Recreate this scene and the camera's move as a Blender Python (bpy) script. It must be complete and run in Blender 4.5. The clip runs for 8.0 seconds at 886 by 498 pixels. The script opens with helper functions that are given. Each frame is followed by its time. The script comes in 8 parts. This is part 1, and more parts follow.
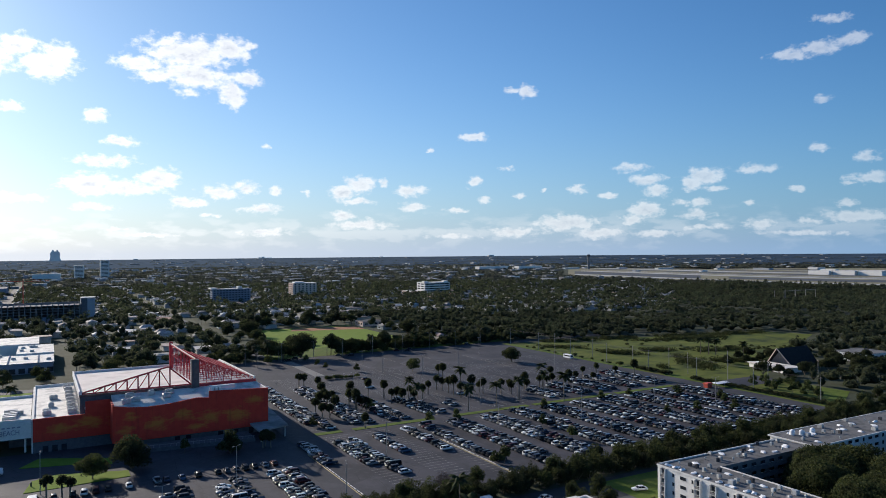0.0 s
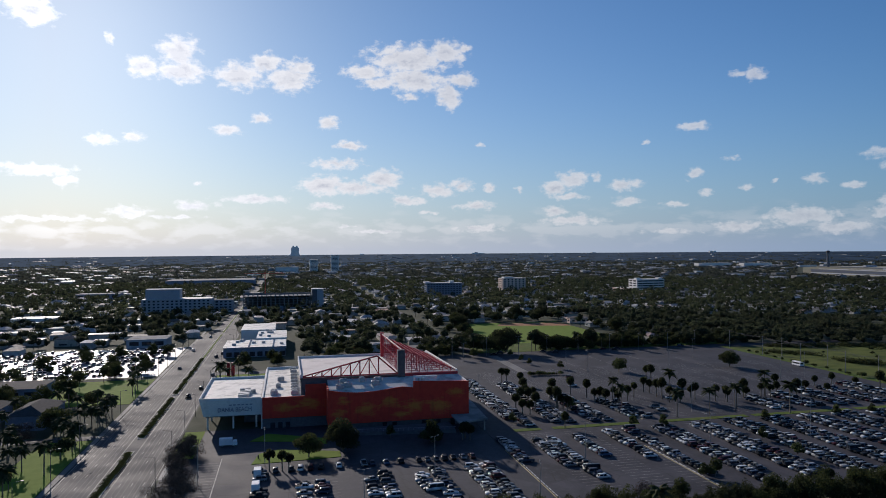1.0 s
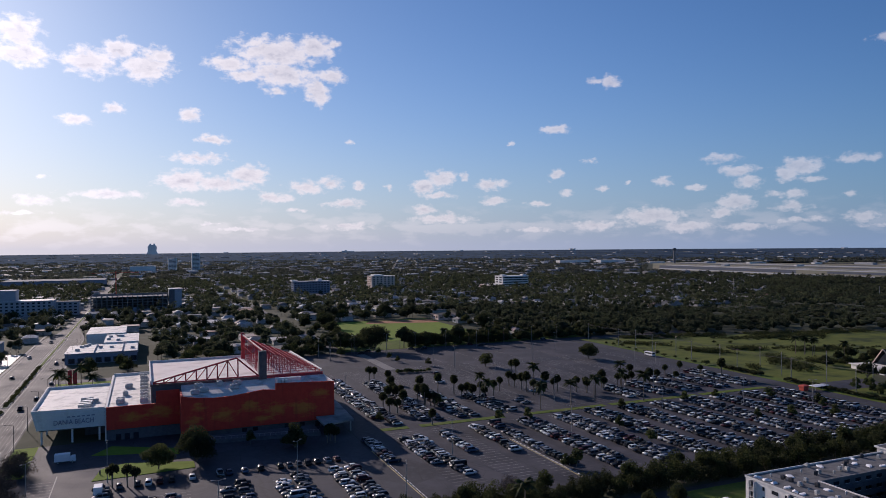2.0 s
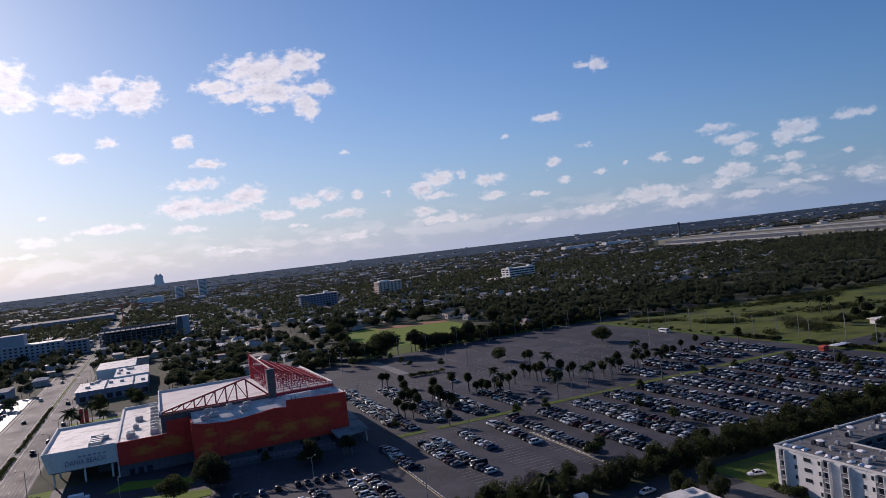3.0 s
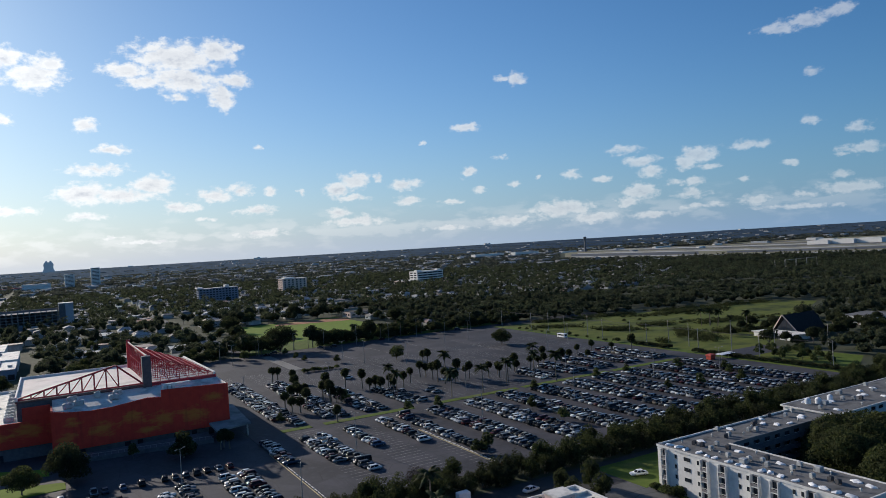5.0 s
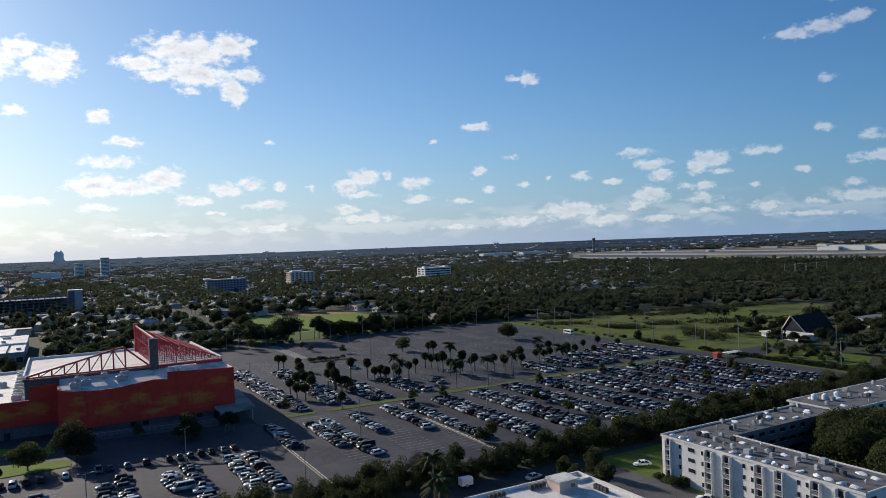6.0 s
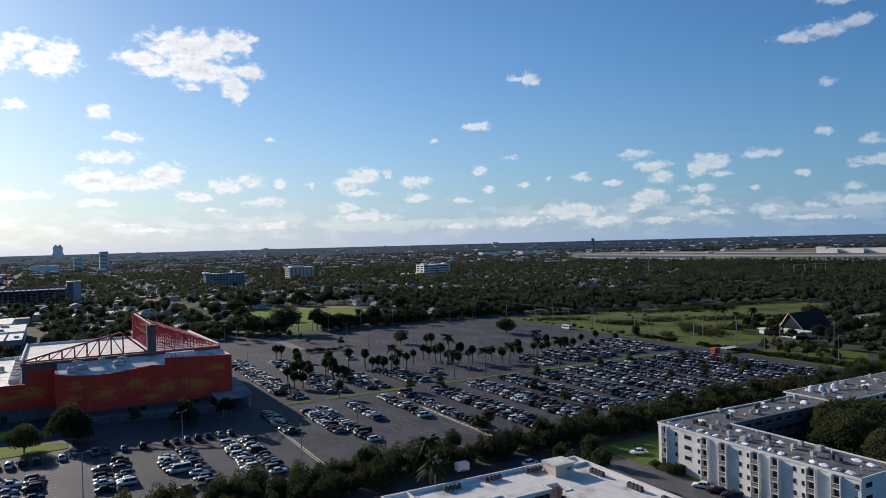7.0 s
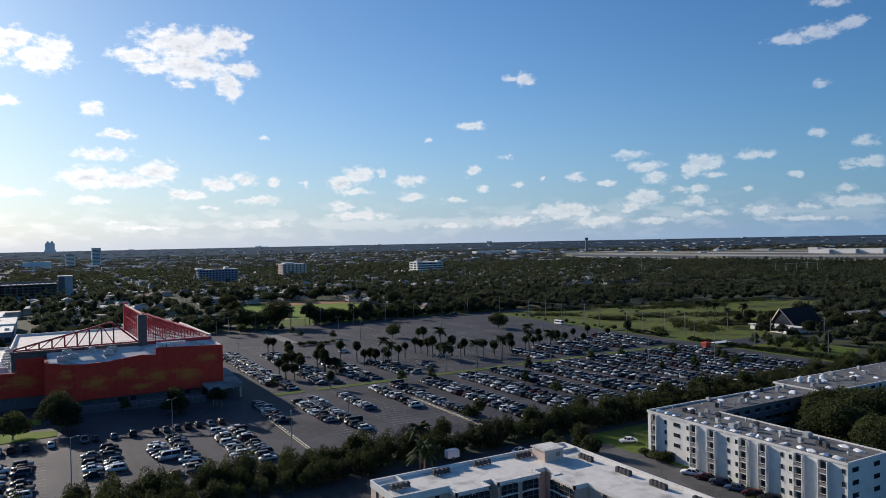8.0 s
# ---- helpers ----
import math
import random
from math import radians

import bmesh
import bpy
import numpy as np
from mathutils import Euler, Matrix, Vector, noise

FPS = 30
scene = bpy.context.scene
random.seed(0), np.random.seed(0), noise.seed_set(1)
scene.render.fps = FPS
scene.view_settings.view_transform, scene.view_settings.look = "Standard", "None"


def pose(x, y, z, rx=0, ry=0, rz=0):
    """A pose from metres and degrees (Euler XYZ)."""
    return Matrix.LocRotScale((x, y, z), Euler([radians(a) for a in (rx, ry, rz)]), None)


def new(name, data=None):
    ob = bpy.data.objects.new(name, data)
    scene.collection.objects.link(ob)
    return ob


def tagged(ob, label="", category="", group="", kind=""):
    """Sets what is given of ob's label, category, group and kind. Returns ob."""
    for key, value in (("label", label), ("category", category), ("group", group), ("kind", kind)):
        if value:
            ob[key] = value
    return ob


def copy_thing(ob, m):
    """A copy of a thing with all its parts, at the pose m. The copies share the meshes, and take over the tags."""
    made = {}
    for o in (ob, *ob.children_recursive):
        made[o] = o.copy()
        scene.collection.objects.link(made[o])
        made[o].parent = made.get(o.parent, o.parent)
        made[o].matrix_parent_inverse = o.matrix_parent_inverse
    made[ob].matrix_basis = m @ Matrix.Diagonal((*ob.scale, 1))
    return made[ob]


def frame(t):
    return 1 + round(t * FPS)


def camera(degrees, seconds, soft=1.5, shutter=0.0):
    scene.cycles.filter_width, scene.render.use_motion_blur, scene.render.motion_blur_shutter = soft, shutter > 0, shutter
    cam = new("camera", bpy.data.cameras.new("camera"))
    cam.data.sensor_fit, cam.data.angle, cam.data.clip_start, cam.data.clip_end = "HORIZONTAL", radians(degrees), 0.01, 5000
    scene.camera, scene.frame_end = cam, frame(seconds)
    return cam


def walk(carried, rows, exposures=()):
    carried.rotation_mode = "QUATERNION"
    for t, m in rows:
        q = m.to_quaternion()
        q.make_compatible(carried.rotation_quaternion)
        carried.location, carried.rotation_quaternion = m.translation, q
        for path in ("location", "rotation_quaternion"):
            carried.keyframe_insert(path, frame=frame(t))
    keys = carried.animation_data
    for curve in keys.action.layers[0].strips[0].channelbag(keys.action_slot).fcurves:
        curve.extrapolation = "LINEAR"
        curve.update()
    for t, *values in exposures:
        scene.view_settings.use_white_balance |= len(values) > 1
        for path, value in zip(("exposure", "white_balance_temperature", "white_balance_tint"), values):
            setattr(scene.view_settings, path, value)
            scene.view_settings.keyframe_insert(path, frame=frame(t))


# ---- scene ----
# ---- camera and its path ----
cam = camera(63.57, 8.0, soft=0.9)


def drone(x, y, z, yaw, pitch, roll):
    return pose(x, y, z, 0, 0, yaw) @ pose(0, 0, 0, 90 + pitch) @ pose(0, 0, 0, 0, 0, roll)


PATH = [
    (0.0, 0.00, 0.00, 71.96, -29.15, 0.20, -0.50),
    (0.2, 0.85, 0.58, 72.02, -23.00, 0.13, -0.47),
    (0.3, 1.26, 0.83, 72.03, -19.99, 0.10, -0.47),
    (0.5, 2.33, 1.21, 72.00, -14.30, 0.07, -0.44),
    (0.7, 3.77, 1.69, 71.95, -11.10, 0.04, -0.46),
    (1.0, 6.33, 2.57, 71.77, -12.28, -0.01, -0.45),
    (1.2, 7.01, 3.56, 71.58, -20.30, -0.09, -0.56),
    (1.5, 7.65, 5.50, 71.20, -22.68, -0.14, -0.62),
    (1.7, 8.32, 6.70, 71.00, -22.72, -0.18, -0.56),
    (2.8, 12.94, 12.17, 70.22, -22.54, -0.30, -0.33),
    (2.9, 13.44, 12.57, 69.95, -22.45, -0.32, -2.90),
    (3.0, 13.96, 12.88, 69.66, -22.28, -0.25, -6.60),
    (3.5, 16.49, 14.69, 68.27, -22.04, -0.31, -6.84),
    (3.7, 17.86, 15.58, 67.68, -22.00, -0.37, -7.00),
    (4.0, 20.15, 16.64, 66.71, -28.39, -0.39, -6.01),
    (4.2, 20.59, 17.40, 66.22, -30.57, -0.46, -5.50),
    (4.5, 21.05, 18.19, 65.54, -30.16, -0.44, -4.56),
    (5.0, 21.66, 18.55, 63.98, -29.31, -0.46, -3.47),
    (6.5, 21.45, 18.52, 58.71, -28.61, -0.54, -1.79),
    (7.0, 21.42, 18.50, 56.98, -28.71, -0.57, -1.49),
    (7.5, 21.40, 18.34, 55.45, -28.79, -0.59, -1.30),
    (8.0, 21.90, 18.05, 54.05, -29.19, -0.64, -1.17),
]
EXPOSURES = [(0.0, 0.28, 6500, 13), (0.5, -0.02, 6400, 17), (1.0, -0.28, 6350, 17), (1.5, -0.2, 6500, 27), (3.7, -0.17, 6500, 27), (4.0, -0.34, 6150, 12), (4.5, -0.1, 6350, 12), (6.5, 0.1, 6600, 14), (8.0, 0.12, 6600, 14)]
walk(cam, [(row[0], drone(*row[1:])) for row in PATH], exposures=EXPOSURES)

# ---- sky, sun ----
SUN_AZ, SUN_EL = -16.5, 19.3  # degrees right of +y, and above the horizon
world = bpy.data.worlds.new("sky")
scene.world = world
world.use_nodes = True
wt = world.node_tree
wt.nodes.clear()


def styled(n, operation="", data_type="", blend_type="", feature="", interpolation_type="", use_clamp=False):
    """Sets the choices that a node has, where they are given."""
    if operation:
        n.operation = operation
    if data_type:
        n.data_type = data_type
    if blend_type:
        n.blend_type = blend_type
    if feature:
        n.feature = feature
    if interpolation_type:
        n.interpolation_type = interpolation_type
    if use_clamp:
        n.use_clamp = True
    return n


def wnode(kind, **choices):
    return styled(wt.nodes.new(kind), **choices)


def wmath(op, a, b=None, c=None, clamp=False):
    n = wnode("ShaderNodeMath", operation=op, use_clamp=clamp)
    for slot, value in zip(n.inputs, (a, b, c)):
        if value is None:
            continue
        if isinstance(value, (int, float)):
            slot.default_value = value
        else:
            wt.links.new(value, slot)
    return n.outputs[0]


sky = wnode("ShaderNodeTexSky")
sky.sky_type, sky.sun_disc = "NISHITA", False
sky.sun_elevation, sky.sun_rotation = radians(SUN_EL), radians(SUN_AZ)
sky.altitude, sky.air_density, sky.dust_density, sky.ozone_density = 0, 1.0, 0.45, 3.0
way = wnode("ShaderNodeTexCoord").outputs["Generated"]
sep = wnode("ShaderNodeSeparateXYZ")
wt.links.new(way, sep.inputs[0])
azimuth = wmath("MULTIPLY", wmath("ARCTAN2", sep.outputs[0], sep.outputs[1]), 57.29578)
height = wmath("MULTIPLY", wmath("ARCSINE", sep.outputs[2]), 57.29578)
flat = wnode("ShaderNodeCombineXYZ")
wt.links.new(azimuth, flat.inputs[0])
wt.links.new(height, flat.inputs[1])
# ragged edges: the place is pushed about by noise
rough_big = wnode("ShaderNodeTexNoise")
rough_big.inputs["Scale"].default_value, rough_big.inputs["Detail"].default_value = 1.5, 4.0
wt.links.new(flat.outputs[0], rough_big.inputs["Vector"])
push = wnode("ShaderNodeVectorMath", operation="MULTIPLY_ADD")
push.inputs[1].default_value, push.inputs[2].default_value = (0.9, 0.5, 0), (-0.45, -0.25, 0)
wt.links.new(rough_big.outputs["Color"], push.inputs[0])
pushed = wnode("ShaderNodeVectorMath", operation="ADD")
wt.links.new(flat.outputs[0], pushed.inputs[0])
wt.links.new(push.outputs[0], pushed.inputs[1])
field = []


def cloud(a, e, w, h):
    """One cloud puff at azimuth a and elevation e, w by h degrees."""
    scaled = wnode("ShaderNodeVectorMath", operation="MULTIPLY_ADD")
    scaled.inputs[1].default_value, scaled.inputs[2].default_value = (2 / w, 2 / h, 0), (-2 * a / w, -2 * e / h, 0)
    wt.links.new(pushed.outputs[0], scaled.inputs[0])
    far = wnode("ShaderNodeVectorMath", operation="LENGTH")
    wt.links.new(scaled.outputs[0], far.inputs[0])
    edge = wmath("SUBTRACT", 1.0, far.outputs["Value"])
    field.append(wmath("MULTIPLY", edge, min(1.0, 0.5 + 0.3 * h)))


cloud(-17.53, 16.34, 3.91, 2.32)
cloud(-12.55, 15.24, 0.68, 1.07)
cloud(-7.93, 14.67, 3.40, 2.67)
cloud(-10.33, 13.41, 2.73, 1.93)
cloud(-7.73, 13.28, 4.54, 1.96)
cloud(-1.44, 14.25, 3.09, 1.91)
cloud(-3.50, 13.24, 4.37, 2.48)
cloud(0.29, 13.27, 4.50, 2.52)
cloud(1.30, 14.07, 2.27, 1.64)
cloud(-1.90, 10.14, 1.83, 0.98)
cloud(-4.46, 9.20, 2.73, 1.08)
cloud(3.21, 9.96, 2.09, 1.30)
cloud(-13.32, 8.05, 2.27, 1.12)
cloud(-11.03, 8.33, 1.83, 1.04)
cloud(-20.54, 11.83, 0.96, 0.94)
cloud(-17.43, 5.73, 6.46, 1.09)
cloud(-15.48, 5.05, 1.95, 0.92)
cloud(4.90, 8.18, 3.21, 0.86)
cloud(3.86, 6.76, 4.79, 1.02)
cloud(7.57, 5.61, 3.44, 1.96)
cloud(2.86, 5.07, 4.72, 1.94)
cloud(5.32, 4.90, 6.52, 1.34)
cloud(-6.65, 5.08, 1.20, 0.44)
cloud(15.33, 8.22, 0.76, 0.51)
cloud(-2.38, 3.97, 5.66, 0.81)
cloud(-6.79, 3.41, 3.58, 0.89)
cloud(-11.45, 2.93, 3.81, 1.06)
cloud(2.85, 3.46, 3.18, 0.77)
cloud(9.36, 3.85, 3.45, 0.98)
cloud(11.86, 4.69, 3.35, 1.40)
cloud(13.90, 5.03, 2.13, 1.19)
cloud(14.93, 3.39, 3.94, 0.88)
cloud(16.06, 4.82, 1.41, 0.88)
cloud(11.17, 2.89, 1.72, 0.47)
cloud(18.43, 4.60, 0.70, 0.72)
cloud(22.58, 5.39, 2.82, 1.72)
cloud(21.18, 4.68, 2.46, 1.53)
cloud(22.35, 4.03, 3.12, 0.76)
cloud(24.44, 5.47, 0.96, 0.85)
cloud(26.56, 4.84, 2.92, 1.15)
cloud(26.84, 3.61, 2.82, 0.90)
cloud(21.25, 2.90, 2.36, 0.97)
cloud(22.56, 2.17, 5.60, 1.02)
cloud(28.13, 8.04, 0.74, 0.44)
cloud(31.71, 9.00, 2.76, 0.81)
cloud(35.90, 12.43, 2.01, 1.26)
cloud(34.85, 12.62, 1.70, 0.59)
cloud(34.26, 6.53, 1.16, 0.52)
cloud(31.76, 5.54, 1.51, 0.92)
cloud(32.54, 4.20, 1.27, 0.82)
cloud(35.31, 4.34, 1.05, 0.61)
cloud(30.34, 3.26, 2.44, 0.54)
cloud(39.85, 4.81, 1.79, 0.86)
cloud(37.24, 4.66, 0.53, 0.42)
cloud(15.00, 1.63, 5.05, 0.83)
cloud(7.31, 1.43, 6.56, 0.47)
cloud(-16.58, 2.33, 9.94, 0.51)
cloud(-8.62, 2.54, 4.94, 0.34)
cloud(4.62, 1.85, 2.00, 0.36)
cloud(9.61, 14.81, 8.07, 2.83)
cloud(6.18, 13.85, 4.11, 1.53)
cloud(7.32, 13.07, 3.48, 1.19)
cloud(12.67, 15.32, 3.72, 2.22)
cloud(14.02, 15.63, 1.60, 0.93)
cloud(10.17, 13.32, 6.77, 2.32)
cloud(9.74, 12.00, 2.25, 0.75)
cloud(12.80, 12.14, 2.33, 2.66)
cloud(13.96, 13.26, 2.64, 1.42)
cloud(44.06, 6.31, 3.03, 0.94)
cloud(45.13, 5.27, 3.09, 1.04)
cloud(45.83, 4.51, 2.23, 1.14)
cloud(49.23, 5.48, 3.31, 1.64)
cloud(48.38, 5.02, 2.26, 1.27)
cloud(49.97, 4.52, 2.30, 0.58)
cloud(52.82, 5.93, 3.57, 0.80)
cloud(56.99, 7.13, 1.66, 0.86)
cloud(59.87, 6.26, 2.02, 0.93)
cloud(60.05, 4.82, 2.99, 1.02)
cloud(58.70, 4.49, 1.61, 0.40)
cloud(55.62, 4.29, 1.38, 0.60)
cloud(58.65, 3.16, 1.69, 0.68)
cloud(52.41, 3.44, 1.16, 0.52)
cloud(42.14, 4.18, 2.31, 0.55)
cloud(47.67, 3.53, 1.64, 0.64)
cloud(49.00, 3.55, 1.52, 0.88)
cloud(44.97, 3.03, 3.47, 1.60)
cloud(44.03, 2.36, 2.56, 1.00)
cloud(48.66, 2.63, 2.79, 0.88)
cloud(53.14, 1.84, 3.05, 0.95)
cloud(58.91, 2.21, 5.35, 1.17)
cloud(56.35, 1.92, 2.49, 0.55)
cloud(55.28, 13.69, 3.10, 1.05)
cloud(57.15, 13.96, 3.79, 1.20)
cloud(58.96, 14.28, 2.51, 1.01)
cloud(57.87, 15.77, 3.27, 0.67)
cloud(57.21, 10.46, 1.34, 0.66)
cloud(38.93, 2.16, 6.40, 1.54)
cloud(34.70, 1.50, 5.02, 1.04)
cloud(41.53, 1.34, 5.80, 1.02)
cloud(29.95, 1.25, 4.56, 0.73)
cloud(49.45, 1.63, 4.91, 0.59)
cloud(55.91, 1.13, 7.68, 0.46)
cloud(45.77, 1.18, 4.19, 0.70)
while len(field) > 1:
    field = [wmath("MAXIMUM", *field[n:n + 2]) if n + 1 < len(field) else field[n] for n in range(0, len(field), 2)]


def billow(shift):
    """Cloud density by noise, at a place shifted by some degrees."""
    moved = wnode("ShaderNodeVectorMath", operation="MULTIPLY_ADD")
    moved.inputs[1].default_value, moved.inputs[2].default_value = (1.1, 1.7, 1), (shift[0] * 1.1, shift[1] * 1.7, 0)
    wt.links.new(flat.outputs[0], moved.inputs[0])
    n = wnode("ShaderNodeTexNoise")
    n.inputs["Scale"].default_value, n.inputs["Detail"].default_value, n.inputs["Roughness"].default_value = 1.0, 8.0, 0.6
    wt.links.new(moved.outputs[0], n.inputs["Vector"])
    return n.outputs["Fac"]


dense, dense_sunward = billow((0, 0)), billow((-0.25, 0.4))
thick = wmath("ADD", field[0], wmath("MULTIPLY", wmath("SUBTRACT", dense, 0.49), 1.8))
cover = wnode("ShaderNodeMapRange", interpolation_type="SMOOTHSTEP")
cover.inputs["From Min"].default_value, cover.inputs["From Max"].default_value = -0.02, 0.62
wt.links.new(thick, cover.inputs["Value"])
# low bank of broken cloud towards the horizon
bank_noise = wnode("ShaderNodeTexNoise")
bank_noise.inputs["Scale"].default_value, bank_noise.inputs["Detail"].default_value = 0.55, 9.0
stretch = wnode("ShaderNodeVectorMath", operation="MULTIPLY")
stretch.inputs[1].default_value = (0.75, 2.0, 1)
wt.links.new(flat.outputs[0], stretch.inputs[0])
wt.links.new(stretch.outputs[0], bank_noise.inputs["Vector"])
band = wmath("SUBTRACT", 1.0, wmath("ABSOLUTE", wmath("MULTIPLY", wmath("SUBTRACT", height, 1.6), 0.5)), clamp=True)
bank = wnode("ShaderNodeMapRange", interpolation_type="SMOOTHSTEP")
bank.inputs["From Min"].default_value, bank.inputs["From Max"].default_value, bank.inputs["To Max"].default_value = 0.5, 0.66, 0.5
wt.links.new(wmath("MULTIPLY_ADD", band, 0.16, wmath("SUBTRACT", bank_noise.outputs["Fac"], 0.06)), bank.inputs["Value"])
bank_cover = wmath("MULTIPLY", bank.outputs[0], band)
shade = wnode("ShaderNodeMapRange")
shade.inputs["From Min"].default_value, shade.inputs["From Max"].default_value = -0.05, 0.14
wt.links.new(wmath("SUBTRACT", dense_sunward, dense), shade.inputs["Value"])
puff = wnode("ShaderNodeMix", data_type="RGBA")
puff.inputs[6].default_value, puff.inputs[7].default_value = (11.6, 12.0, 12.0, 1), (6.4, 7.0, 7.9, 1)
core = wnode("ShaderNodeMapRange", interpolation_type="SMOOTHSTEP")
core.inputs["From Min"].default_value, core.inputs["From Max"].default_value, core.inputs["To Max"].default_value = 0.4, 1.0, 0.34
wt.links.new(thick, core.inputs["Value"])
wt.links.new(wmath("ADD", core.outputs[0], wmath("MULTIPLY", wmath("MULTIPLY", shade.outputs[0], 0.45), wmath("MULTIPLY", thick, 1.2, clamp=True)), clamp=True), puff.inputs["Factor"])
# haze low in the sky, paler towards the sun
toward = wmath("SUBTRACT", 1.0, wmath("DIVIDE", wmath("ABSOLUTE", wmath("SUBTRACT", azimuth, SUN_AZ)), 80.0), clamp=True)
pale = wnode("ShaderNodeMix", data_type="RGBA")
pale.inputs[6].default_value, pale.inputs[7].default_value = (2.45, 4.2, 6.4, 1), (10.3, 10.6, 10.7, 1)
wt.links.new(wmath("POWER", toward, 1.35), pale.inputs["Factor"])
tint = wnode("ShaderNodeMix", data_type="RGBA", blend_type="MULTIPLY")
tint.inputs["Factor"].default_value = 1.0
cast = wnode("ShaderNodeMix", data_type="RGBA")  # deeper blue away from the sun
cast.inputs[6].default_value, cast.inputs[7].default_value = (0.50, 0.985, 1.37, 1), (0.80, 0.96, 1.09, 1)
wt.links.new(toward, cast.inputs["Factor"])
wt.links.new(cast.outputs[2], tint.inputs[7])
wt.links.new(sky.outputs[0], tint.inputs[6])
swell = wmath("MULTIPLY_ADD", wmath("MULTIPLY", toward, wmath("SUBTRACT", 1.0, toward)), 0.64, 0.92)  # brightest between the sun and the far side
lit = wnode("ShaderNodeVectorMath", operation="SCALE")
wt.links.new(tint.outputs[2], lit.inputs[0])
wt.links.new(swell, lit.inputs["Scale"])
hazy = wnode("ShaderNodeMix", data_type="RGBA")
low = wmath("POWER", 2.718, wmath("MULTIPLY", wmath("MAXIMUM", height, 0.0), -0.19))
wt.links.new(low, hazy.inputs["Factor"])
wt.links.new(lit.outputs[0], hazy.inputs[6])
wt.links.new(pale.outputs[2], hazy.inputs[7])
mixed = wnode("ShaderNodeMix", data_type="RGBA")
veil = wmath("MULTIPLY_ADD", toward, 0.85, 0.38, clamp=True)  # thinner cloud away from the sun
wt.links.new(wmath("MULTIPLY", wmath("MAXIMUM", wmath("MULTIPLY", cover.outputs[0], 0.97), wmath("MULTIPLY", bank_cover, 0.8), clamp=True), veil), mixed.inputs["Factor"])
wt.links.new(hazy.outputs[2], mixed.inputs[6])
glare = wnode("ShaderNodeVectorMath", operation="SCALE")  # clouds glow where the sun is behind them
wt.links.new(puff.outputs[2], glare.inputs[0])
wt.links.new(wmath("MULTIPLY_ADD", wmath("POWER", toward, 5.0), 0.75, 0.9), glare.inputs["Scale"])
wt.links.new(glare.outputs[0], mixed.inputs[7])
background = wnode("ShaderNodeBackground")
background.inputs["Strength"].default_value = 0.079
wt.links.new(mixed.outputs[2], background.inputs["Color"])
wt.links.new(background.outputs[0], wnode("ShaderNodeOutputWorld").inputs["Surface"])

sun_data = bpy.data.lights.new("sun", "SUN")
sun_data.energy, sun_data.angle, sun_data.color = 4.6, radians(0.5), (1.0, 0.92, 0.80)
sun = new("sun", sun_data)
sun.matrix_world = pose(0, 0, 200, 0, 0, -SUN_AZ) @ pose(0, 0, 0, SUN_EL - 90, 0, 0)
# ---- materials ----
def rgb(c):
    return (*c, 1.0) if len(c) == 3 else c


class Nodes:
    """A Principled material with small helpers for its nodes."""

    def __init__(self, name):
        self.mat = bpy.data.materials.new(name)
        self.mat.use_nodes = True
        self.tree = self.mat.node_tree
        self.bsdf = self.tree.nodes["Principled BSDF"]
        self.place = self.add("ShaderNodeNewGeometry").outputs["Position"]

    def add(self, kind, **choices):
        return styled(self.tree.nodes.new(kind), **choices)

    def link(self, a, b):
        self.tree.links.new(a, b)

    def noise(self, scale, detail=5.0, stretch=None, rough=0.6):
        n = self.add("ShaderNodeTexNoise")
        n.inputs["Scale"].default_value, n.inputs["Detail"].default_value, n.inputs["Roughness"].default_value = scale, detail, rough
        vec = self.place
        if stretch:
            s = self.add("ShaderNodeVectorMath", operation="MULTIPLY")
            s.inputs[1].default_value = stretch
            self.link(vec, s.inputs[0])
            vec = s.outputs[0]
        self.link(vec, n.inputs["Vector"])
        return n.outputs["Fac"]

    def range(self, value, lo, hi, to_lo=0.0, to_hi=1.0):
        n = self.add("ShaderNodeMapRange")
        for key, v in zip(("From Min", "From Max", "To Min", "To Max"), (lo, hi, to_lo, to_hi)):
            n.inputs[key].default_value = v
        self.link(value, n.inputs["Value"])
        return n.outputs[0]

    def mix(self, fac, a, b, blend="MIX"):
        n = self.add("ShaderNodeMix", data_type="RGBA", blend_type=blend)
        for slot, v in ((n.inputs["Factor"], fac), (n.inputs[6], a), (n.inputs[7], b)):
            if isinstance(v, (int, float)):
                slot.default_value = v
            elif isinstance(v, tuple):
                slot.default_value = rgb(v)
            else:
                self.link(v, slot)
        return n.outputs[2]

    def finish(self, color, rough=0.8, spec=0.3, metal=0.0, bump=None, bump_size=0.02):
        self.link(color, self.bsdf.inputs["Base Color"]) if not isinstance(color, tuple) else None
        if isinstance(color, tuple):
            self.bsdf.inputs["Base Color"].default_value = rgb(color)
        if isinstance(rough, (int, float)):
            self.bsdf.inputs["Roughness"].default_value = rough
        else:
            self.link(rough, self.bsdf.inputs["Roughness"])
        self.bsdf.inputs["Specular IOR Level"].default_value, self.bsdf.inputs["Metallic"].default_value = spec, metal
        if bump is not None:
            b = self.add("ShaderNodeBump")
            b.inputs["Distance"].default_value, b.inputs["Strength"].default_value = bump_size, 0.6
            self.link(bump, b.inputs["Height"])
            self.link(b.outputs[0], self.bsdf.inputs["Normal"])
        return self.mat


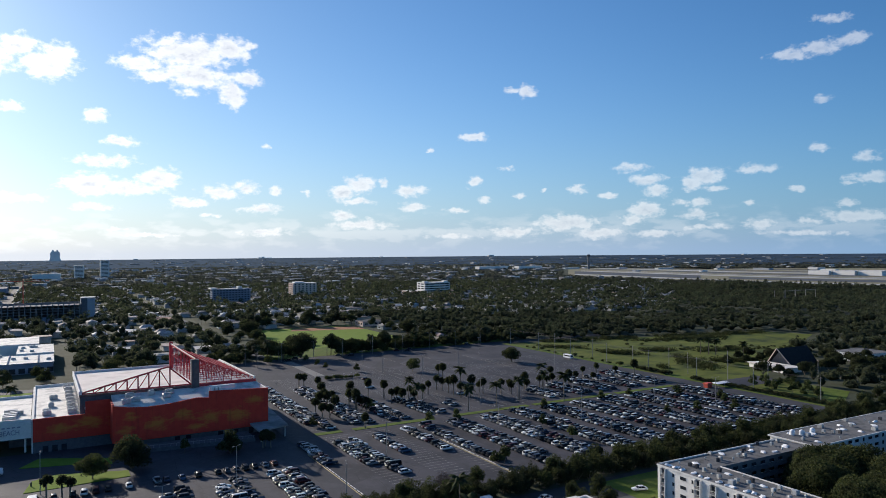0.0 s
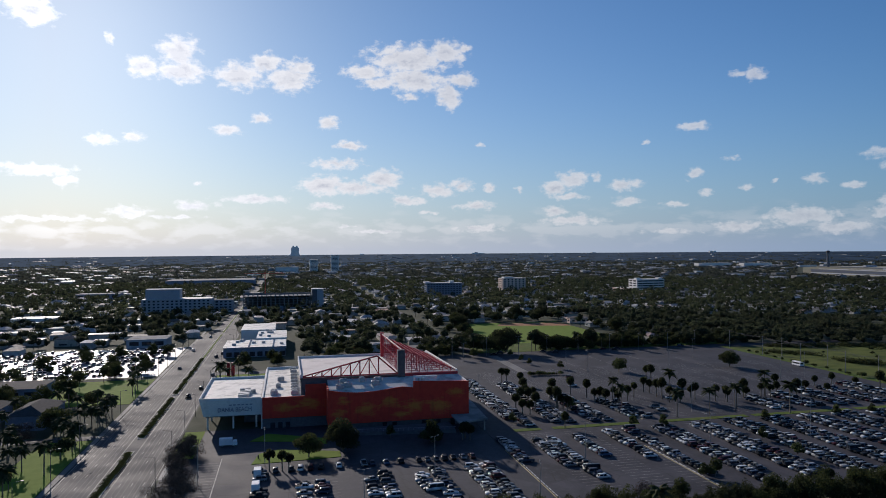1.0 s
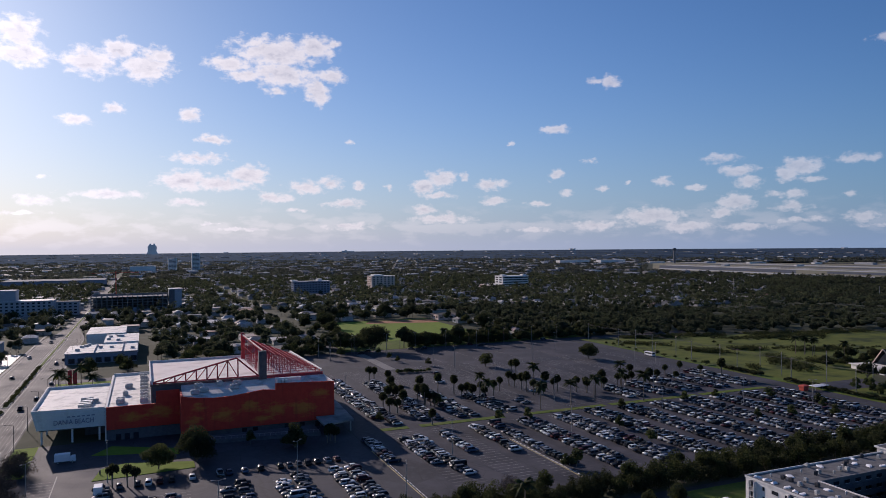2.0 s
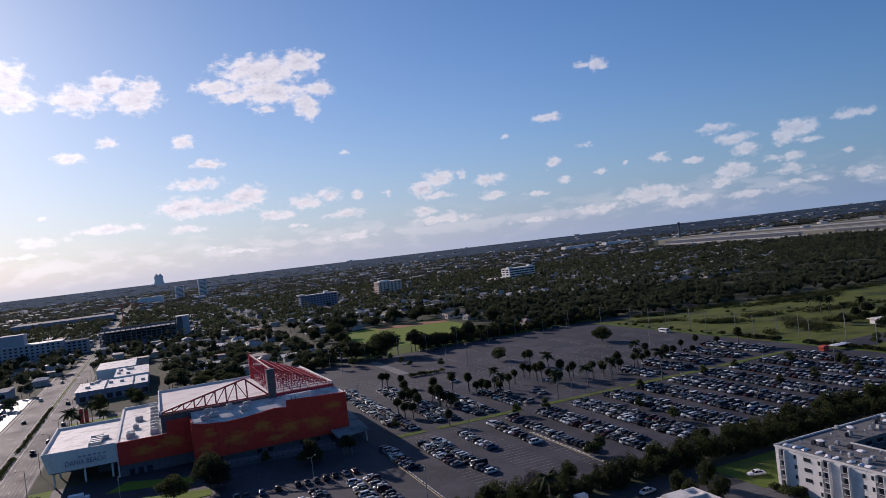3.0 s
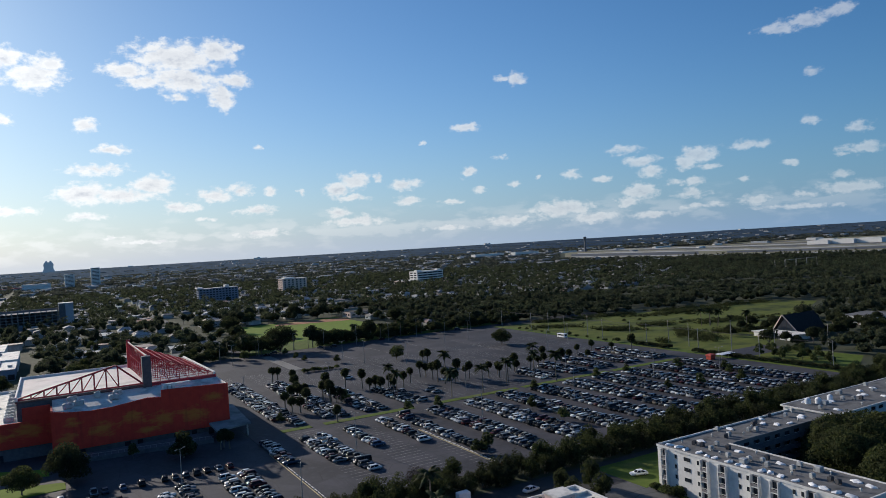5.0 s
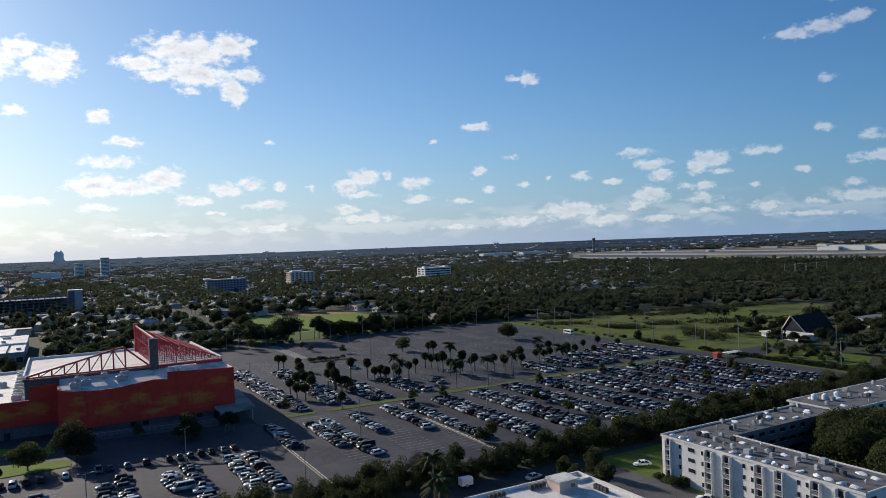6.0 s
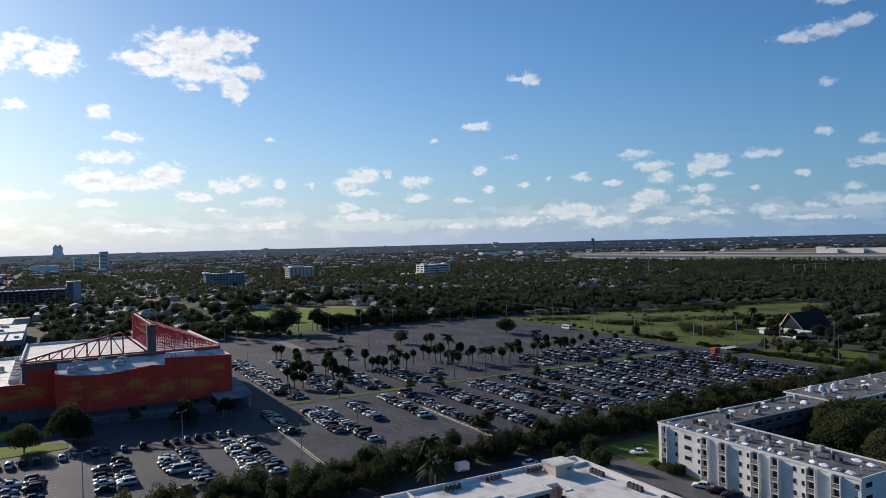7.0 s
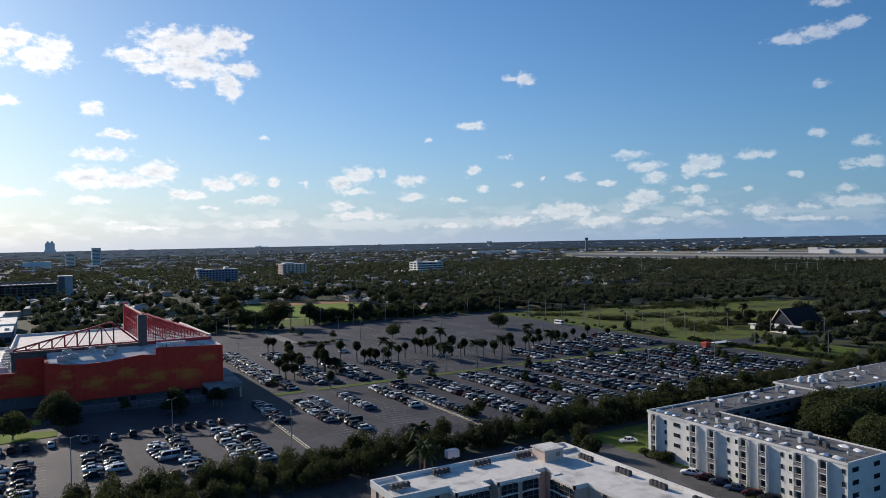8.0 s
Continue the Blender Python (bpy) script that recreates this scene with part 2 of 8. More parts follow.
def surface(name, a, b, scale=1.5, stain=None, stain_scale=0.08, stain_from=0.52, rough=0.8, spec=0.3, metal=0.0, bump_size=0.02, stretch=None):
    """Two tones by fine noise, large stains over them, a little relief."""
    n = Nodes(name)
    grain = n.noise(scale, stretch=stretch)
    color = n.mix(n.range(grain, 0.3, 0.7), a, b)
    if stain:
        color = n.mix(n.range(n.noise(stain_scale, 6.0), stain_from, stain_from + 0.18), color, stain)
    return n.finish(color, rough, spec, metal, grain, bump_size)


def varied(name, stops, island=False, rough=0.8, spec=0.3, grain=1.0, dark=0.6, metal=0.0, coat=0.0, thin=0.0):
    """Colours drawn by chance, one for each object or each piece of a joined mesh."""
    n = Nodes(name)
    chance = n.add("ShaderNodeNewGeometry").outputs["Random Per Island"] if island else n.add("ShaderNodeObjectInfo").outputs["Random"]
    ramp = n.add("ShaderNodeValToRGB")
    ramp.color_ramp.interpolation = "CONSTANT" if coat else "LINEAR"
    while len(ramp.color_ramp.elements) < len(stops):
        ramp.color_ramp.elements.new(0.5)
    for e, (at, c) in zip(ramp.color_ramp.elements, stops):
        e.position, e.color = at, rgb(c)
    n.link(chance, ramp.inputs["Fac"])
    color = n.mix(n.range(n.noise(grain), 0.3, 0.7, 1.0 - dark, 0.0), ramp.outputs["Color"], (0.02, 0.02, 0.02))
    n.bsdf.inputs["Coat Weight"].default_value, n.bsdf.inputs["Coat Roughness"].default_value = coat, 0.22
    n.finish(color, rough, spec, metal)
    if thin:
        # leaves let part of the light through
        through_leaf = n.add("ShaderNodeBsdfTranslucent")
        n.link(n.mix(1.0, color, (1.2, 1.2, 0.95), "MULTIPLY"), through_leaf.inputs["Color"])
        both = n.add("ShaderNodeMixShader")
        both.inputs["Fac"].default_value = thin
        n.link(n.bsdf.outputs[0], both.inputs[1])
        n.link(through_leaf.outputs[0], both.inputs[2])
        n.link(both.outputs[0], n.tree.nodes["Material Output"].inputs["Surface"])
    return n.mat


M = {}
M["land"] = surface("land", (0.048, 0.058, 0.034), (0.085, 0.09, 0.06), 0.05, (0.10, 0.10, 0.085), 0.012, 0.6, rough=0.95, spec=0.1, bump_size=0.1)


def asphalt(name, tone, worn, rough=0.8, gloss=0.25):
    n = Nodes(name)
    fine, broad, streak = n.noise(2.2, 8.0), n.noise(0.06, 6.0), n.noise(0.35, 4.0, stretch=(1.0, 0.06, 1.0))
    color = n.mix(n.range(fine, 0.3, 0.7), tone, tuple(c * 1.25 for c in tone))
    color = n.mix(n.range(broad, 0.42, 0.62), color, worn)
    color = n.mix(n.range(streak, 0.56, 0.74, 0.0, 0.55), color, tuple(c * 0.55 for c in tone))
    patch = n.add("ShaderNodeTexVoronoi", feature="F1")
    patch.inputs["Scale"].default_value = 0.045
    n.link(n.place, patch.inputs["Vector"])
    cell = n.add("ShaderNodeSeparateColor")
    n.link(patch.outputs["Color"], cell.inputs[0])
    color = n.mix(n.range(cell.outputs[0], 0.55, 0.75, 0.0, 0.4), color, tuple(c * 0.7 for c in tone))
    color = n.mix(n.range(n.noise(0.45, 7.0, rough=0.75), 0.5, 0.66, 0.0, 0.5), color, tuple(c * 1.15 for c in worn))
    crack = n.add("ShaderNodeTexVoronoi", feature="DISTANCE_TO_EDGE")
    crack.inputs["Scale"].default_value = 0.11
    n.link(n.place, crack.inputs["Vector"])
    color = n.mix(n.range(crack.outputs["Distance"], 0.0, 0.012, 0.7, 0.0), color, (0.02, 0.02, 0.02))
    return n.finish(color, n.range(broad, 0.3, 0.7, rough - 0.08, rough + 0.1), gloss, 0.0, fine, 0.01)


M["asphalt"] = asphalt("asphalt_lot", (0.025, 0.025, 0.032), (0.060, 0.059, 0.071))
M["asphalt_old"] = asphalt("asphalt_faded", (0.036, 0.036, 0.044), (0.066, 0.065, 0.075))
M["asphalt_dark"] = asphalt("asphalt_dark", (0.036, 0.035, 0.036), (0.058, 0.056, 0.055))
M["road"] = asphalt("asphalt_road", (0.050, 0.050, 0.054), (0.074, 0.073, 0.077), 0.82, 0.2)
M["road_track"] = asphalt("asphalt_wheel_track", (0.098, 0.097, 0.099), (0.13, 0.128, 0.128), 0.82, 0.2)
M["lot_pale"] = asphalt("asphalt_pale_lot", (0.24, 0.235, 0.23), (0.32, 0.31, 0.30), 0.48, 0.6)
M["concrete"] = surface("concrete", (0.34, 0.33, 0.30), (0.44, 0.42, 0.39), 1.2, (0.24, 0.23, 0.21), 0.2, rough=0.8)
M["paint_white"] = surface("paint_white", (0.55, 0.55, 0.53), (0.72, 0.72, 0.70), 1.0, (0.3, 0.3, 0.29), 0.5, rough=0.6)
M["paint_line"] = surface("paint_line", (0.24, 0.24, 0.23), (0.42, 0.42, 0.40), 0.6, (0.14, 0.14, 0.13), 0.4, 0.45, rough=0.7)
M["paint_yellow"] = surface("paint_yellow", (0.36, 0.29, 0.13), (0.44, 0.37, 0.2), 0.8, (0.3, 0.26, 0.18), 0.5, rough=0.7)
M["grass"] = surface("grass", (0.075, 0.115, 0.02), (0.12, 0.16, 0.035), 0.35, (0.15, 0.14, 0.06), 0.05, 0.55, rough=0.95, spec=0.1, bump_size=0.08)
M["grass_lush"] = surface("grass_lush", (0.13, 0.20, 0.022), (0.175, 0.245, 0.035), 0.25, (0.15, 0.16, 0.05), 0.04, 0.56, rough=0.95, spec=0.1, bump_size=0.08)
M["grass_rough"] = surface("grass_rough", (0.085, 0.112, 0.022), (0.14, 0.152, 0.036), 0.12, (0.045, 0.060, 0.022), 0.05, 0.48, rough=0.95, spec=0.1, bump_size=0.2, stretch=(0.4, 1.8, 1.0))
M["clay"] = surface("clay", (0.30, 0.12, 0.05), (0.38, 0.17, 0.08), 0.3, (0.42, 0.24, 0.14), 0.06, rough=0.95)
M["soil"] = surface("soil", (0.07, 0.06, 0.045), (0.12, 0.105, 0.08), 0.6, (0.05, 0.06, 0.03), 0.1, rough=0.95)
M["runway"] = surface("runway", (0.42, 0.41, 0.39), (0.50, 0.49, 0.47), 0.03, (0.34, 0.33, 0.3), 0.008, rough=0.8)
M["dry_field"] = surface("dry_field", (0.19, 0.17, 0.10), (0.25, 0.22, 0.135), 0.02, (0.17, 0.18, 0.09), 0.006, rough=0.95)
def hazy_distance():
    """Far wooded plain with haze painted into emitted colour: a glowing backdrop, paler towards the sun."""
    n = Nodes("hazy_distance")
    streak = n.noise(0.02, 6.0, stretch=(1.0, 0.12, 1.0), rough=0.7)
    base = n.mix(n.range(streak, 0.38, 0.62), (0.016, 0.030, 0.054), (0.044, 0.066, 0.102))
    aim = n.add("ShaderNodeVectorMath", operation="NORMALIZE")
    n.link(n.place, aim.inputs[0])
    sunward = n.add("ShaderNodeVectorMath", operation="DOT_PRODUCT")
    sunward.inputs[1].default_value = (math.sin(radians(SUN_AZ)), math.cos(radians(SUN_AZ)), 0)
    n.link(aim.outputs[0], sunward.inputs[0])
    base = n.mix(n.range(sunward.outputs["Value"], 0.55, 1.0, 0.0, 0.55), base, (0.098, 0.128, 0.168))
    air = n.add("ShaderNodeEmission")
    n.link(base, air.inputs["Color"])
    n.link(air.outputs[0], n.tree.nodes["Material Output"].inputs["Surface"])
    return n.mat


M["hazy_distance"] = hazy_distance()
M["taxiway"] = surface("taxiway", (0.055, 0.06, 0.07), (0.085, 0.09, 0.10), 0.03, rough=0.8)


def painted_red():
    """Faded red mural wall with washed-out yellow flowers and rain streaks."""
    n = Nodes("red_mural_wall")
    base = n.mix(n.range(n.noise(0.5), 0.3, 0.7), (0.55, 0.038, 0.024), (0.65, 0.054, 0.030))
    ragged = n.range(n.noise(0.55, 4.0, stretch=(0.6, 1.0, 1.6)), 0.25, 0.75, -0.75, 0.75)
    for x, z, wide, high in ((36.1, 8.4, 4.6, 2.6), (45.7, 11.0, 4.4, 2.4), (55.5, 8.6, 4.8, 2.8), (66.1, 8.4, 4.8, 3.0), (72.6, 13.6, 3.6, 2.0), (27.5, 12.0, 3.4, 1.8), (25.5, 7.0, 3.0, 1.8),
                             (14.4, 9.6, 6.0, 2.6), (4.5, 8.0, 4.5, 2.2), (50.5, 5.6, 3.4, 1.4)):
        near_it = n.add("ShaderNodeVectorMath", operation="MULTIPLY_ADD")
        near_it.inputs[1].default_value, near_it.inputs[2].default_value = (1 / wide, 0, 1 / high), (-x / wide, 0, -z / high)
        n.link(n.place, near_it.inputs[0])
        reach = n.add("ShaderNodeVectorMath", operation="LENGTH")
        n.link(near_it.outputs[0], reach.inputs[0])
        petal = n.add("ShaderNodeMath", operation="ADD")
        n.link(reach.outputs["Value"], petal.inputs[0])
        n.link(ragged, petal.inputs[1])
        base = n.mix(n.range(petal.outputs[0], 0.2, 1.1, 0.5, 0.0), base, (0.60, 0.27, 0.04))
    streak = n.noise(0.9, 5.0, stretch=(1.0, 1.0, 0.07))
    base = n.mix(n.range(streak, 0.55, 0.75, 0.0, 0.4), base, (0.20, 0.022, 0.014))
    return n.finish(base, 0.75, 0.25, 0.0, streak, 0.02)


M["red_wall"] = painted_red()
M["red_steel"] = surface("red_steel", (0.36, 0.018, 0.028), (0.45, 0.035, 0.045), 1.5, (0.30, 0.05, 0.04), 0.3, rough=0.5, spec=0.4)
M["steel_dark"] = surface("steel_dark", (0.07, 0.065, 0.07), (0.11, 0.10, 0.10), 1.0, rough=0.55, spec=0.4)
M["steel_grey"] = surface("steel_grey", (0.30, 0.31, 0.32), (0.42, 0.42, 0.43), 1.0, rough=0.45, spec=0.5, metal=0.4)
M["pole"] = surface("pole_concrete", (0.24, 0.23, 0.22), (0.32, 0.31, 0.29), 1.0, rough=0.8)
M["wood_pole"] = surface("wood_pole", (0.16, 0.12, 0.085), (0.24, 0.19, 0.14), 2.0, rough=0.9)
M["roof_white"] = surface("roof_white", (0.66, 0.62, 0.56), (0.80, 0.76, 0.69), 0.5, (0.36, 0.34, 0.31), 0.16, 0.5, rough=0.7)
M["roof_worn"] = surface("roof_worn", (0.20, 0.20, 0.20), (0.32, 0.315, 0.31), 0.25, (0.13, 0.13, 0.13), 0.1, 0.5, rough=0.92, spec=0.1)
M["roof_pink"] = surface("roof_pinkish", (0.66, 0.58, 0.53), (0.75, 0.67, 0.62), 0.4, (0.52, 0.45, 0.41), 0.1, 0.5, rough=0.8)
M["roof_gravel"] = surface("roof_gravel", (0.11, 0.11, 0.11), (0.19, 0.185, 0.18), 1.2, (0.065, 0.065, 0.065), 0.3, 0.5, rough=0.9, bump_size=0.03)
M["roof_grey"] = surface("roof_shingle", (0.055, 0.052, 0.052), (0.09, 0.085, 0.083), 1.0, rough=0.95, spec=0.1)
M["roof_dark"] = surface("roof_dark_shingle", (0.022, 0.022, 0.024), (0.04, 0.039, 0.04), 1.2, rough=0.95, spec=0.08)
M["stucco_white"] = surface("stucco_white", (0.68, 0.66, 0.62), (0.77, 0.75, 0.71), 1.2, (0.54, 0.53, 0.50), 0.25, 0.56, rough=0.85, bump_size=0.01)
M["stucco_blue"] = surface("stucco_pale_blue", (0.48, 0.51, 0.55), (0.56, 0.59, 0.62), 1.2, (0.42, 0.45, 0.48), 0.25, 0.56, rough=0.85)
M["stucco_slate"] = surface("stucco_slate", (0.30, 0.32, 0.35), (0.37, 0.39, 0.42), 1.2, (0.26, 0.28, 0.31), 0.2, 0.56, rough=0.85)
M["stucco_beige"] = surface("stucco_beige", (0.58, 0.43, 0.36), (0.66, 0.51, 0.43), 1.2, (0.42, 0.33, 0.27), 0.3, 0.56, rough=0.85)
M["stucco_pink"] = surface("stucco_pink", (0.62, 0.45, 0.36), (0.70, 0.54, 0.45), 0.6, (0.56, 0.44, 0.38), 0.1, rough=0.85)
M["panel_blue"] = surface("panel_blue", (0.18, 0.21, 0.27), (0.24, 0.27, 0.33), 0.6, rough=0.9, spec=0.1)
M["drive_pale"] = asphalt("worn_pale_drive", (0.15, 0.145, 0.135), (0.20, 0.195, 0.185))
M["drive_grey"] = asphalt("patched_grey_drive", (0.085, 0.083, 0.08), (0.135, 0.132, 0.128))
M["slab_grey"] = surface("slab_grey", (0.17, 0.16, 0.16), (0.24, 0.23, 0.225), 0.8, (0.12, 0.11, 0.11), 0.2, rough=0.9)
# dark grey, also for parts whose shade is put into the colour
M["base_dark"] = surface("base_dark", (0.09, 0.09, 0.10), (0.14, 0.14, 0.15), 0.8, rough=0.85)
M["rubber"] = surface("rubber", (0.014, 0.014, 0.014), (0.024, 0.024, 0.024), 8.0, rough=0.9)
M["rim"] = surface("rim", (0.38, 0.38, 0.39), (0.5, 0.5, 0.5), 8.0, rough=0.35, metal=0.8)
M["bark"] = surface("bark", (0.13, 0.105, 0.08), (0.22, 0.185, 0.15), 3.0, rough=0.95, stretch=(1, 1, 0.2))
M["metal_unit"] = surface("metal_unit", (0.36, 0.37, 0.37), (0.50, 0.50, 0.49), 1.5, (0.28, 0.26, 0.24), 0.8, rough=0.5, spec=0.4, metal=0.3)
M["unit_dark"] = surface("unit_dark", (0.04, 0.04, 0.045), (0.07, 0.07, 0.075), 1.5, rough=0.6)
M["tarp_white"] = surface("tarp_white", (0.74, 0.74, 0.74), (0.82, 0.82, 0.82), 1.0, rough=0.6)
M["orange"] = surface("orange_paint", (0.46, 0.055, 0.035), (0.56, 0.085, 0.05), 1.0, rough=0.6)
M["lettering"] = surface("lettering_blue_grey", (0.20, 0.20, 0.27), (0.27, 0.27, 0.33), 2.0, rough=0.6)
g = Nodes("window_glass")
M["glass"] = g.finish(g.mix(g.range(g.noise(0.7), 0.35, 0.65), (0.016, 0.02, 0.026), (0.035, 0.042, 0.05)), 0.12, 0.6)
g = Nodes("car_glass")
M["car_glass"] = g.finish(g.mix(g.range(g.noise(0.7), 0.35, 0.65), (0.008, 0.009, 0.011), (0.018, 0.02, 0.024)), 0.1, 0.15)
CAR_TONES = [(0.0, (0.68, 0.68, 0.67)), (0.18, (0.27, 0.28, 0.29)), (0.28, (0.085, 0.09, 0.10)), (0.44, (0.014, 0.015, 0.017)), (0.74, (0.03, 0.042, 0.075)),
             (0.80, (0.20, 0.21, 0.225)), (0.88, (0.07, 0.010, 0.012)), (0.94, (0.06, 0.10, 0.17)), (0.97, (0.26, 0.22, 0.17))]
M["car_paint"] = varied("car_paint", CAR_TONES, rough=0.3, spec=0.25, dark=0.97, metal=0.0, coat=0.01)
M["car_paint_far"] = varied("car_paint_far", CAR_TONES, island=True, rough=0.3, spec=0.25, dark=0.97, metal=0.0, coat=0.01)
LEAF = [(0.0, (0.038, 0.050, 0.021)), (0.4, (0.058, 0.074, 0.029)), (0.75, (0.082, 0.098, 0.038)), (1.0, (0.118, 0.124, 0.054))]
M["leaf"] = varied("leaf", LEAF, island=True, rough=0.95, spec=0.05, grain=0.25, dark=0.3, thin=0.4)
M["leaf_light"] = varied("leaf_light", [(p, (col[0] * 1.35, col[1] * 1.4, col[2] * 1.35)) for p, col in LEAF], island=True, rough=0.95, spec=0.05, grain=0.25, dark=0.25, thin=0.4)
# far crowns: distance haze put into the base colour as paler blue-grey
M["leaf_hazed"] = varied("leaf_hazed", [(0.0, (0.070, 0.084, 0.080)), (0.5, (0.095, 0.108, 0.10)), (1.0, (0.12, 0.13, 0.115))], island=True, rough=0.9, spec=0.05, grain=0.02, dark=0.15, thin=0.5)
M["leaf_wood"] = varied("leaf_wood", [(0.0, (0.045, 0.057, 0.038)), (0.4, (0.066, 0.084, 0.052)), (0.8, (0.092, 0.110, 0.066)), (1.0, (0.125, 0.130, 0.085))], island=True, rough=0.95, spec=0.05, grain=0.04, dark=0.2, thin=0.5)
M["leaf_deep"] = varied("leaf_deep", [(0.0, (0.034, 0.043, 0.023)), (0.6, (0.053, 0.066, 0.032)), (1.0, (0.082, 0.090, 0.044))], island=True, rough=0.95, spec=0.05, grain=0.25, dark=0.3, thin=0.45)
M["leaf_dry"] = varied("leaf_dry", [(0.0, (0.075, 0.055, 0.045)), (1.0, (0.16, 0.12, 0.095))], island=True, rough=0.9, spec=0.1, grain=0.25, dark=0.3)
M["frond"] = varied("frond", [(0.0, (0.026, 0.042, 0.014)), (0.7, (0.055, 0.075, 0.022)), (1.0, (0.11, 0.10, 0.045))], island=True, rough=0.8, spec=0.1, grain=0.3, dark=0.3, thin=0.3)
M["house_wall"] = varied("house_wall", [(0.0, (0.62, 0.60, 0.56)), (0.4, (0.5, 0.46, 0.38)), (0.7, (0.42, 0.47, 0.5)), (1.0, (0.66, 0.65, 0.63))], rough=0.85, grain=0.4, dark=0.6)
M["house_roof"] = varied("house_roof", [(0.0, (0.10, 0.095, 0.09)), (0.35, (0.22, 0.21, 0.20)), (0.6, (0.42, 0.41, 0.40)), (0.8, (0.58, 0.57, 0.56)), (1.0, (0.30, 0.15, 0.10))], rough=0.8, grain=0.5, dark=0.45)
# ---- mesh helpers ----
class Geo:
    """Collects vertices and faces; make() turns them into one mesh object."""

    def __init__(self):
        self.v, self.f, self.m = [], [], []

    def face(self, points, mi=0):
        n = len(self.v)
        self.v += [tuple(p) for p in points]
        self.f.append(tuple(range(n, n + len(points))))
        self.m.append(mi)
        return self

    def solid(self, verts, faces, mi=0):
        n = len(self.v)
        self.v += [tuple(p) for p in verts]
        self.f += [tuple(n + i for i in f) for f in faces]
        self.m += [mi] * len(faces)
        return self

    def box(self, x0, y0, z0, x1, y1, z1, mi=0, top=None):
        k = mi if top is None else top
        verts = [(x, y, z) for z in (z0, z1) for x, y in ((x0, y0), (x1, y0), (x1, y1), (x0, y1))]
        self.solid(verts, [(0, 3, 2, 1), (4, 5, 6, 7), (0, 1, 5, 4), (1, 2, 6, 5), (2, 3, 7, 6), (3, 0, 4, 7)], mi)
        self.m[-5] = k
        return self

    def soft_box(self, x0, y0, z0, x1, y1, z1, r, mi=0):
        """A box whose top edges are rounded off by r."""
        verts = []
        for z, d in ((z0, 0), (z1 - r, 0), (z1, r)):
            verts += [(x0 + d, y0 + d, z), (x1 - d, y0 + d, z), (x1 - d, y1 - d, z), (x0 + d, y1 - d, z)]
        faces = [(3, 2, 1, 0), (8, 9, 10, 11)]
        for k in (0, 4):
            faces += [(k + i, k + (i + 1) % 4, k + 4 + (i + 1) % 4, k + 4 + i) for i in range(4)]
        return self.solid(verts, faces, mi)

    def prism(self, outline, z0, z1, mi=0, top=None):
        n = len(outline)
        verts = [(x, y, z0) for x, y in outline] + [(x, y, z1) for x, y in outline]
        faces = [tuple(range(n - 1, -1, -1)), tuple(range(n, 2 * n))] + [(i, (i + 1) % n, n + (i + 1) % n, n + i) for i in range(n)]
        self.solid(verts, faces, mi)
        if top is not None:
            self.m[-n - 1] = top
        return self

    def cyl(self, x, y, z0, z1, r0, r1=None, n=8, mi=0):
        r1 = r0 if r1 is None else r1
        ring = [(math.cos(2 * math.pi * i / n), math.sin(2 * math.pi * i / n)) for i in range(n)]
        verts = [(x + c * r0, y + s * r0, z0) for c, s in ring] + [(x + c * r1, y + s * r1, z1) for c, s in ring]
        return self.solid(verts, [tuple(range(n - 1, -1, -1)), tuple(range(n, 2 * n))] + [(i, (i + 1) % n, n + (i + 1) % n, n + i) for i in range(n)], mi)

    def beam(self, p, q, r, n=4, mi=0, r1=None):
        """A bar from p to q."""
        p, q = Vector(p), Vector(q)
        d = (q - p).normalized()
        a = d.orthogonal().normalized() if abs(d.z) > 0.98 else d.cross(Vector((0, 0, 1))).normalized()
        b = d.cross(a)
        r1 = r if r1 is None else r1
        off = math.pi / 4 if n == 4 else 0
        verts = []
        for base, rad in ((p, r), (q, r1)):
            verts += [base + (a * math.cos(off + 2 * math.pi * i / n) + b * math.sin(off + 2 * math.pi * i / n)) * rad for i in range(n)]
        return self.solid(verts, [tuple(range(n - 1, -1, -1)), tuple(range(n, 2 * n))] + [(i, (i + 1) % n, n + (i + 1) % n, n + i) for i in range(n)], mi)

    def mesh(self, name, mats):
        me = bpy.data.meshes.new(name)
        me.from_pydata(self.v, [], self.f)
        for m in mats:
            me.materials.append(M[m])
        if len(mats) > 1:
            me.polygons.foreach_set("material_index", self.m)
        me.update()
        return me

    def make(self, name, mats, parent=None, label="", category="", group="", kind="", at=None):
        """One mesh object, its corners given in the world, or in the parent's frame where at is left out and the parent is turned."""
        mats = [mats] if isinstance(mats, str) else mats
        if parent is not None and at is None:
            o = parent_origin(parent)
            self.v = [(x - o[0], y - o[1], z - o[2]) for x, y, z in self.v]
        ob = new(name, self.mesh(name, mats))
        if parent is not None:
            ob.parent = parent
        if at is not None:
            ob.location = at
        return tagged(ob, label, category, group, kind)


def parent_origin(ob):
    o = Vector((0, 0, 0))
    while ob is not None:
        o += ob.location
        ob = ob.parent
    return o


def thing(name, at, label, category, group="", kind=""):
    """An Empty at the base of a thing."""
    ob = new(name)
    ob.empty_display_size = 1.0
    ob.location = at
    return tagged(ob, label, category, group, kind)


def shared(name, mesh, parent, at, turn=0.0, label=""):
    """A part that shares its mesh with others like it; at is given in the world, its parent unturned."""
    ob = new(name, mesh)
    ob.parent = parent
    ob.location = Vector(at) - parent_origin(parent)
    ob.rotation_euler = (0, 0, radians(turn))
    return tagged(ob, label)


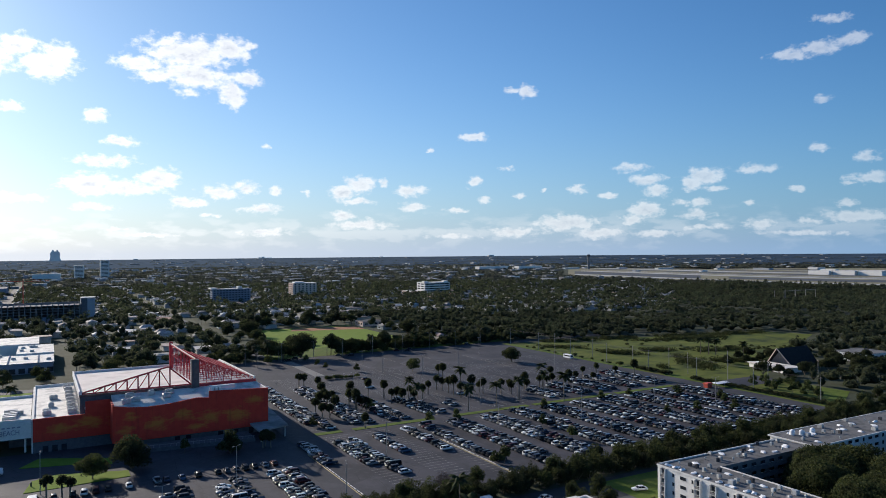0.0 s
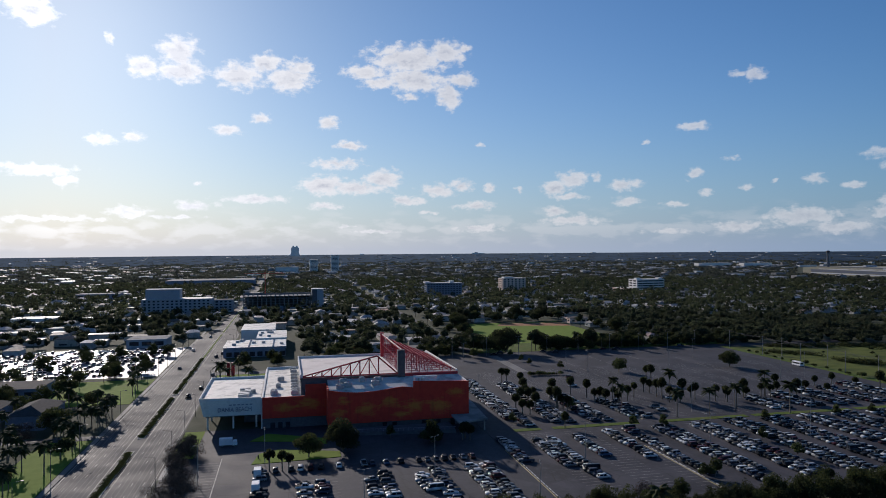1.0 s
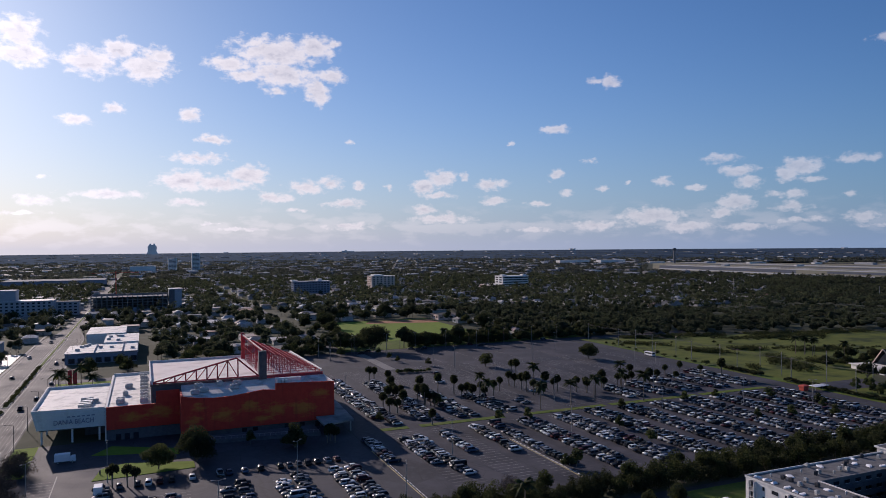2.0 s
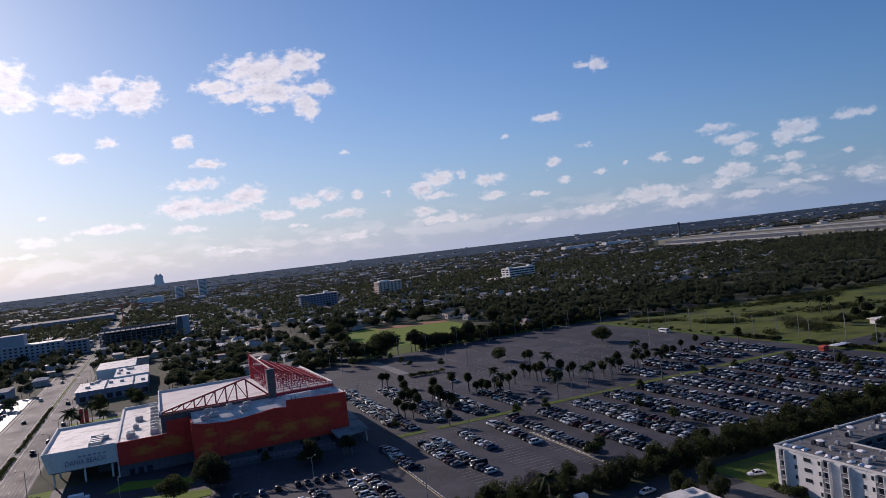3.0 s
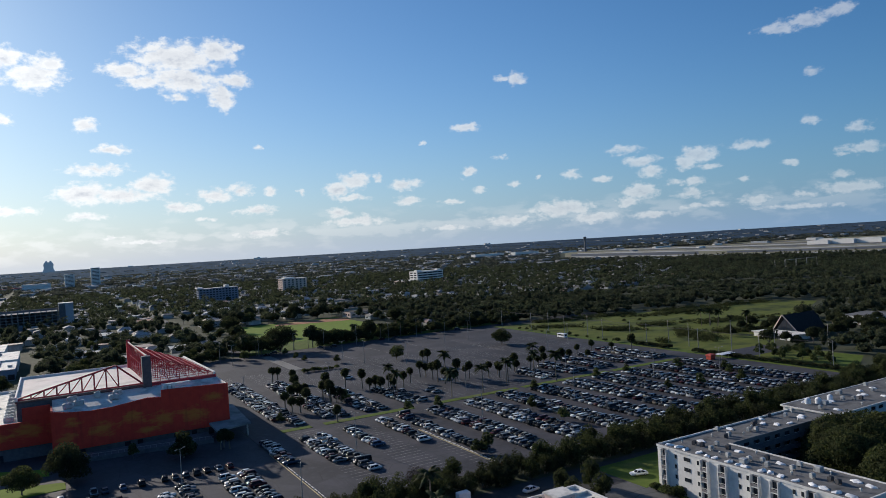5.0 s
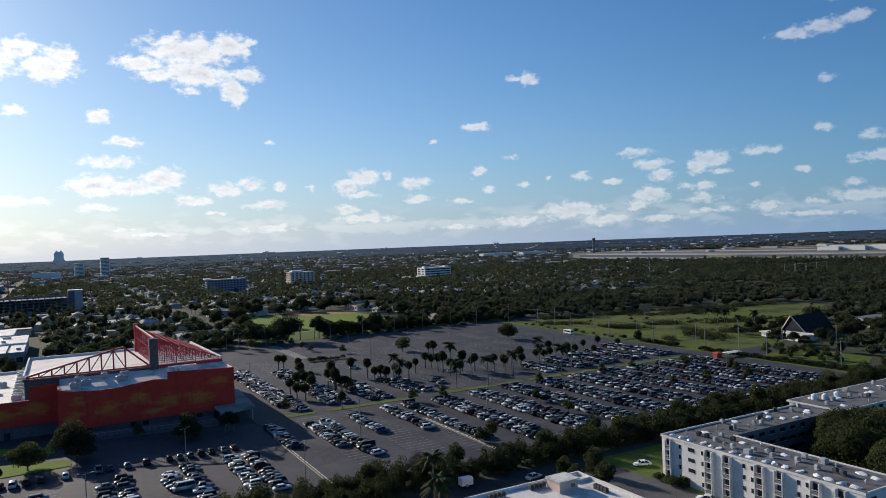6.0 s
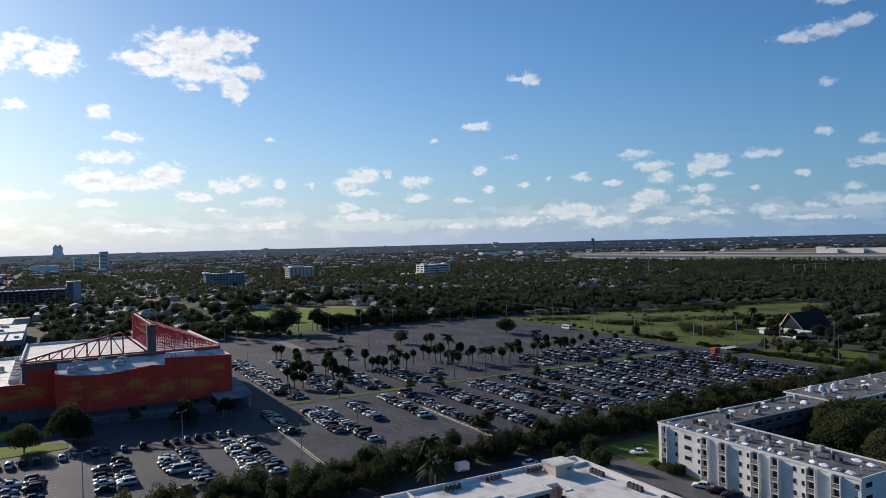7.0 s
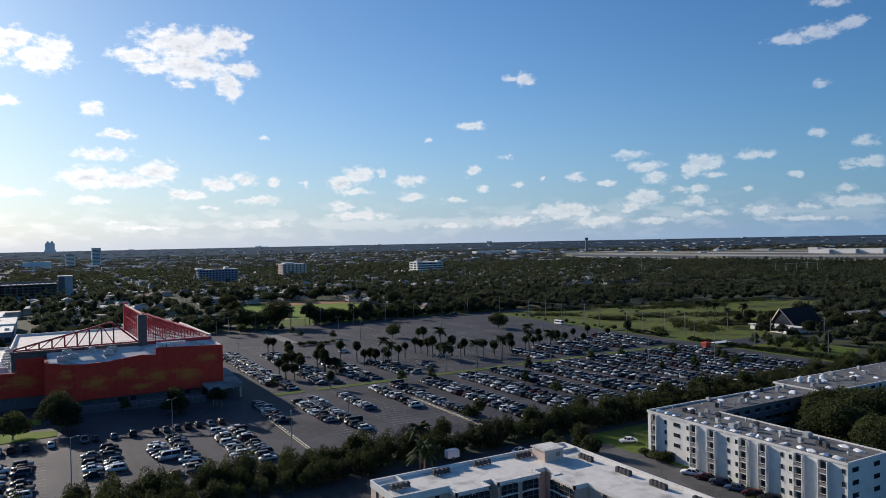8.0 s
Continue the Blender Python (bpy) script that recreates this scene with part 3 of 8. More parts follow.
def mesh_np(name, verts, faces, mat):
    """A mesh of equal-sided faces from arrays."""
    me = bpy.data.meshes.new(name)
    n, k = faces.shape
    me.vertices.add(len(verts))
    me.vertices.foreach_set("co", np.ascontiguousarray(verts, dtype=np.float32).ravel())
    me.loops.add(n * k)
    me.loops.foreach_set("vertex_index", np.ascontiguousarray(faces, dtype=np.int32).ravel())
    me.polygons.add(n)
    me.polygons.foreach_set("loop_start", np.arange(0, n * k, k, dtype=np.int32))
    me.update(calc_edges=True)
    me.materials.append(M[mat])
    return me


RNG = np.random.default_rng(7)
rnd = random.Random(11)

# ---- ground ----
HUB = (20.0, 20.0)


def land_z(x, y):
    """The land lies level and swells gently into the wooded distance."""
    r = math.hypot(x - HUB[0], y - HUB[1])
    return 0.0 if r < 2900 else 34.0 * ((r - 2900) / 2000) ** 1.15


def build_ground():
    g = Geo()
    rings = [0, 60, 150, 300, 500, 800, 1200, 1700, 2300, 2900, 3100, 3400, 3700, 4000, 4300, 4600, 4900]
    n = 96
    g.v.append((HUB[0], HUB[1], 0))
    for r in rings[1:]:
        for i in range(n):
            a = 2 * math.pi * i / n
            x, y = HUB[0] + r * math.sin(a), HUB[1] + r * math.cos(a)
            g.v.append((x, y, land_z(x, y)))
    for i in range(n):
        g.f.append((0, 1 + (i + 1) % n, 1 + i))
    for k in range(len(rings) - 2):
        a, b = 1 + k * n, 1 + (k + 1) * n
        g.f += [(a + i, a + (i + 1) % n, b + (i + 1) % n, b + i) for i in range(n)]
    g.m = [0] * len(g.f)
    g.make("ground", "land", label="flat land with scrub reaching the horizon", category="ground", kind="structure")


build_ground()


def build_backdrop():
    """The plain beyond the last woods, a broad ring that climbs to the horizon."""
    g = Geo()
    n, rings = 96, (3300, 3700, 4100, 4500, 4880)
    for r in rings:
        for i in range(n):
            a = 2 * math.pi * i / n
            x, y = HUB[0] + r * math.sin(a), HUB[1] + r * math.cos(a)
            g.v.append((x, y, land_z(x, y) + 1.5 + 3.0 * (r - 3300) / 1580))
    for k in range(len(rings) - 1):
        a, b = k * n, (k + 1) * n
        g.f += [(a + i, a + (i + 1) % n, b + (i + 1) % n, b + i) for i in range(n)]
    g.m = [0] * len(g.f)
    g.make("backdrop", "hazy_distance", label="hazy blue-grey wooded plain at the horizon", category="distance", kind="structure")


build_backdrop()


def sheet(name, outline, z, mat, label, category="ground", depth=0.3):
    g = Geo().prism(outline, z - depth, z)
    return g.make(name, mat, label=label, category=category, kind="structure")


def rect(x0, y0, x1, y1):
    return [(x0, y0), (x1, y0), (x1, y1), (x0, y1)]


sheet("road_1", [(-64, -150), (-34, -150), (-34, 640), (-42, 700), (-42, 1900), (-57, 1900), (-57, 700), (-64, 640)], 0.03, "road", "wide pale asphalt highway with lane lines", "road")
sheet("road_2", rect(300, 196, 309, 462), 0.03, "asphalt_old", "narrow asphalt side road along the lot", "road")
sheet("road_3", rect(78, 462, 420, 474), 0.04, "asphalt_old", "asphalt cross street behind the lot", "road")
sheet("road_4", rect(127, 474, 133, 1500), 0.045, "asphalt_old", "straight residential street between trees", "road")
sheet("road_5", rect(-34, 432, 125, 442), 0.045, "asphalt_old", "asphalt lane behind the casino", "road")
sheet("parking_lot", rect(81.5, 188, 299, 461), 0.06, "asphalt", "large worn asphalt parking lot with painted stalls", "parking lot")
sheet("forecourt", rect(-33.5, 188, 81.3, 300), 0.05, "asphalt_old", "faded asphalt forecourt of the red building", "parking lot")
sheet("service_yard", rect(78.6, 300.2, 92, 461), 0.075, "asphalt_old", "asphalt drive beside the red building", "parking lot")
sheet("back_lane", rect(60, 157, 300, 173), 0.04, "asphalt_dark", "dark asphalt lane behind a tall hedge", "road")
sheet("apartment_drive", rect(124, 90, 150.8, 157), 0.045, "drive_grey", "patched asphalt drive in front of the apartments", "road")
sheet("lawn", rect(149.6, 150.5, 195, 170), 0.08, "grass", "bright green lawn beside the apartments", "lawn")
sheet("lawn", rect(150.9, 96, 152.5, 150.4), 0.07, "grass", "narrow grass strip along the apartment wall", "lawn")
for x0, x1 in ((93, 104), (109, 146), (158, 196), (199, 247), (250, 290)):
    sheet("green_strip", rect(x0, 269.6, x1, 273.4), 0.16, "grass", "long narrow grass strip dividing the parking lot", "lawn")
sheet("lawn", rect(-33.4, 262, -26, 300), 0.09, "grass_lush", "grass corner beside the porte-cochere", "lawn")
sheet("lawn", [(-6, 250), (24, 252), (24, 259), (3, 266), (-4, 262)], 0.2, "grass_lush", "grass island with shrubs before the red wall", "lawn")
sheet("lawn", [(-8, 280), (8, 276), (20, 270), (20, 278), (-2, 290)], 0.2, "grass_lush", "grass island by the entrance drive", "lawn")
sheet("field", [(316, 200), (352, 236), (352, 262), (420, 300), (560, 372), (545, 410), (372, 447), (314, 458)], 0.05, "grass_rough", "open meadow of rough yellow-green grass", "field")
sheet("lawn", [(316.2, 196), (352, 214), (352, 236), (316.2, 200.2)], 0.055, "grass", "shaded grass beside the side road", "lawn")
sheet("verge", rect(309.3, 196, 316, 462), 0.08, "grass", "grass verge with utility poles", "lawn")
sheet("lawn", rect(134, 476, 330, 518), 0.055, "grass", "dull grass under the trees before the sports field", "lawn")
sheet("ball_field", [(150, 518.2), (262, 518.2), (262, 662), (168, 662)], 0.06, "grass_lush", "bright green sports field", "field")
sheet("infield", [(158, 524), (172, 520), (184, 534), (170, 548)], 0.10, "clay", "small orange clay patch on grass", "field")
sheet("infield", [(196, 640), (262, 622), (262, 652), (206, 660)], 0.10, "clay", "orange clay infield at the far end", "field")
sheet("lawn", rect(-84, 190, -66.5, 296), 0.07, "grass_lush", "roadside lawn under palms", "lawn")
sheet("lawn", rect(-112, 362, -66.5, 428), 0.07, "grass_lush", "roadside lawn before a car lot", "lawn")
sheet("car_lot", rect(-190, 438, -67, 562), 0.05, "lot_pale", "pale glaring car lot with trees", "parking lot")
sheet("guest_parking", rect(-118, 200, -85, 268), 0.06, "asphalt_old", "small asphalt guest parking beside the highway", "parking lot")
sheet("side_street", rect(-140, 296.5, -64.3, 303), 0.05, "road", "short side street off the highway", "road")
sheet("pavement", rect(-66.0, 190, -64.2, 1200), 0.14, "drive_pale", "concrete pavement along the highway", "pavement")
sheet("pavement", rect(-33.9, 240, -31.9, 262), 0.14, "concrete", "concrete pavement along the highway", "pavement")
sheet("ramp", rect(136.5, 398, 142.5, 461), 0.13, "drive_pale", "pale concrete drive into the lot", "road")
sheet("church_yard", rect(318, 250, 352, 268), 0.09, "asphalt_old", "small grey asphalt yard by the chapel", "parking lot")
# airfield, laid out in broad curved strips beyond the wood


def edge_r(az):
    """How far off the airfield begins in a direction."""
    return 1620 + 1.1 * (az - 62) ** 2 if az < 62 else 1620


def strip_of(name, k0, k1, az0, az1, z, mat, label):
    n = 12
    azs = [az0 + (az1 - az0) * i / n for i in range(n + 1)]
    inner = [(HUB[0] + edge_r(a) * k0 * math.sin(radians(a)), HUB[1] + edge_r(a) * k0 * math.cos(radians(a))) for a in azs]
    outer = [(HUB[0] + min(2880, edge_r(a) * k1) * math.sin(radians(a)), HUB[1] + min(2880, edge_r(a) * k1) * math.cos(radians(a))) for a in azs]
    sheet(name, outer + inner[::-1], z, mat, label, "runway" if mat != "dry_field" else "field")


strip_of("airfield", 0.94, 2.1, 39, 75, 0.2, "dry_field", "flat dry airfield grass")
strip_of("runway", 0.97, 1.0, 39.5, 74, 0.45, "runway", "long pale concrete perimeter road")
strip_of("taxiway", 1.02, 1.13, 39.5, 49, 0.45, "taxiway", "broad blue-grey asphalt taxiway")
strip_of("runway", 1.15, 1.18, 40, 66, 0.45, "runway", "narrow pale concrete runway")
strip_of("taxiway", 1.05, 1.12, 51, 66, 0.45, "taxiway", "grey asphalt apron")
strip_of("taxiway", 1.28, 1.32, 40, 66, 0.45, "taxiway", "grey asphalt taxiway")
strip_of("runway", 1.215, 1.225, 42, 70, 0.45, "runway", "thin pale concrete service road")
strip_of("taxiway", 1.235, 1.25, 48, 70, 0.45, "taxiway", "thin dark asphalt strip")
strip_of("taxiway", 1.44, 1.47, 44, 70, 0.45, "taxiway", "dark asphalt taxiway in the distance")
strip_of("runway", 1.36, 1.40, 41, 66, 0.45, "runway", "pale concrete apron")
strip_of("runway", 1.55, 1.62, 44, 70, 0.45, "runway", "pale far concrete apron")

# ---- kerbs, lines ----
kerb = Geo()
for x, y0, y1 in ((81.4, 192, 246), (132.0, 192, 240), (150.5, 276, 300)):
    kerb.soft_box(x - 0.14, y0, 0.05, x + 0.14, y1, 0.2, 0.04)
kerb.make("kerb", "paint_yellow", label="low yellow-painted concrete kerbs in the lot", category="kerb", kind="structure")
bars = Geo()
for x in (81.4, 132.0):
    y = 192.0
    while y < (246 if x < 100 else 238):
        bars.soft_box(x + 0.6, y, 0.05, x + 0.85, y + 1.9, 0.2, 0.03)
        y += 2.65
bars.make("wheel_stop", "paint_white", label="row of pale concrete wheel stops", category="wheel stop", kind="stuff")
kerb2 = Geo()
for x0, y0, x1, y1 in ((200, 300, 200.3, 455), (226, 320, 226.3, 455), (252, 330, 252.3, 455), (176, 330, 176.3, 455)):
    y = y0
    while y < y1:
        kerb2.soft_box(x0, y, 0.05, x1, y + 1.8, 0.18, 0.04)
        y += 2.7 if int(y) % 5 else 9.0
kerb2.make("kerb", "slab_grey", label="long low grey kerbs between the empty bays", category="kerb", kind="structure")

SPINES = [98.9, 116.0, 132.6, 151.5, 168.4, 185.5, 202.6, 219.7, 236.8, 253.9, 271.0, 288.1]
lines = Geo()
for s in SPINES:
    for y0, y1 in ((191, 266), (278, 400)):
        y = y0
        while y < y1:
            lines.box(s - 5.2, y, 0.06, s + 5.2, y + 0.11, 0.068)
            y += 2.65
for s in (16.0, 33.2, 50.0, 67.4):
    y = 194.0
    while y < 231:
        lines.box(s - 5.2, y, 0.05, s + 5.2, y + 0.11, 0.06)
        y += 2.65
y = 194.0
while y < 256:
    lines.box(-23.5, y, 0.05, -16.5, y + 0.14, 0.06)
    y += 2.75
lines.box(-16.4, 194, 0.05, -16.1, 260, 0.06)
lines.make("stall_lines", "paint_line", label="faded white painted stall lines", category="road marking", kind="stuff")
lanes = Geo()
for x in (-60.4, -56.9, -53.4, -44.4, -40.9, -37.4):
    y = -100.0
    while y < 635:
        lanes.box(x - 0.09, y, 0.03, x + 0.09, y + 3.2, 0.038)
        y += 12.0
for x in (-63.4, -51.3, -46.6, -34.8):
    lanes.box(x - 0.08, -100, 0.03, x + 0.08, 640, 0.038)
lanes.make("lane_lines", "paint_line", label="white dashed lane lines on the highway", category="road marking", kind="stuff")
tyre = Geo()
for x in (-61.9, -58.6, -55.1, -52.2, -45.6, -42.6, -39.1, -36.2):
    for d in (-0.75, 0.75):
        tyre.box(x + d - 0.14, -140, 0.031, x + d + 0.14, 640, 0.034)
tyre.make("tyre_tracks", "road_track", label="paler polished wheel tracks on the highway", category="road wear", kind="stuff")
median = Geo()
for y0, y1 in ((-100, 276), (294, 372), (378, 640), (652, 1200)):
    median.soft_box(-50.2, y0, 0.02, -47.6, y1, 0.2, 0.06)
median.make("median", "concrete", label="raised concrete median of the highway", category="median", kind="structure")
strip = Geo()
for y0, y1 in ((-99, 275), (295, 371), (379, 639), (653, 1199)):
    strip.box(-49.8, y0, 0.2, -48.0, y1, 0.24)
strip.make("median_bed", "grass", label="planted grass bed on the median", category="lawn", kind="structure")
# ---- the red casino hall ----
def build_casino():
    root = thing("casino_hall", (25, 300, 0), "large red mural-painted hall with white roofs and red rooftop trusses", "building")
    # front wall with a wavy top, rounded where it swells forward
    top = [(21.3, 16.6), (27, 15.6), (33, 15.1), (40, 15.3), (46, 16.0), (51, 16.6), (55.4, 16.1)]
    g = Geo()

    def bow(x):
        return 286.0 + 0.6 * math.sin((x - 21) / 57.0 * math.pi)

    xs = [x for x, _ in top] + [55.5, 62, 70, 78.3]
    zs = [z for _, z in top] + [18.6, 18.4, 18.1, 17.8]
    n = len(xs)
    for x, z in zip(xs, zs):
        g.v += [(x, bow(x), 3.0), (x, bow(x), z), (x, bow(x) + 0.6, z), (x, bow(x) + 0.6, 3.0)]
    for k in range(n - 1):
        a, b = 4 * k, 4 * k + 4
        g.f += [(a, b, b + 1, a + 1), (a + 1, b + 1, b + 2, a + 2), (a + 2, b + 2, b + 3, a + 3), (a + 3, b + 3, b, a)]
    g.f += [(0, 1, 2, 3), (4 * n - 1, 4 * n - 2, 4 * n - 3, 4 * n - 4)]
    g.make("front_wall", "red_wall", root, "dark red mural wall with washed-out yellow flowers")
    Geo().box(21.3, 286.7, 3.0, 22.0, 298, 16.6).make("return_wall", "red_wall", root)
    Geo().box(77.7, 286.7, 3.0, 78.3, 370, 17.6).make("side_wall", "stucco_white", root, "pale side wall of the hall")
    Geo().box(-4, 298, 4.2, 13, 298.6, 12.6).make("low_front_wall", "red_wall", root)
    Geo().box(13, 297.8, 4.2, 21.3, 298.5, 17.2).make("mid_front_wall", "red_wall", root)
    # set-back lower walls: shade under the red front put into dark grey
    Geo().box(-4, 298.8, 0, 77.6, 299.2, 4.2).make("ground_floor_wall", "base_dark", root, "ground-floor wall in dark grey for its shade")
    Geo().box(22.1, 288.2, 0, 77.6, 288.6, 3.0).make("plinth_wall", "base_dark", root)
    doors = Geo().box(-0.9, -0.06, 0, 0.9, 0.06, 2.3).mesh("glass_door", ["glass"])
    for x in (0, 3, 6, 26, 30, 44, 48, 60, 66, 72):
        shared("glass_door", doors, root, (x, 288.1 if x > 22 else 298.7, 0.02))
    # roofs
    g = Geo()
    g.solid([(22.0, 287.0, 14.2), (77.6, 287.0, 14.2), (77.6, 301.3, 17.4), (22.0, 301.3, 17.4), (22.0, 287.0, 14.9), (77.6, 287.0, 14.9), (77.6, 301.3, 18.1), (22.0, 301.3, 18.1)],
            [(0, 3, 2, 1), (4, 5, 6, 7), (0, 1, 5, 4), (1, 2, 6, 5), (2, 3, 7, 6), (3, 0, 4, 7)])
    g.make("front_roof", "roof_white", root, "white membrane roof with dirt streaks")
    Geo().box(-4, 298.7, 11.6, 13, 372, 12.0).make("low_roof", "roof_white", root, "white membrane roof crowded with air units")
    Geo().box(13, 298.7, 14.0, 21.9, 302, 14.4).make("step_roof", "roof_white", root)
    Geo().box(-4, 371.4, 0, 78, 372.2, 13).make("rear_wall", "stucco_white", root)
    Geo().box(-4.5, 299, 0, -4, 372, 12.4).make("west_wall", "stucco_white", root)
    g = Geo()
    for x0, y0, x1, y1 in ((-4, 371, 12, 371.4), (-4, 299, -3.6, 371)):
        g.box(x0, y0, 12, x1, y1, 12.6)
    g.make("low_parapet", "stucco_white", root)
    hall = Geo()
    hall.solid([(11.4, 302, 12), (77, 302, 12), (77, 371, 12), (11.4, 371, 12), (11.4, 302, 18.9), (77, 302, 18.9), (77, 371, 17.0), (11.4, 371, 17.0)],
               [(0, 1, 5, 4), (1, 2, 6, 5), (2, 3, 7, 6), (3, 0, 4, 7), (4, 5, 6, 7)], 0)
    hall.m[-1] = 1
    # hall walls in dark grey: the shadowed band is put into their colour
    hall.make("upper_hall", ["base_dark", "roof_pink"], root, "raised hall with a dusty pinkish-white roof")
    Geo().box(11.0, 301.4, 18.3, 51.4, 302.0, 19.08).make("front_fascia", "steel_dark", root, "dark steel fascia beam")
    Geo().box(54.4, 301.4, 17.6, 77.4, 302.0, 19.2).make("front_fascia", "red_steel", root, "red steel fascia beam")
    g = Geo()
    g.solid([(11.0, 302, 18), (11.5, 302, 18), (11.5, 371.4, 16), (11.0, 371.4, 16), (11.0, 302, 20.4), (11.5, 302, 20.4), (11.5, 371.4, 18.2), (11.0, 371.4, 18.2)],
            [(0, 3, 2, 1), (4, 5, 6, 7), (0, 1, 5, 4), (1, 2, 6, 5), (2, 3, 7, 6), (3, 0, 4, 7)])
    g.make("west_parapet", "stucco_white", root)
    g = Geo()
    g.solid([(76.6, 302, 18.6), (77.3, 302, 18.6), (77.3, 371.4, 16.4), (76.6, 371.4, 16.4), (76.6, 302, 20.2), (77.3, 302, 20.2), (77.3, 371.4, 18.6), (76.6, 371.4, 18.6)],
            [(0, 3, 2, 1), (4, 5, 6, 7), (0, 1, 5, 4), (1, 2, 6, 5), (2, 3, 7, 6), (3, 0, 4, 7)])
    g.make("east_parapet", "stucco_white", root, "white parapet edge")
    Geo().box(11.0, 371.0, 16.4, 77.3, 371.5, 18.0).make("rear_parapet", "stucco_white", root)
    # front truss: rises from the left to its peak, then drops to the pylon
    g = Geo()
    apex, a, b = (42.6, 300.4, 27.3), (12.0, 300.4, 20.0), (51.2, 300.4, 19.6)
    g.beam(a, apex, 0.42).beam(apex, b, 0.42).beam((12, 300.4, 19.6), (51.4, 300.4, 19.6), 0.36)
    posts = []
    for k in range(1, 9):
        x = 12.0 + k * 3.9
        z = 20.0 + (min(x, 42.6) - 12) / 30.6 * 7.3 if x <= 42.6 else 27.3 - (x - 42.6) / 8.6 * 7.7
        posts.append((x, z))
        g.beam((x, 300.4, 19.6), (x, 300.4, z), 0.26)
    for (x0, z0), (x1, z1) in zip(posts, posts[1:]):
        g.beam((x0, 300.4, 19.6), (x1, 300.4, z1), 0.24) if x1 < 43 else g.beam((x0, 300.4, z0), (x1, 300.4, 19.6), 0.24)
    g.make("front_truss", "red_steel", root, "dark red triangular roof truss")
    # pylon and fin
    Geo().box(51.4, 300.6, 14.4, 54.4, 303.2, 29.2).make("pylon", "steel_dark", root, "square dark steel pylon")
    g = Geo()
    for k in range(17):
        y = 303.0 + k * 3.75
        z = 29.2 - (y - 303) / 60 * 0.8
        base = 19.2 - (y - 302) / 69 * 2.2
        g.beam((52.9, y, base), (52.9, y, z), 0.15)
        if k < 16 and k % 2 == 0:
            g.beam((52.9, y, base), (52.9, y + 3.75, z), 0.1)
    g.beam((52.9, 301.5, 29.2), (52.9, 364, 28.4), 0.28)
    g.beam((52.9, 301.5, 24.6), (52.9, 364, 23.6), 0.13)
    g.make("fin_frame", "red_steel", root, "bright red steel fin frame of posts and braces")
    g = Geo().beam((52.9, 301.2, 29.6), (52.9, 364.4, 28.8), 0.22)
    g.make("ridge_cap", "roof_pink", root, "pale cap along the fin's ridge")
    mast = Geo().box(52.2, 364.2, 16.8, 53.8, 365.6, 29.6)
    mast.make("rear_mast", "red_steel", root)
    # sloping trusses from the ridge down to the east parapet
    rib = Geo()
    rib.beam((0, 0, 0), (22.6, 0, -9.2), 0.2).beam((0, 0, -4.0), (22.6, 0, -9.6), 0.13).beam((0, 0, -9.8), (22.6, 0, -9.8), 0.12)
    for k in range(1, 7):
        x = k * 3.4
        rib.beam((x, 0, -9.8), (x, 0, -9.2 * x / 22.6), 0.13)
        rib.beam((x, 0, -9.2 * x / 22.6), (x + 3.0, 0, -9.8), 0.11)
    rib_mesh = rib.mesh("sloping_truss", ["red_steel"])
    for k in range(10):
        shared("sloping_truss", rib_mesh, root, (54.2, 303 + k * 6.7, 28.9 - k * 0.2))
    for k in range(1, 6):
        x, z = 54.2 + k * 3.9, 28.9 - 9.2 * k * 3.9 / 22.6
        Geo().beam((x, 302, z + 0.2), (x, 364, z - 1.6), 0.15).make("purlin", "red_steel", root)
    # roof plant of the low roof and front roof
    unit = Geo().soft_box(-1.5, -1.0, 0.25, 1.5, 1.0, 1.75, 0.12)
    unit.box(-1.3, -0.8, 0, -1.1, 0.8, 0.25).box(1.1, -0.8, 0, 1.3, 0.8, 0.25).cyl(-0.6, 0, 1.75, 1.95, 0.55, 0.5, 10).cyl(0.65, 0, 1.75, 1.95, 0.55, 0.5, 10)
    unit_mesh = unit.mesh("roof_unit", ["metal_unit"])
    for x, y, turn in ((8.8, 305, 0), (8.8, 309.5, 0), (8.8, 316, 0), (8.8, 322, 0), (8.8, 330, 0), (8.8, 338, 0), (8.8, 346, 0), (8.8, 356, 0), (0.5, 306, 0), (0.5, 309.5, 0), (2, 322, 90), (3, 338, 0), (8.6, 362, 0),
                       (26.5, 292, 0), (30, 293.5, 0), (28.2, 297.5, 0), (41, 294, 0), (42.5, 297.5, 0), (36, 298.5, 90)):
        ob = shared("roof_unit", unit_mesh, None, (x, y, 12.0 if x < 20 else 14.8 + (y - 287) * 0.224), turn, "grey metal air-handling unit on the white roof")
        tagged(ob, category="air unit", group="roof units of the red hall")
    g = Geo()
    for x in (57.2, 58.6, 60.0):
        g.box(x - 0.5, 288, 14.4, x + 0.5, 291, 19.4)
    g.box(56.4, 287, 14.4, 57.0, 292, 19.9).box(57.0, 290, 18.6, 66, 292.2, 19.8)
    g.make("rooftop_screen", "stucco_white", root, "white louvred screen behind the parapet")
    g = Geo()
    g.prism([(70.5, 270.5), (83, 274.5), (85, 311), (78.4, 311), (78.4, 284), (70.5, 284)], 4.2, 4.9)
    g.make("canopy", "roof_worn", root, "flat grey canopy round the corner")
    col = Geo().cyl(0, 0, 0, 4.2, 0.28, n=10).mesh("canopy_column", ["concrete"])
    for x, y in ((71.8, 272), (82, 275.6), (83.2, 292), (83.8, 308)):
        shared("canopy_column", col, root, (x, y, 0.05))
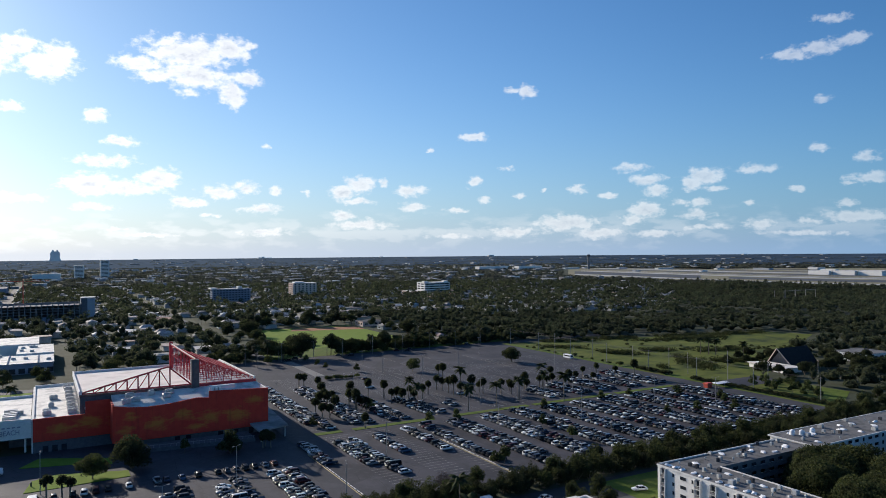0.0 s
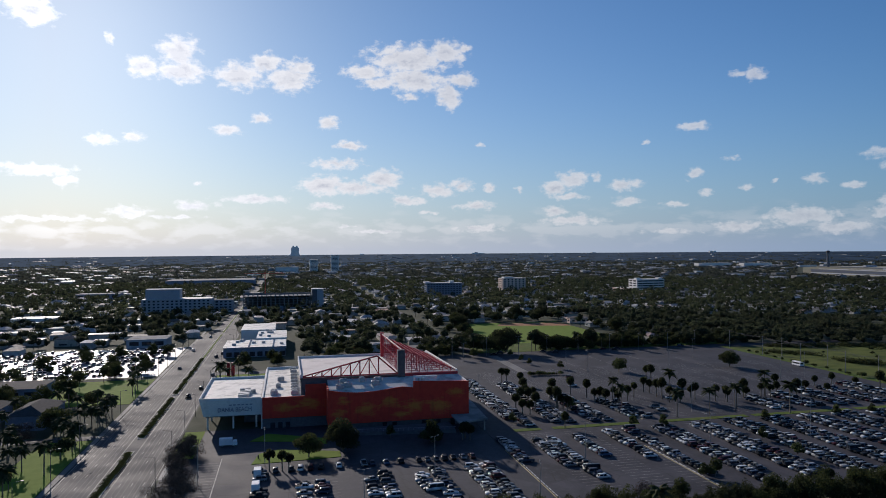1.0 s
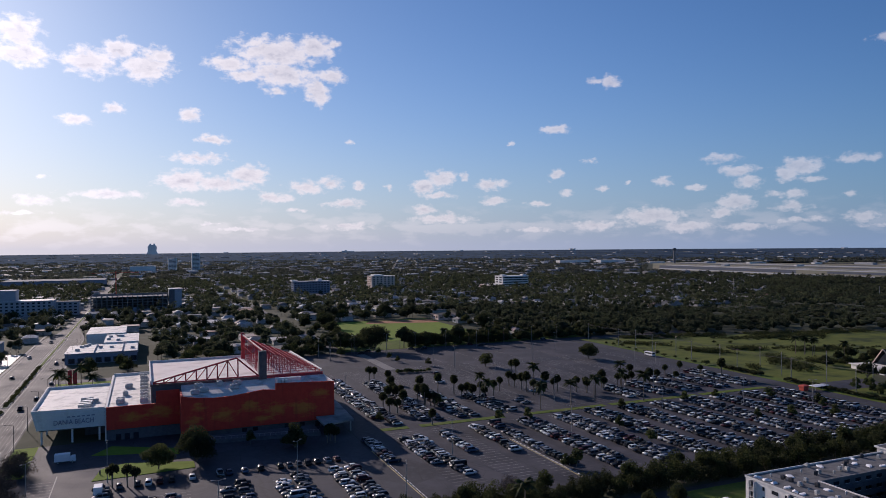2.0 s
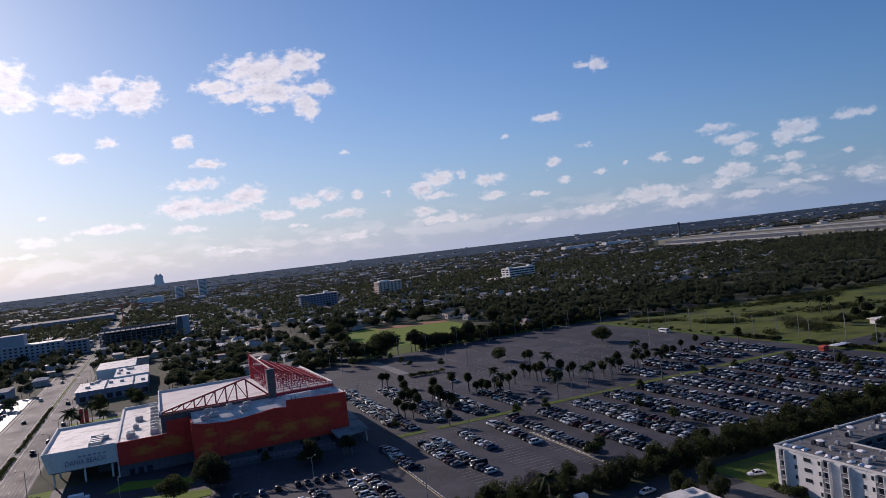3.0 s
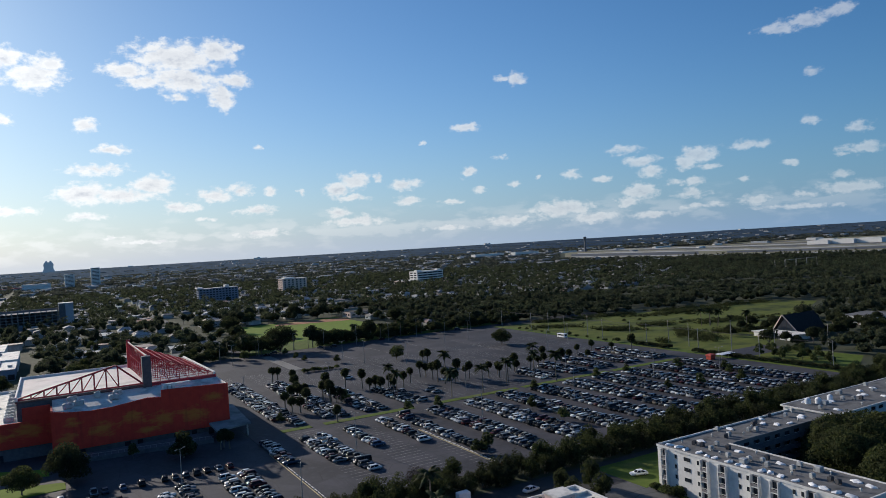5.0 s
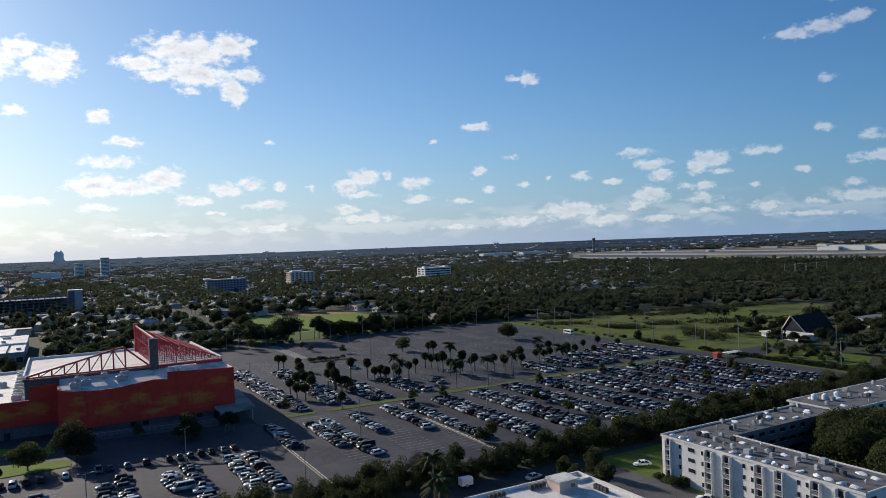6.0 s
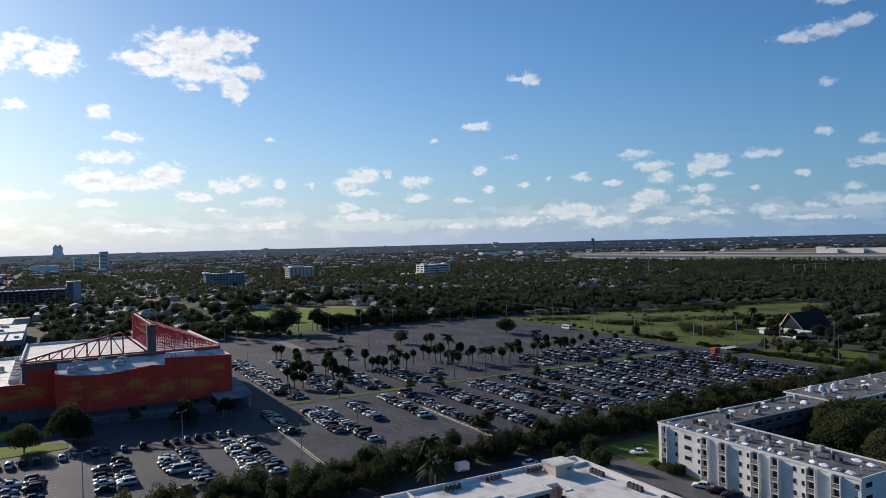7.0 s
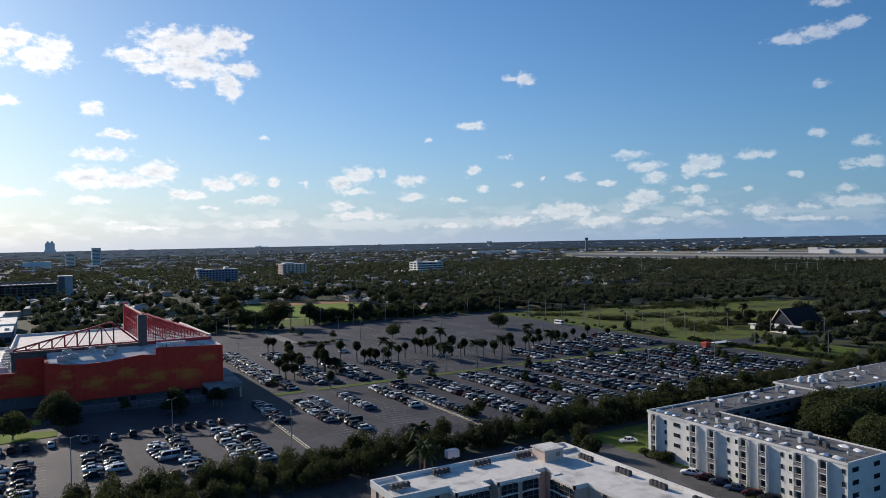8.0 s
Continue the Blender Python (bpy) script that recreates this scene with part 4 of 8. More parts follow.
    # terrace concrete darkened: the hall's shadow is part of its colour
    Geo().prism([(24, 280), (70, 274), (70, 286), (24, 286)], 0.05, 1.4).make("terrace", "base_dark", root, "raised concrete terrace along the wall")
    g = Geo()
    for k in range(24):
        x = 24.5 + k * 1.95
        y = 280.2 - (x - 24) * 0.1304
        g.beam((x, y, 1.4), (x, y, 2.4), 0.05)
    g.beam((24.2, 280.2, 2.4), (70, 274.2, 2.4), 0.06)
    g.make("terrace_rail", "steel_grey", root)
    return root


build_casino()


def build_sign_wing():
    root = thing("entrance_wing", (-16, 320, 0), "white box-fronted entrance wing raised over a porte-cochere", "building")
    g = Geo()
    # leaning front panel, its side edge splayed out to the road
    g.solid([(-26.8, 300.4, 5.7), (-4.6, 300.4, 5.5), (-4.6, 299.6, 12.6), (-28.4, 299.4, 13.1), (-26.8, 301.0, 5.7), (-4.6, 301.0, 5.5), (-4.6, 300.2, 12.6), (-28.4, 300.0, 13.1)],
            [(0, 1, 2, 3), (5, 4, 7, 6), (3, 2, 6, 7), (0, 4, 5, 1), (1, 5, 6, 2), (4, 0, 3, 7)])
    g.make("front_panel", "stucco_white", root, "white leaning sign panel")
    g = Geo()
    g.solid([(-26.8, 301.0, 5.7), (-26.4, 301, 5.7), (-26.4, 348, 5.7), (-26.8, 348, 5.7), (-28.4, 300.0, 13.1), (-27.9, 300, 13.1), (-27.9, 349, 13.1), (-28.4, 349, 13.1)],
            [(0, 3, 2, 1), (4, 5, 6, 7), (0, 1, 5, 4), (1, 2, 6, 5), (2, 3, 7, 6), (3, 0, 4, 7)])
    g.make("side_panel", "stucco_white", root)
    Geo().box(-27.8, 300.3, 11.6, -4.7, 348.4, 12.0).make("roof", "roof_white", root, "flat white roof with faint stains")
    Geo().box(-28, 348.5, 5, -4.6, 349, 12.9).make("rear_panel", "stucco_white", root)
    # soffit and lobby wall carry the drive-through's shade as dark grey
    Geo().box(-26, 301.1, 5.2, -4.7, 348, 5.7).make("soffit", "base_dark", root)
    col = Geo().cyl(0, 0, 0, 5.2, 0.35, n=10).mesh("column", ["stucco_white"])
    for x, y in ((-25.4, 302.5), (-15.5, 302.5), (-6.5, 302.5), (-25.4, 318), (-25.4, 334), (-25.4, 346)):
        shared("column", col, root, (x, y, 0.05))
    Geo().box(-12, 312, 0, -4.7, 348, 5.2).make("lobby_wall", "base_dark", root)
    # lettered sign, with a small line above it as plain bars
    words = bpy.data.curves.new("sign_words", "FONT")
    words.body, words.size, words.extrude = "DANIA BEACH", 2.0, 0.06
    draft = bpy.data.objects.new("sign_words", words)
    letters = bpy.data.meshes.new_from_object(draft)
    bpy.data.objects.remove(draft)
    letters.materials.clear()
    letters.materials.append(M["lettering"])
    sign = new("sign_lettering", letters)
    sign.parent = root
    wide, high = (max(v.co[k] for v in letters.vertices) - min(v.co[k] for v in letters.vertices) for k in (0, 1))
    sign.matrix_basis = pose(-21.4 + 16, 299.98 - 320, 7.3, 97) @ Matrix.Diagonal((13.0 / wide, 1.8 / high, 1, 1))
    tagged(sign, "blue-grey raised sign lettering")
    for k in range(6):
        Geo().box(-16.9 + k * 1.6, 299.66, 9.8, -15.9 + k * 1.6, 299.82, 10.2).make("sign_bar", "lettering", root)
    for k, (x, y) in enumerate(((-11.5, 304), (-11.5, 307.2), (-11.2, 310.4), (-9.4, 313.6), (-11.4, 316.8))):
        u = Geo().soft_box(x - 2.2, y - 0.8, 12.2, x + 2.2, y + 0.8, 13.4, 0.12)
        u.box(x - 2, y - 0.6, 12.0, x - 1.8, y + 0.6, 12.2).box(x + 1.8, y - 0.6, 12, x + 2, y + 0.6, 12.2)
        u.make("roof_unit", "metal_unit", None, "long grey air-handling unit on a white roof", "air unit", "roof units of the entrance wing")


build_sign_wing()


# ---- white four-storey apartments ----
WINDOW = Geo().box(-0.45, -0.07, -0.6, 0.45, 0.03, 0.6, 0).box(-0.52, -0.1, -0.68, 0.52, 0.0, -0.6, 1).mesh("window", ["glass", "stucco_white"])
SMALL_WINDOW = Geo().box(-0.3, -0.06, -0.48, 0.3, 0.03, 0.48, 0).box(-0.36, -0.1, -0.56, 0.36, 0.0, -0.48, 1).mesh("window", ["glass", "stucco_white"])
WIDE_WINDOW = Geo().box(-0.95, -0.07, -0.45, 0.95, 0.03, 0.45, 0).box(-1.0, -0.1, -0.55, 1.0, 0.0, -0.45, 1).mesh("window", ["glass", "stucco_white"])


def build_apartments():
    root = thing("apartment_block", (159, 124, 0), "white four-storey apartment block with white fins and a cluttered flat roof", "building")
    x0, x1, y0, y1, top = 152.3, 166.0, 98.1, 148.9, 10.3
    xw = x0 + 0.3  # plane of the long wall
    Geo().box(xw, y0, 0, x1, y1, top).make("wall", "stucco_white", root, "white stucco wall")
    Geo().box(xw - 0.02, y0 - 0.05, top, x1 + 0.1, y1 + 0.05, top + 0.25, 0, 1).make("roof", ["slab_grey", "roof_gravel"], root, "grey gravel roof")
    g = Geo()
    g.box(xw - 0.16, y0 - 0.2, 10.35, xw + 0.14, y1 + 0.2, 10.95).box(xw + 0.14, y0 - 0.2, 10.35, x1 + 0.2, y0 + 0.1, 10.94).box(xw + 0.14, y1 - 0.1, 10.35, 206, y1 + 0.2, 10.94).box(x1 - 0.1, y0 + 0.1, 10.35, x1 + 0.2, 138.4, 10.8)
    g.make("parapet", "stucco_white", root, "white roof parapet")
    Geo().box(xw - 0.2, y0 - 0.24, 10.95, xw + 0.16, y1 + 0.24, 11.02).make("coping", "slab_grey", root, "dark metal coping")
    # facade towards the drive, in bays: projecting balcony stacks, then wall that lies in their shadow, then windows
    storeys = [0.55, 3.0, 5.45, 7.9]
    depth = 0.85
    slider = Geo().box(-0.05, -0.6, 0.2, 0.05, 0.6, 2.15).mesh("balcony_door", ["glass"])
    fin = Geo().box(-depth, -0.1, 0, 0.0, 0.1, 10.2).mesh("fin", ["stucco_white"])
    balconies = ((147.1, 145.7), (135.0, 133.3), (130.0, 128.2), (121.6, 119.8), (116.8, 115.1), (108.7, 107.0), (103.5, 101.8))
    for ya, yb in balconies:
        c, half = (ya + yb) / 2, (ya - yb) / 2
        for yy in (ya + 0.08, yb - 0.08):
            shared("fin", fin, root, (xw, yy, 0), 0, "white stucco fin")
        # flat dark panel on the wall stands in for the bay's shade
        Geo().box(xw - 0.03, yb, 0.1, xw + 0.02, ya, 10.2).make("recess", "slab_grey", root, "flat dark panel for the shade in a balcony bay")
        for z in storeys:
            Geo().box(xw - depth + 0.05, yb, z - 0.25, xw, ya, z - 0.07).make("balcony_slab", "stucco_white", root)
            rail = thing("balcony_rail", (xw - depth + 0.08, c, z - 0.07), "", "")
            rail.location -= parent_origin(root)
            rail.parent = root
            Geo().box(-0.03, -half + 0.03, 0.05, 0.03, half - 0.03, 0.62).make("infill_panel", "slab_grey", rail, "grey railing panel", at=(0, 0, 0))
            Geo().box(-0.04, -half + 0.03, 0.85, 0.04, half - 0.03, 0.95).make("top_bar", "stucco_white", rail, at=(0, 0, 0))
            shared("balcony_door", slider, root, (xw - 0.08, c, z - 0.2))
    small = (144.0 - 0.9, 136.3, 124.9, 122.8, 111.8, 109.9, 98.9)
    for yy in small:
        for z in storeys:
            shared("window", SMALL_WINDOW, root, (xw - 0.02, yy, z + 1.15), -90)
    for z in storeys[1:]:
        shared("window", WIDE_WINDOW, root, (xw - 0.02, 139.6, z + 1.15), -90)
    for xx in (155, 162):
        for z in storeys:
            shared("window", WIDE_WINDOW, root, (xx, y0 - 0.02, z + 1.35))
    Geo().box(xw - 0.05, 140.2, 0, xw + 0.1, 141.6, 2.2).make("entry_door", "slab_grey", root)
    # rear wing and its roof
    wing = thing("apartment_wing", (182, 144, 0), "rear wing of the apartments with grey gravel roof", "building")
    # courtyard shade is put into this wall as grey, not stucco white
    Geo().box(166.0, 138.6, 0, 206, 149.0, 10.3).make("wall", "slab_grey", wing, "wall coloured grey for courtyard shade, with galleries")
    for z in (2.7, 5.2, 7.7):
        Geo().box(166.4, 137.4, z - 0.15, 205.8, 138.58, z).make("gallery_floor", "slab_grey", wing)
        Geo().box(166.4, 137.35, z, 205.8, 137.45, z + 1.0).make("gallery_rail", "base_dark", wing, "dark gallery railing")
    for z in (0.4, 2.9, 5.4, 7.9):
        for k in range(7):
            shared("window", WIDE_WINDOW, wing, (168.6 + k * 4.0, 138.57, z + 1.2))
    Geo().box(166.2, 138.4, 10.3, 206, 149.3, 10.56, 0, 1).make("roof", ["slab_grey", "roof_gravel"], wing, "grey gravel roof")
    Geo().box(166.3, 138.2, 10.3, 206, 138.38, 10.68).make("parapet", "slab_grey", wing)
    far = thing("apartment_block", (236, 146, 0), "second white apartment block behind courtyard trees", "building")
    Geo().box(209, 138, 0, 294, 154, 10.2).make("wall", "stucco_white", far, "white wall in shade")
    Geo().box(208.6, 137.6, 10.2, 294.4, 154.4, 10.5, 0, 1).make("roof", ["slab_grey", "roof_gravel"], far, "grey flat roof with many units")
    g = Geo().box(208.5, 137.4, 10.2, 294.5, 137.7, 10.62).box(208.5, 154.3, 10.2, 294.5, 154.6, 10.62).box(208.4, 137.7, 10.2, 208.7, 154.3, 10.62)
    g.make("parapet", "stucco_white", far)
    for z in storeys:
        for k in range(22):
            shared("window", WIDE_WINDOW if k % 3 else WINDOW, far, (212 + k * 3.7, 137.98, z + 1.35))
    # clutter on the roofs: low white mats, vents, condensers
    def sheet_pile(seed):
        """A crumpled white sheet over something low, with an uneven outline and peaks."""
        q, g = random.Random(seed), Geo()
        n = 9
        ring = [(math.cos(2 * math.pi * k / n) * q.uniform(0.95, 1.5), math.sin(2 * math.pi * k / n) * q.uniform(0.55, 0.9)) for k in range(n)]
        verts = [(x, y, 0) for x, y in ring] + [(x * 0.85, y * 0.85, q.uniform(0.1, 0.4)) for x, y in ring] + [(q.uniform(-0.5, 0.5), q.uniform(-0.2, 0.2), q.uniform(0.3, 0.6))]
        faces = [(k, (k + 1) % n, n + (k + 1) % n, n + k) for k in range(n)] + [(n + k, n + (k + 1) % n, 2 * n) for k in range(n)]
        return g.solid(verts, faces).mesh("roof_unit", ["tarp_white"])

    condenser = Geo().soft_box(-0.5, -0.42, 0.3, 0.5, 0.42, 1.05, 0.08).cyl(0, 0, 1.05, 1.14, 0.34, n=10)
    for x in (-0.4, 0.4):
        condenser.box(x - 0.05, -0.4, 0, x + 0.05, 0.4, 0.3)
    vent = Geo().cyl(0, 0, 0, 0.55, 0.16, n=8).cyl(0, 0, 0.55, 0.8, 0.3, 0.12, n=8)
    mats = [sheet_pile(1), condenser.mesh("roof_unit", ["unit_dark"]), Geo().soft_box(-0.75, -0.75, 0, 0.75, 0.75, 1.1, 0.1).mesh("roof_unit", ["metal_unit"]), sheet_pile(2), sheet_pile(3), vent.mesh("roof_unit", ["metal_unit"]), condenser.mesh("roof_unit", ["metal_unit"])]
    mats_labels = ["crumpled white-wrapped unit on the gravel roof", "dark condenser on the gravel roof", "grey metal roof unit", "crumpled white-wrapped unit on the gravel roof", "crumpled white-wrapped unit on the gravel roof", "small round metal roof vent", "grey condenser on the gravel roof"]
    r = random.Random(5)

    def put(kind_no, x, y, z, turn=0.0):
        ob = new("roof_unit", mats[kind_no])
        ob.matrix_basis = pose(x, y, z, 0, 0, turn)
        tagged(ob, mats_labels[kind_no], "roof unit", "roof units of the apartments")

    for k in range(17):
        put(r.choice((0, 3, 4)), 154.6 + r.uniform(-0.3, 0.7), 147.0 - k * 2.85 + r.uniform(-0.8, 0.8), 10.55, r.uniform(0, 180))
    for k in range(15):
        put(r.choice((1, 1, 6, 5)), 158.8 + r.uniform(-1.4, 1.4), 146.0 - k * 3.1 + r.uniform(-1.3, 1.3), 10.55, r.uniform(-12, 12))
    for k in range(12):
        put(r.choice((0, 3, 4, 1, 6, 5)), 162.8 + r.uniform(-1.2, 1.2), 143 - k * 3.7 + r.uniform(-1, 1), 10.55, 90 + r.uniform(-8, 8))
    put(2, 163.5, 113.5, 10.55)
    put(2, 156.6, 126.8, 10.55)
    for k in range(21):
        put(r.choice((0, 3, 1, 6, 5)), 168 + k * 1.75, 144 + r.uniform(-4, 4), 10.56, r.uniform(0, 90))
    tank = Geo().cyl(0, 0, 0, 1.3, 0.85, 0.85, 14).cyl(0, 0, 1.3, 1.75, 0.85, 0.3, 14).mesh("roof_tank", ["tarp_white"])
    for x, y in ((215.2, 150.3), (217.6, 148.6), (223, 148.4)):
        ob = new("roof_tank", tank)
        ob.location = (x, y, 10.5)
        tagged(ob, "round white tank on the flat roof", "tank", "roof tanks")
    for k in range(40):
        put(r.choice((0, 3, 4, 1, 6, 5, 2)), 212 + k * 2.0, 146 + r.uniform(-6.5, 6.5), 10.5, r.choice((0, 90)) + r.uniform(-6, 6))


build_apartments()


# ---- beige building with white roofs close to the camera ----
def build_near_block():
    root = thing("apartment_house", (112, 136, 0), "beige stucco apartment house with bright white flat roofs", "building")
    h = 8.3
    outline = [(75, 143), (75, 132.5), (86, 132.5), (86, 129.6), (93, 129.6), (93, 132.5), (95.4, 132.5), (95.4, 130.2), (105.2, 130.2), (105.2, 132.6), (108.4, 132.6), (108.4, 128.0), (106.2, 128.0), (106.2, 121.2), (109.4, 121.2), (109.4, 92), (121.2, 92), (121.2, 143)]
    Geo().prism(outline, 0, h).make("wall", "stucco_beige", root, "beige stucco wall")
    Geo().prism(outline, h, h + 0.12).make("roof", "roof_white", root, "white membrane roof with grey puddle stains")
    rim = Geo()
    n = len(outline)
    for k in range(n):
        (xa, ya), (xb, yb) = outline[k], outline[(k + 1) % n]
        high = 0.75 if k in (n - 1, 0, n - 2, 1) else 0.28
        if abs(xa - xb) > abs(ya - yb):
            rim.box(min(xa, xb) - 0.2, ya - 0.2, h - 0.5, max(xa, xb) + 0.2, ya + 0.2, h + high)
        else:
            rim.box(xa - 0.2, min(ya, yb) - 0.2, h - 0.5, xa + 0.2, max(ya, yb) + 0.2, h + high + 0.004)
    rim.make("parapet", "stucco_white", root, "white parapet coping")
    Geo().soft_box(110.3, 135.4, h, 115.0, 139.6, h + 2.3, 0.08).make("stair_tower", "stucco_beige", root, "beige stair tower on the roof")
    Geo().box(110.0, 135.1, h + 2.3, 115.3, 139.9, h + 2.55).make("tower_coping", "roof_white", root)
    Geo().box(113.2, 135.36, h + 0.9, 114.2, 135.42, h + 1.7).make("tower_vent", "slab_grey", root)
    # end bay and raised corner parapets
    g = Geo().box(75, 139.2, h + 0.1, 80, 139.5, h + 0.75).box(80, 139.2, h + 0.1, 80.3, 143, h + 0.75)
    g.make("raised_parapet", "roof_white", root)
    g = Geo().box(117, 138.6, h + 0.1, 121, 138.9, h + 0.7).box(116.8, 138.6, h + 0.1, 117, 143, h + 0.7)
    g.make("raised_parapet", "roof_white", root)
    balcony = Geo()
    arch = [(math.cos(math.pi * k / 8) * 1.9, 1.5 + 0.55 * math.sin(math.pi * k / 8)) for k in range(9)]
    balcony.solid([(x, -0.08, z) for x, z in arch] + [(-1.9, -0.08, -0.1), (1.9, -0.08, -0.1)], [tuple(range(11))])
    pane = balcony.mesh("balcony_glazing", ["glass"])
    bar = Geo().box(-0.04, -0.16, -0.1, 0.04, -0.08, 1.95).mesh("mullion", ["slab_grey"])
    rail = Geo().box(-1.9, -0.17, 0.77, 1.9, -0.08, 0.83).mesh("rail", ["slab_grey"])
    sill = Geo().box(-2.1, -0.3, -0.28, 2.1, -0.02, -0.1).mesh("sill", ["stucco_white"])
    hood = Geo()
    ring = [(math.cos(math.pi * k / 10) * 2.0, 1.5 + 0.6 * math.sin(math.pi * k / 10)) for k in range(11)]
    for (xa, za), (xb, zb) in zip(ring, ring[1:]):
        hood.beam((xa, -0.1, za), (xb, -0.1, zb), 0.12)
    hood_mesh = hood.mesh("arch_moulding", ["stucco_beige"])

    def loggia(x, y, z, turn):
        """An arched glazed loggia with its mullions, rail, sill and moulding."""
        ob = shared("balcony_glazing", pane, root, (x, y, z), turn)
        for name, me, at in (("mullion", bar, -0.65), ("mullion", bar, 0.65), ("rail", rail, 0), ("sill", sill, 0), ("arch_moulding", hood_mesh, 0)):
            bit = new(name, me)
            bit.parent = ob
            bit.location = (at, 0, 0)

    for z in (1.2, 3.9, 6.0):
        for x in (87.9, 91.1, 97.9, 102.7):
            if z < 6.5:
                loggia(x, 129.5 if x < 95 else 130.1, z, 0)
        for y in (123.0, 126.3):
            loggia(106.1, y, z, -90)
    for z in (1.6, 4.3, 7.0):
        for x in (77.5, 80.5, 83.5, 94.2):
            shared("window", WINDOW, root, (x, 132.42, z))
        for y in (134, 137, 140):
            shared("window", WINDOW, root, (74.95, y, z), -90)
        for y in (96, 100, 104, 108, 112, 116.5):
            shared("window", WINDOW, root, (109.33, y, z), -90)
    ac = Geo().soft_box(-0.4, -0.4, 0.18, 0.4, 0.4, 1.0, 0.06).cyl(0, 0, 1.0, 1.08, 0.33, n=12).box(-0.4, -0.4, 0, -0.3, 0.4, 0.18).box(0.3, -0.4, 0, 0.4, 0.4, 0.18)
    ac_mesh = ac.mesh("air_conditioner", ["unit_dark"])
    spots = [(77.0 + k * 1.0, 137.4) for k in range(4)] + [(87.5 + k * 0.95, 140.6) for k in range(4)] + [(97 + k * 1.0, 140.8) for k in range(4)] + [(107 + k * 1.0, 140.6) for k in range(4)]
    spots += [(118.3, 133.6 - k * 1.0) for k in range(4)] + [(118.6, 123.0 - k * 1.0) for k in range(4)] + [(118.6, 114.0 - k) for k in range(4)] + [(118.6, 104.0 - k) for k in range(3)]
    for x, y in spots:
        ob = new("air_conditioner", ac_mesh)
        ob.location = (x, y, h + 0.12)
        tagged(ob, "dark air-conditioner condenser on a white roof", "air conditioner", "condensers on the white roof")


build_near_block()


# ---- chapel with a steep roof ----
def build_chapel():
    root = thing("chapel", (400, 278.6, 0), "A-frame chapel with a steep dark shingle roof", "building")
    ym, half, h, xf, xb = 278.6, 9.4, 11.7, 387.2, 412.5
    for sgn in (-1, 1):
        g = Geo()
        a = [(xf - 2.4, ym, h), (xb + 1.5, ym, h), (xb, ym + sgn * half, 0.5), (xf, ym + sgn * half, 0.5)]
        b = [(x, y, z - 0.4) for x, y, z in a]
        g.solid(a + b, [(0, 1, 2, 3), (7, 6, 5, 4), (0, 4, 5, 1), (1, 5, 6, 2), (2, 6, 7, 3), (3, 7, 4, 0)])
        g.make("roof_slope", "roof_dark", root, "steep dark shingle slope")
        Geo().beam((xf - 2.5, ym, h + 0.1), (xf - 0.1, ym + sgn * half, 0.5), 0.3).make("barge_board", "stucco_beige", root, "pale barge board")
    for x, name in ((xf + 1.2, "front_gable"), (xb - 1.2, "rear_gable")):
        Geo().prism([(x, ym - half + 0.8), (x + 0.3, ym - half + 0.8), (x + 0.3, ym + half - 0.8), (x, ym + half - 0.8)], 0, 0.6).make("gable_sill", "concrete", root)
        g = Geo()
        tri = [(ym - half + 0.9, 0.6), (ym + half - 0.9, 0.6), (ym, h - 1.0)]
        g.solid([(x, y, z) for y, z in tri] + [(x + 0.25, y, z) for y, z in tri], [(0, 2, 1), (3, 4, 5), (0, 1, 4, 3), (1, 2, 5, 4), (2, 0, 3, 5)])
        g.make(name, "slab_grey", root, "tall grey-brown gable wall")
    for k in (-3, -1.5, 0, 1.5, 3):
        Geo().box(xf + 1.1, ym + k - 0.15, 0.6, xf + 1.2, ym + k + 0.15, 8.8 - abs(k) * 1.2).make("mullion", "wood_pole", root)
    hall = thing("church_annexe", (376, 276, 0), "low white flat-roofed annexe beside the chapel", "building")
    Geo().prism([(371, 264.5), (384.5, 262), (386, 288), (376, 291)], 0, 2.6).make("wall", "stucco_white", hall)
    Geo().prism([(370, 263.7), (385.2, 261), (386.6, 288.6), (375.2, 292)], 2.6, 3.0).make("roof", "roof_white", hall, "flat white roof")
    for k in range(5):
        Geo().box(371.2 + k * 0.9, 268 + k * 4.2, 0.7, 371.32 + k * 0.9, 270 + k * 4.2, 2.0).make("window", "glass", hall)


build_chapel()


# ---- middle-distance buildings ----
PANE = {}


def window_rows(root, x0, x1, y, z0, storey, floors, step, w=0.62, h=0.55, axis="x", pane="glass"):
    """Rows of dark window panes set 4 cm proud of a wall."""
    key = (round(step * w, 2), round(storey * h, 2), axis, pane)
    if key not in PANE:
        a, b = step * w / 2, storey * h / 2
        PANE[key] = (Geo().box(-a, -0.08, -b, a, 0.04, b) if axis == "x" else Geo().box(-0.08, -a, -b, 0.04, a, b)).mesh("window", [pane])
    for f in range(floors):
        n = max(1, int((x1 - x0) / step))
        for k in range(n):
            c = x0 + (x1 - x0) * (k + 0.5) / n
            at = (c, y, z0 + storey * (f + 0.55)) if axis == "x" else (y, c, z0 + storey * (f + 0.55))
            shared("window", PANE[key], root, at)


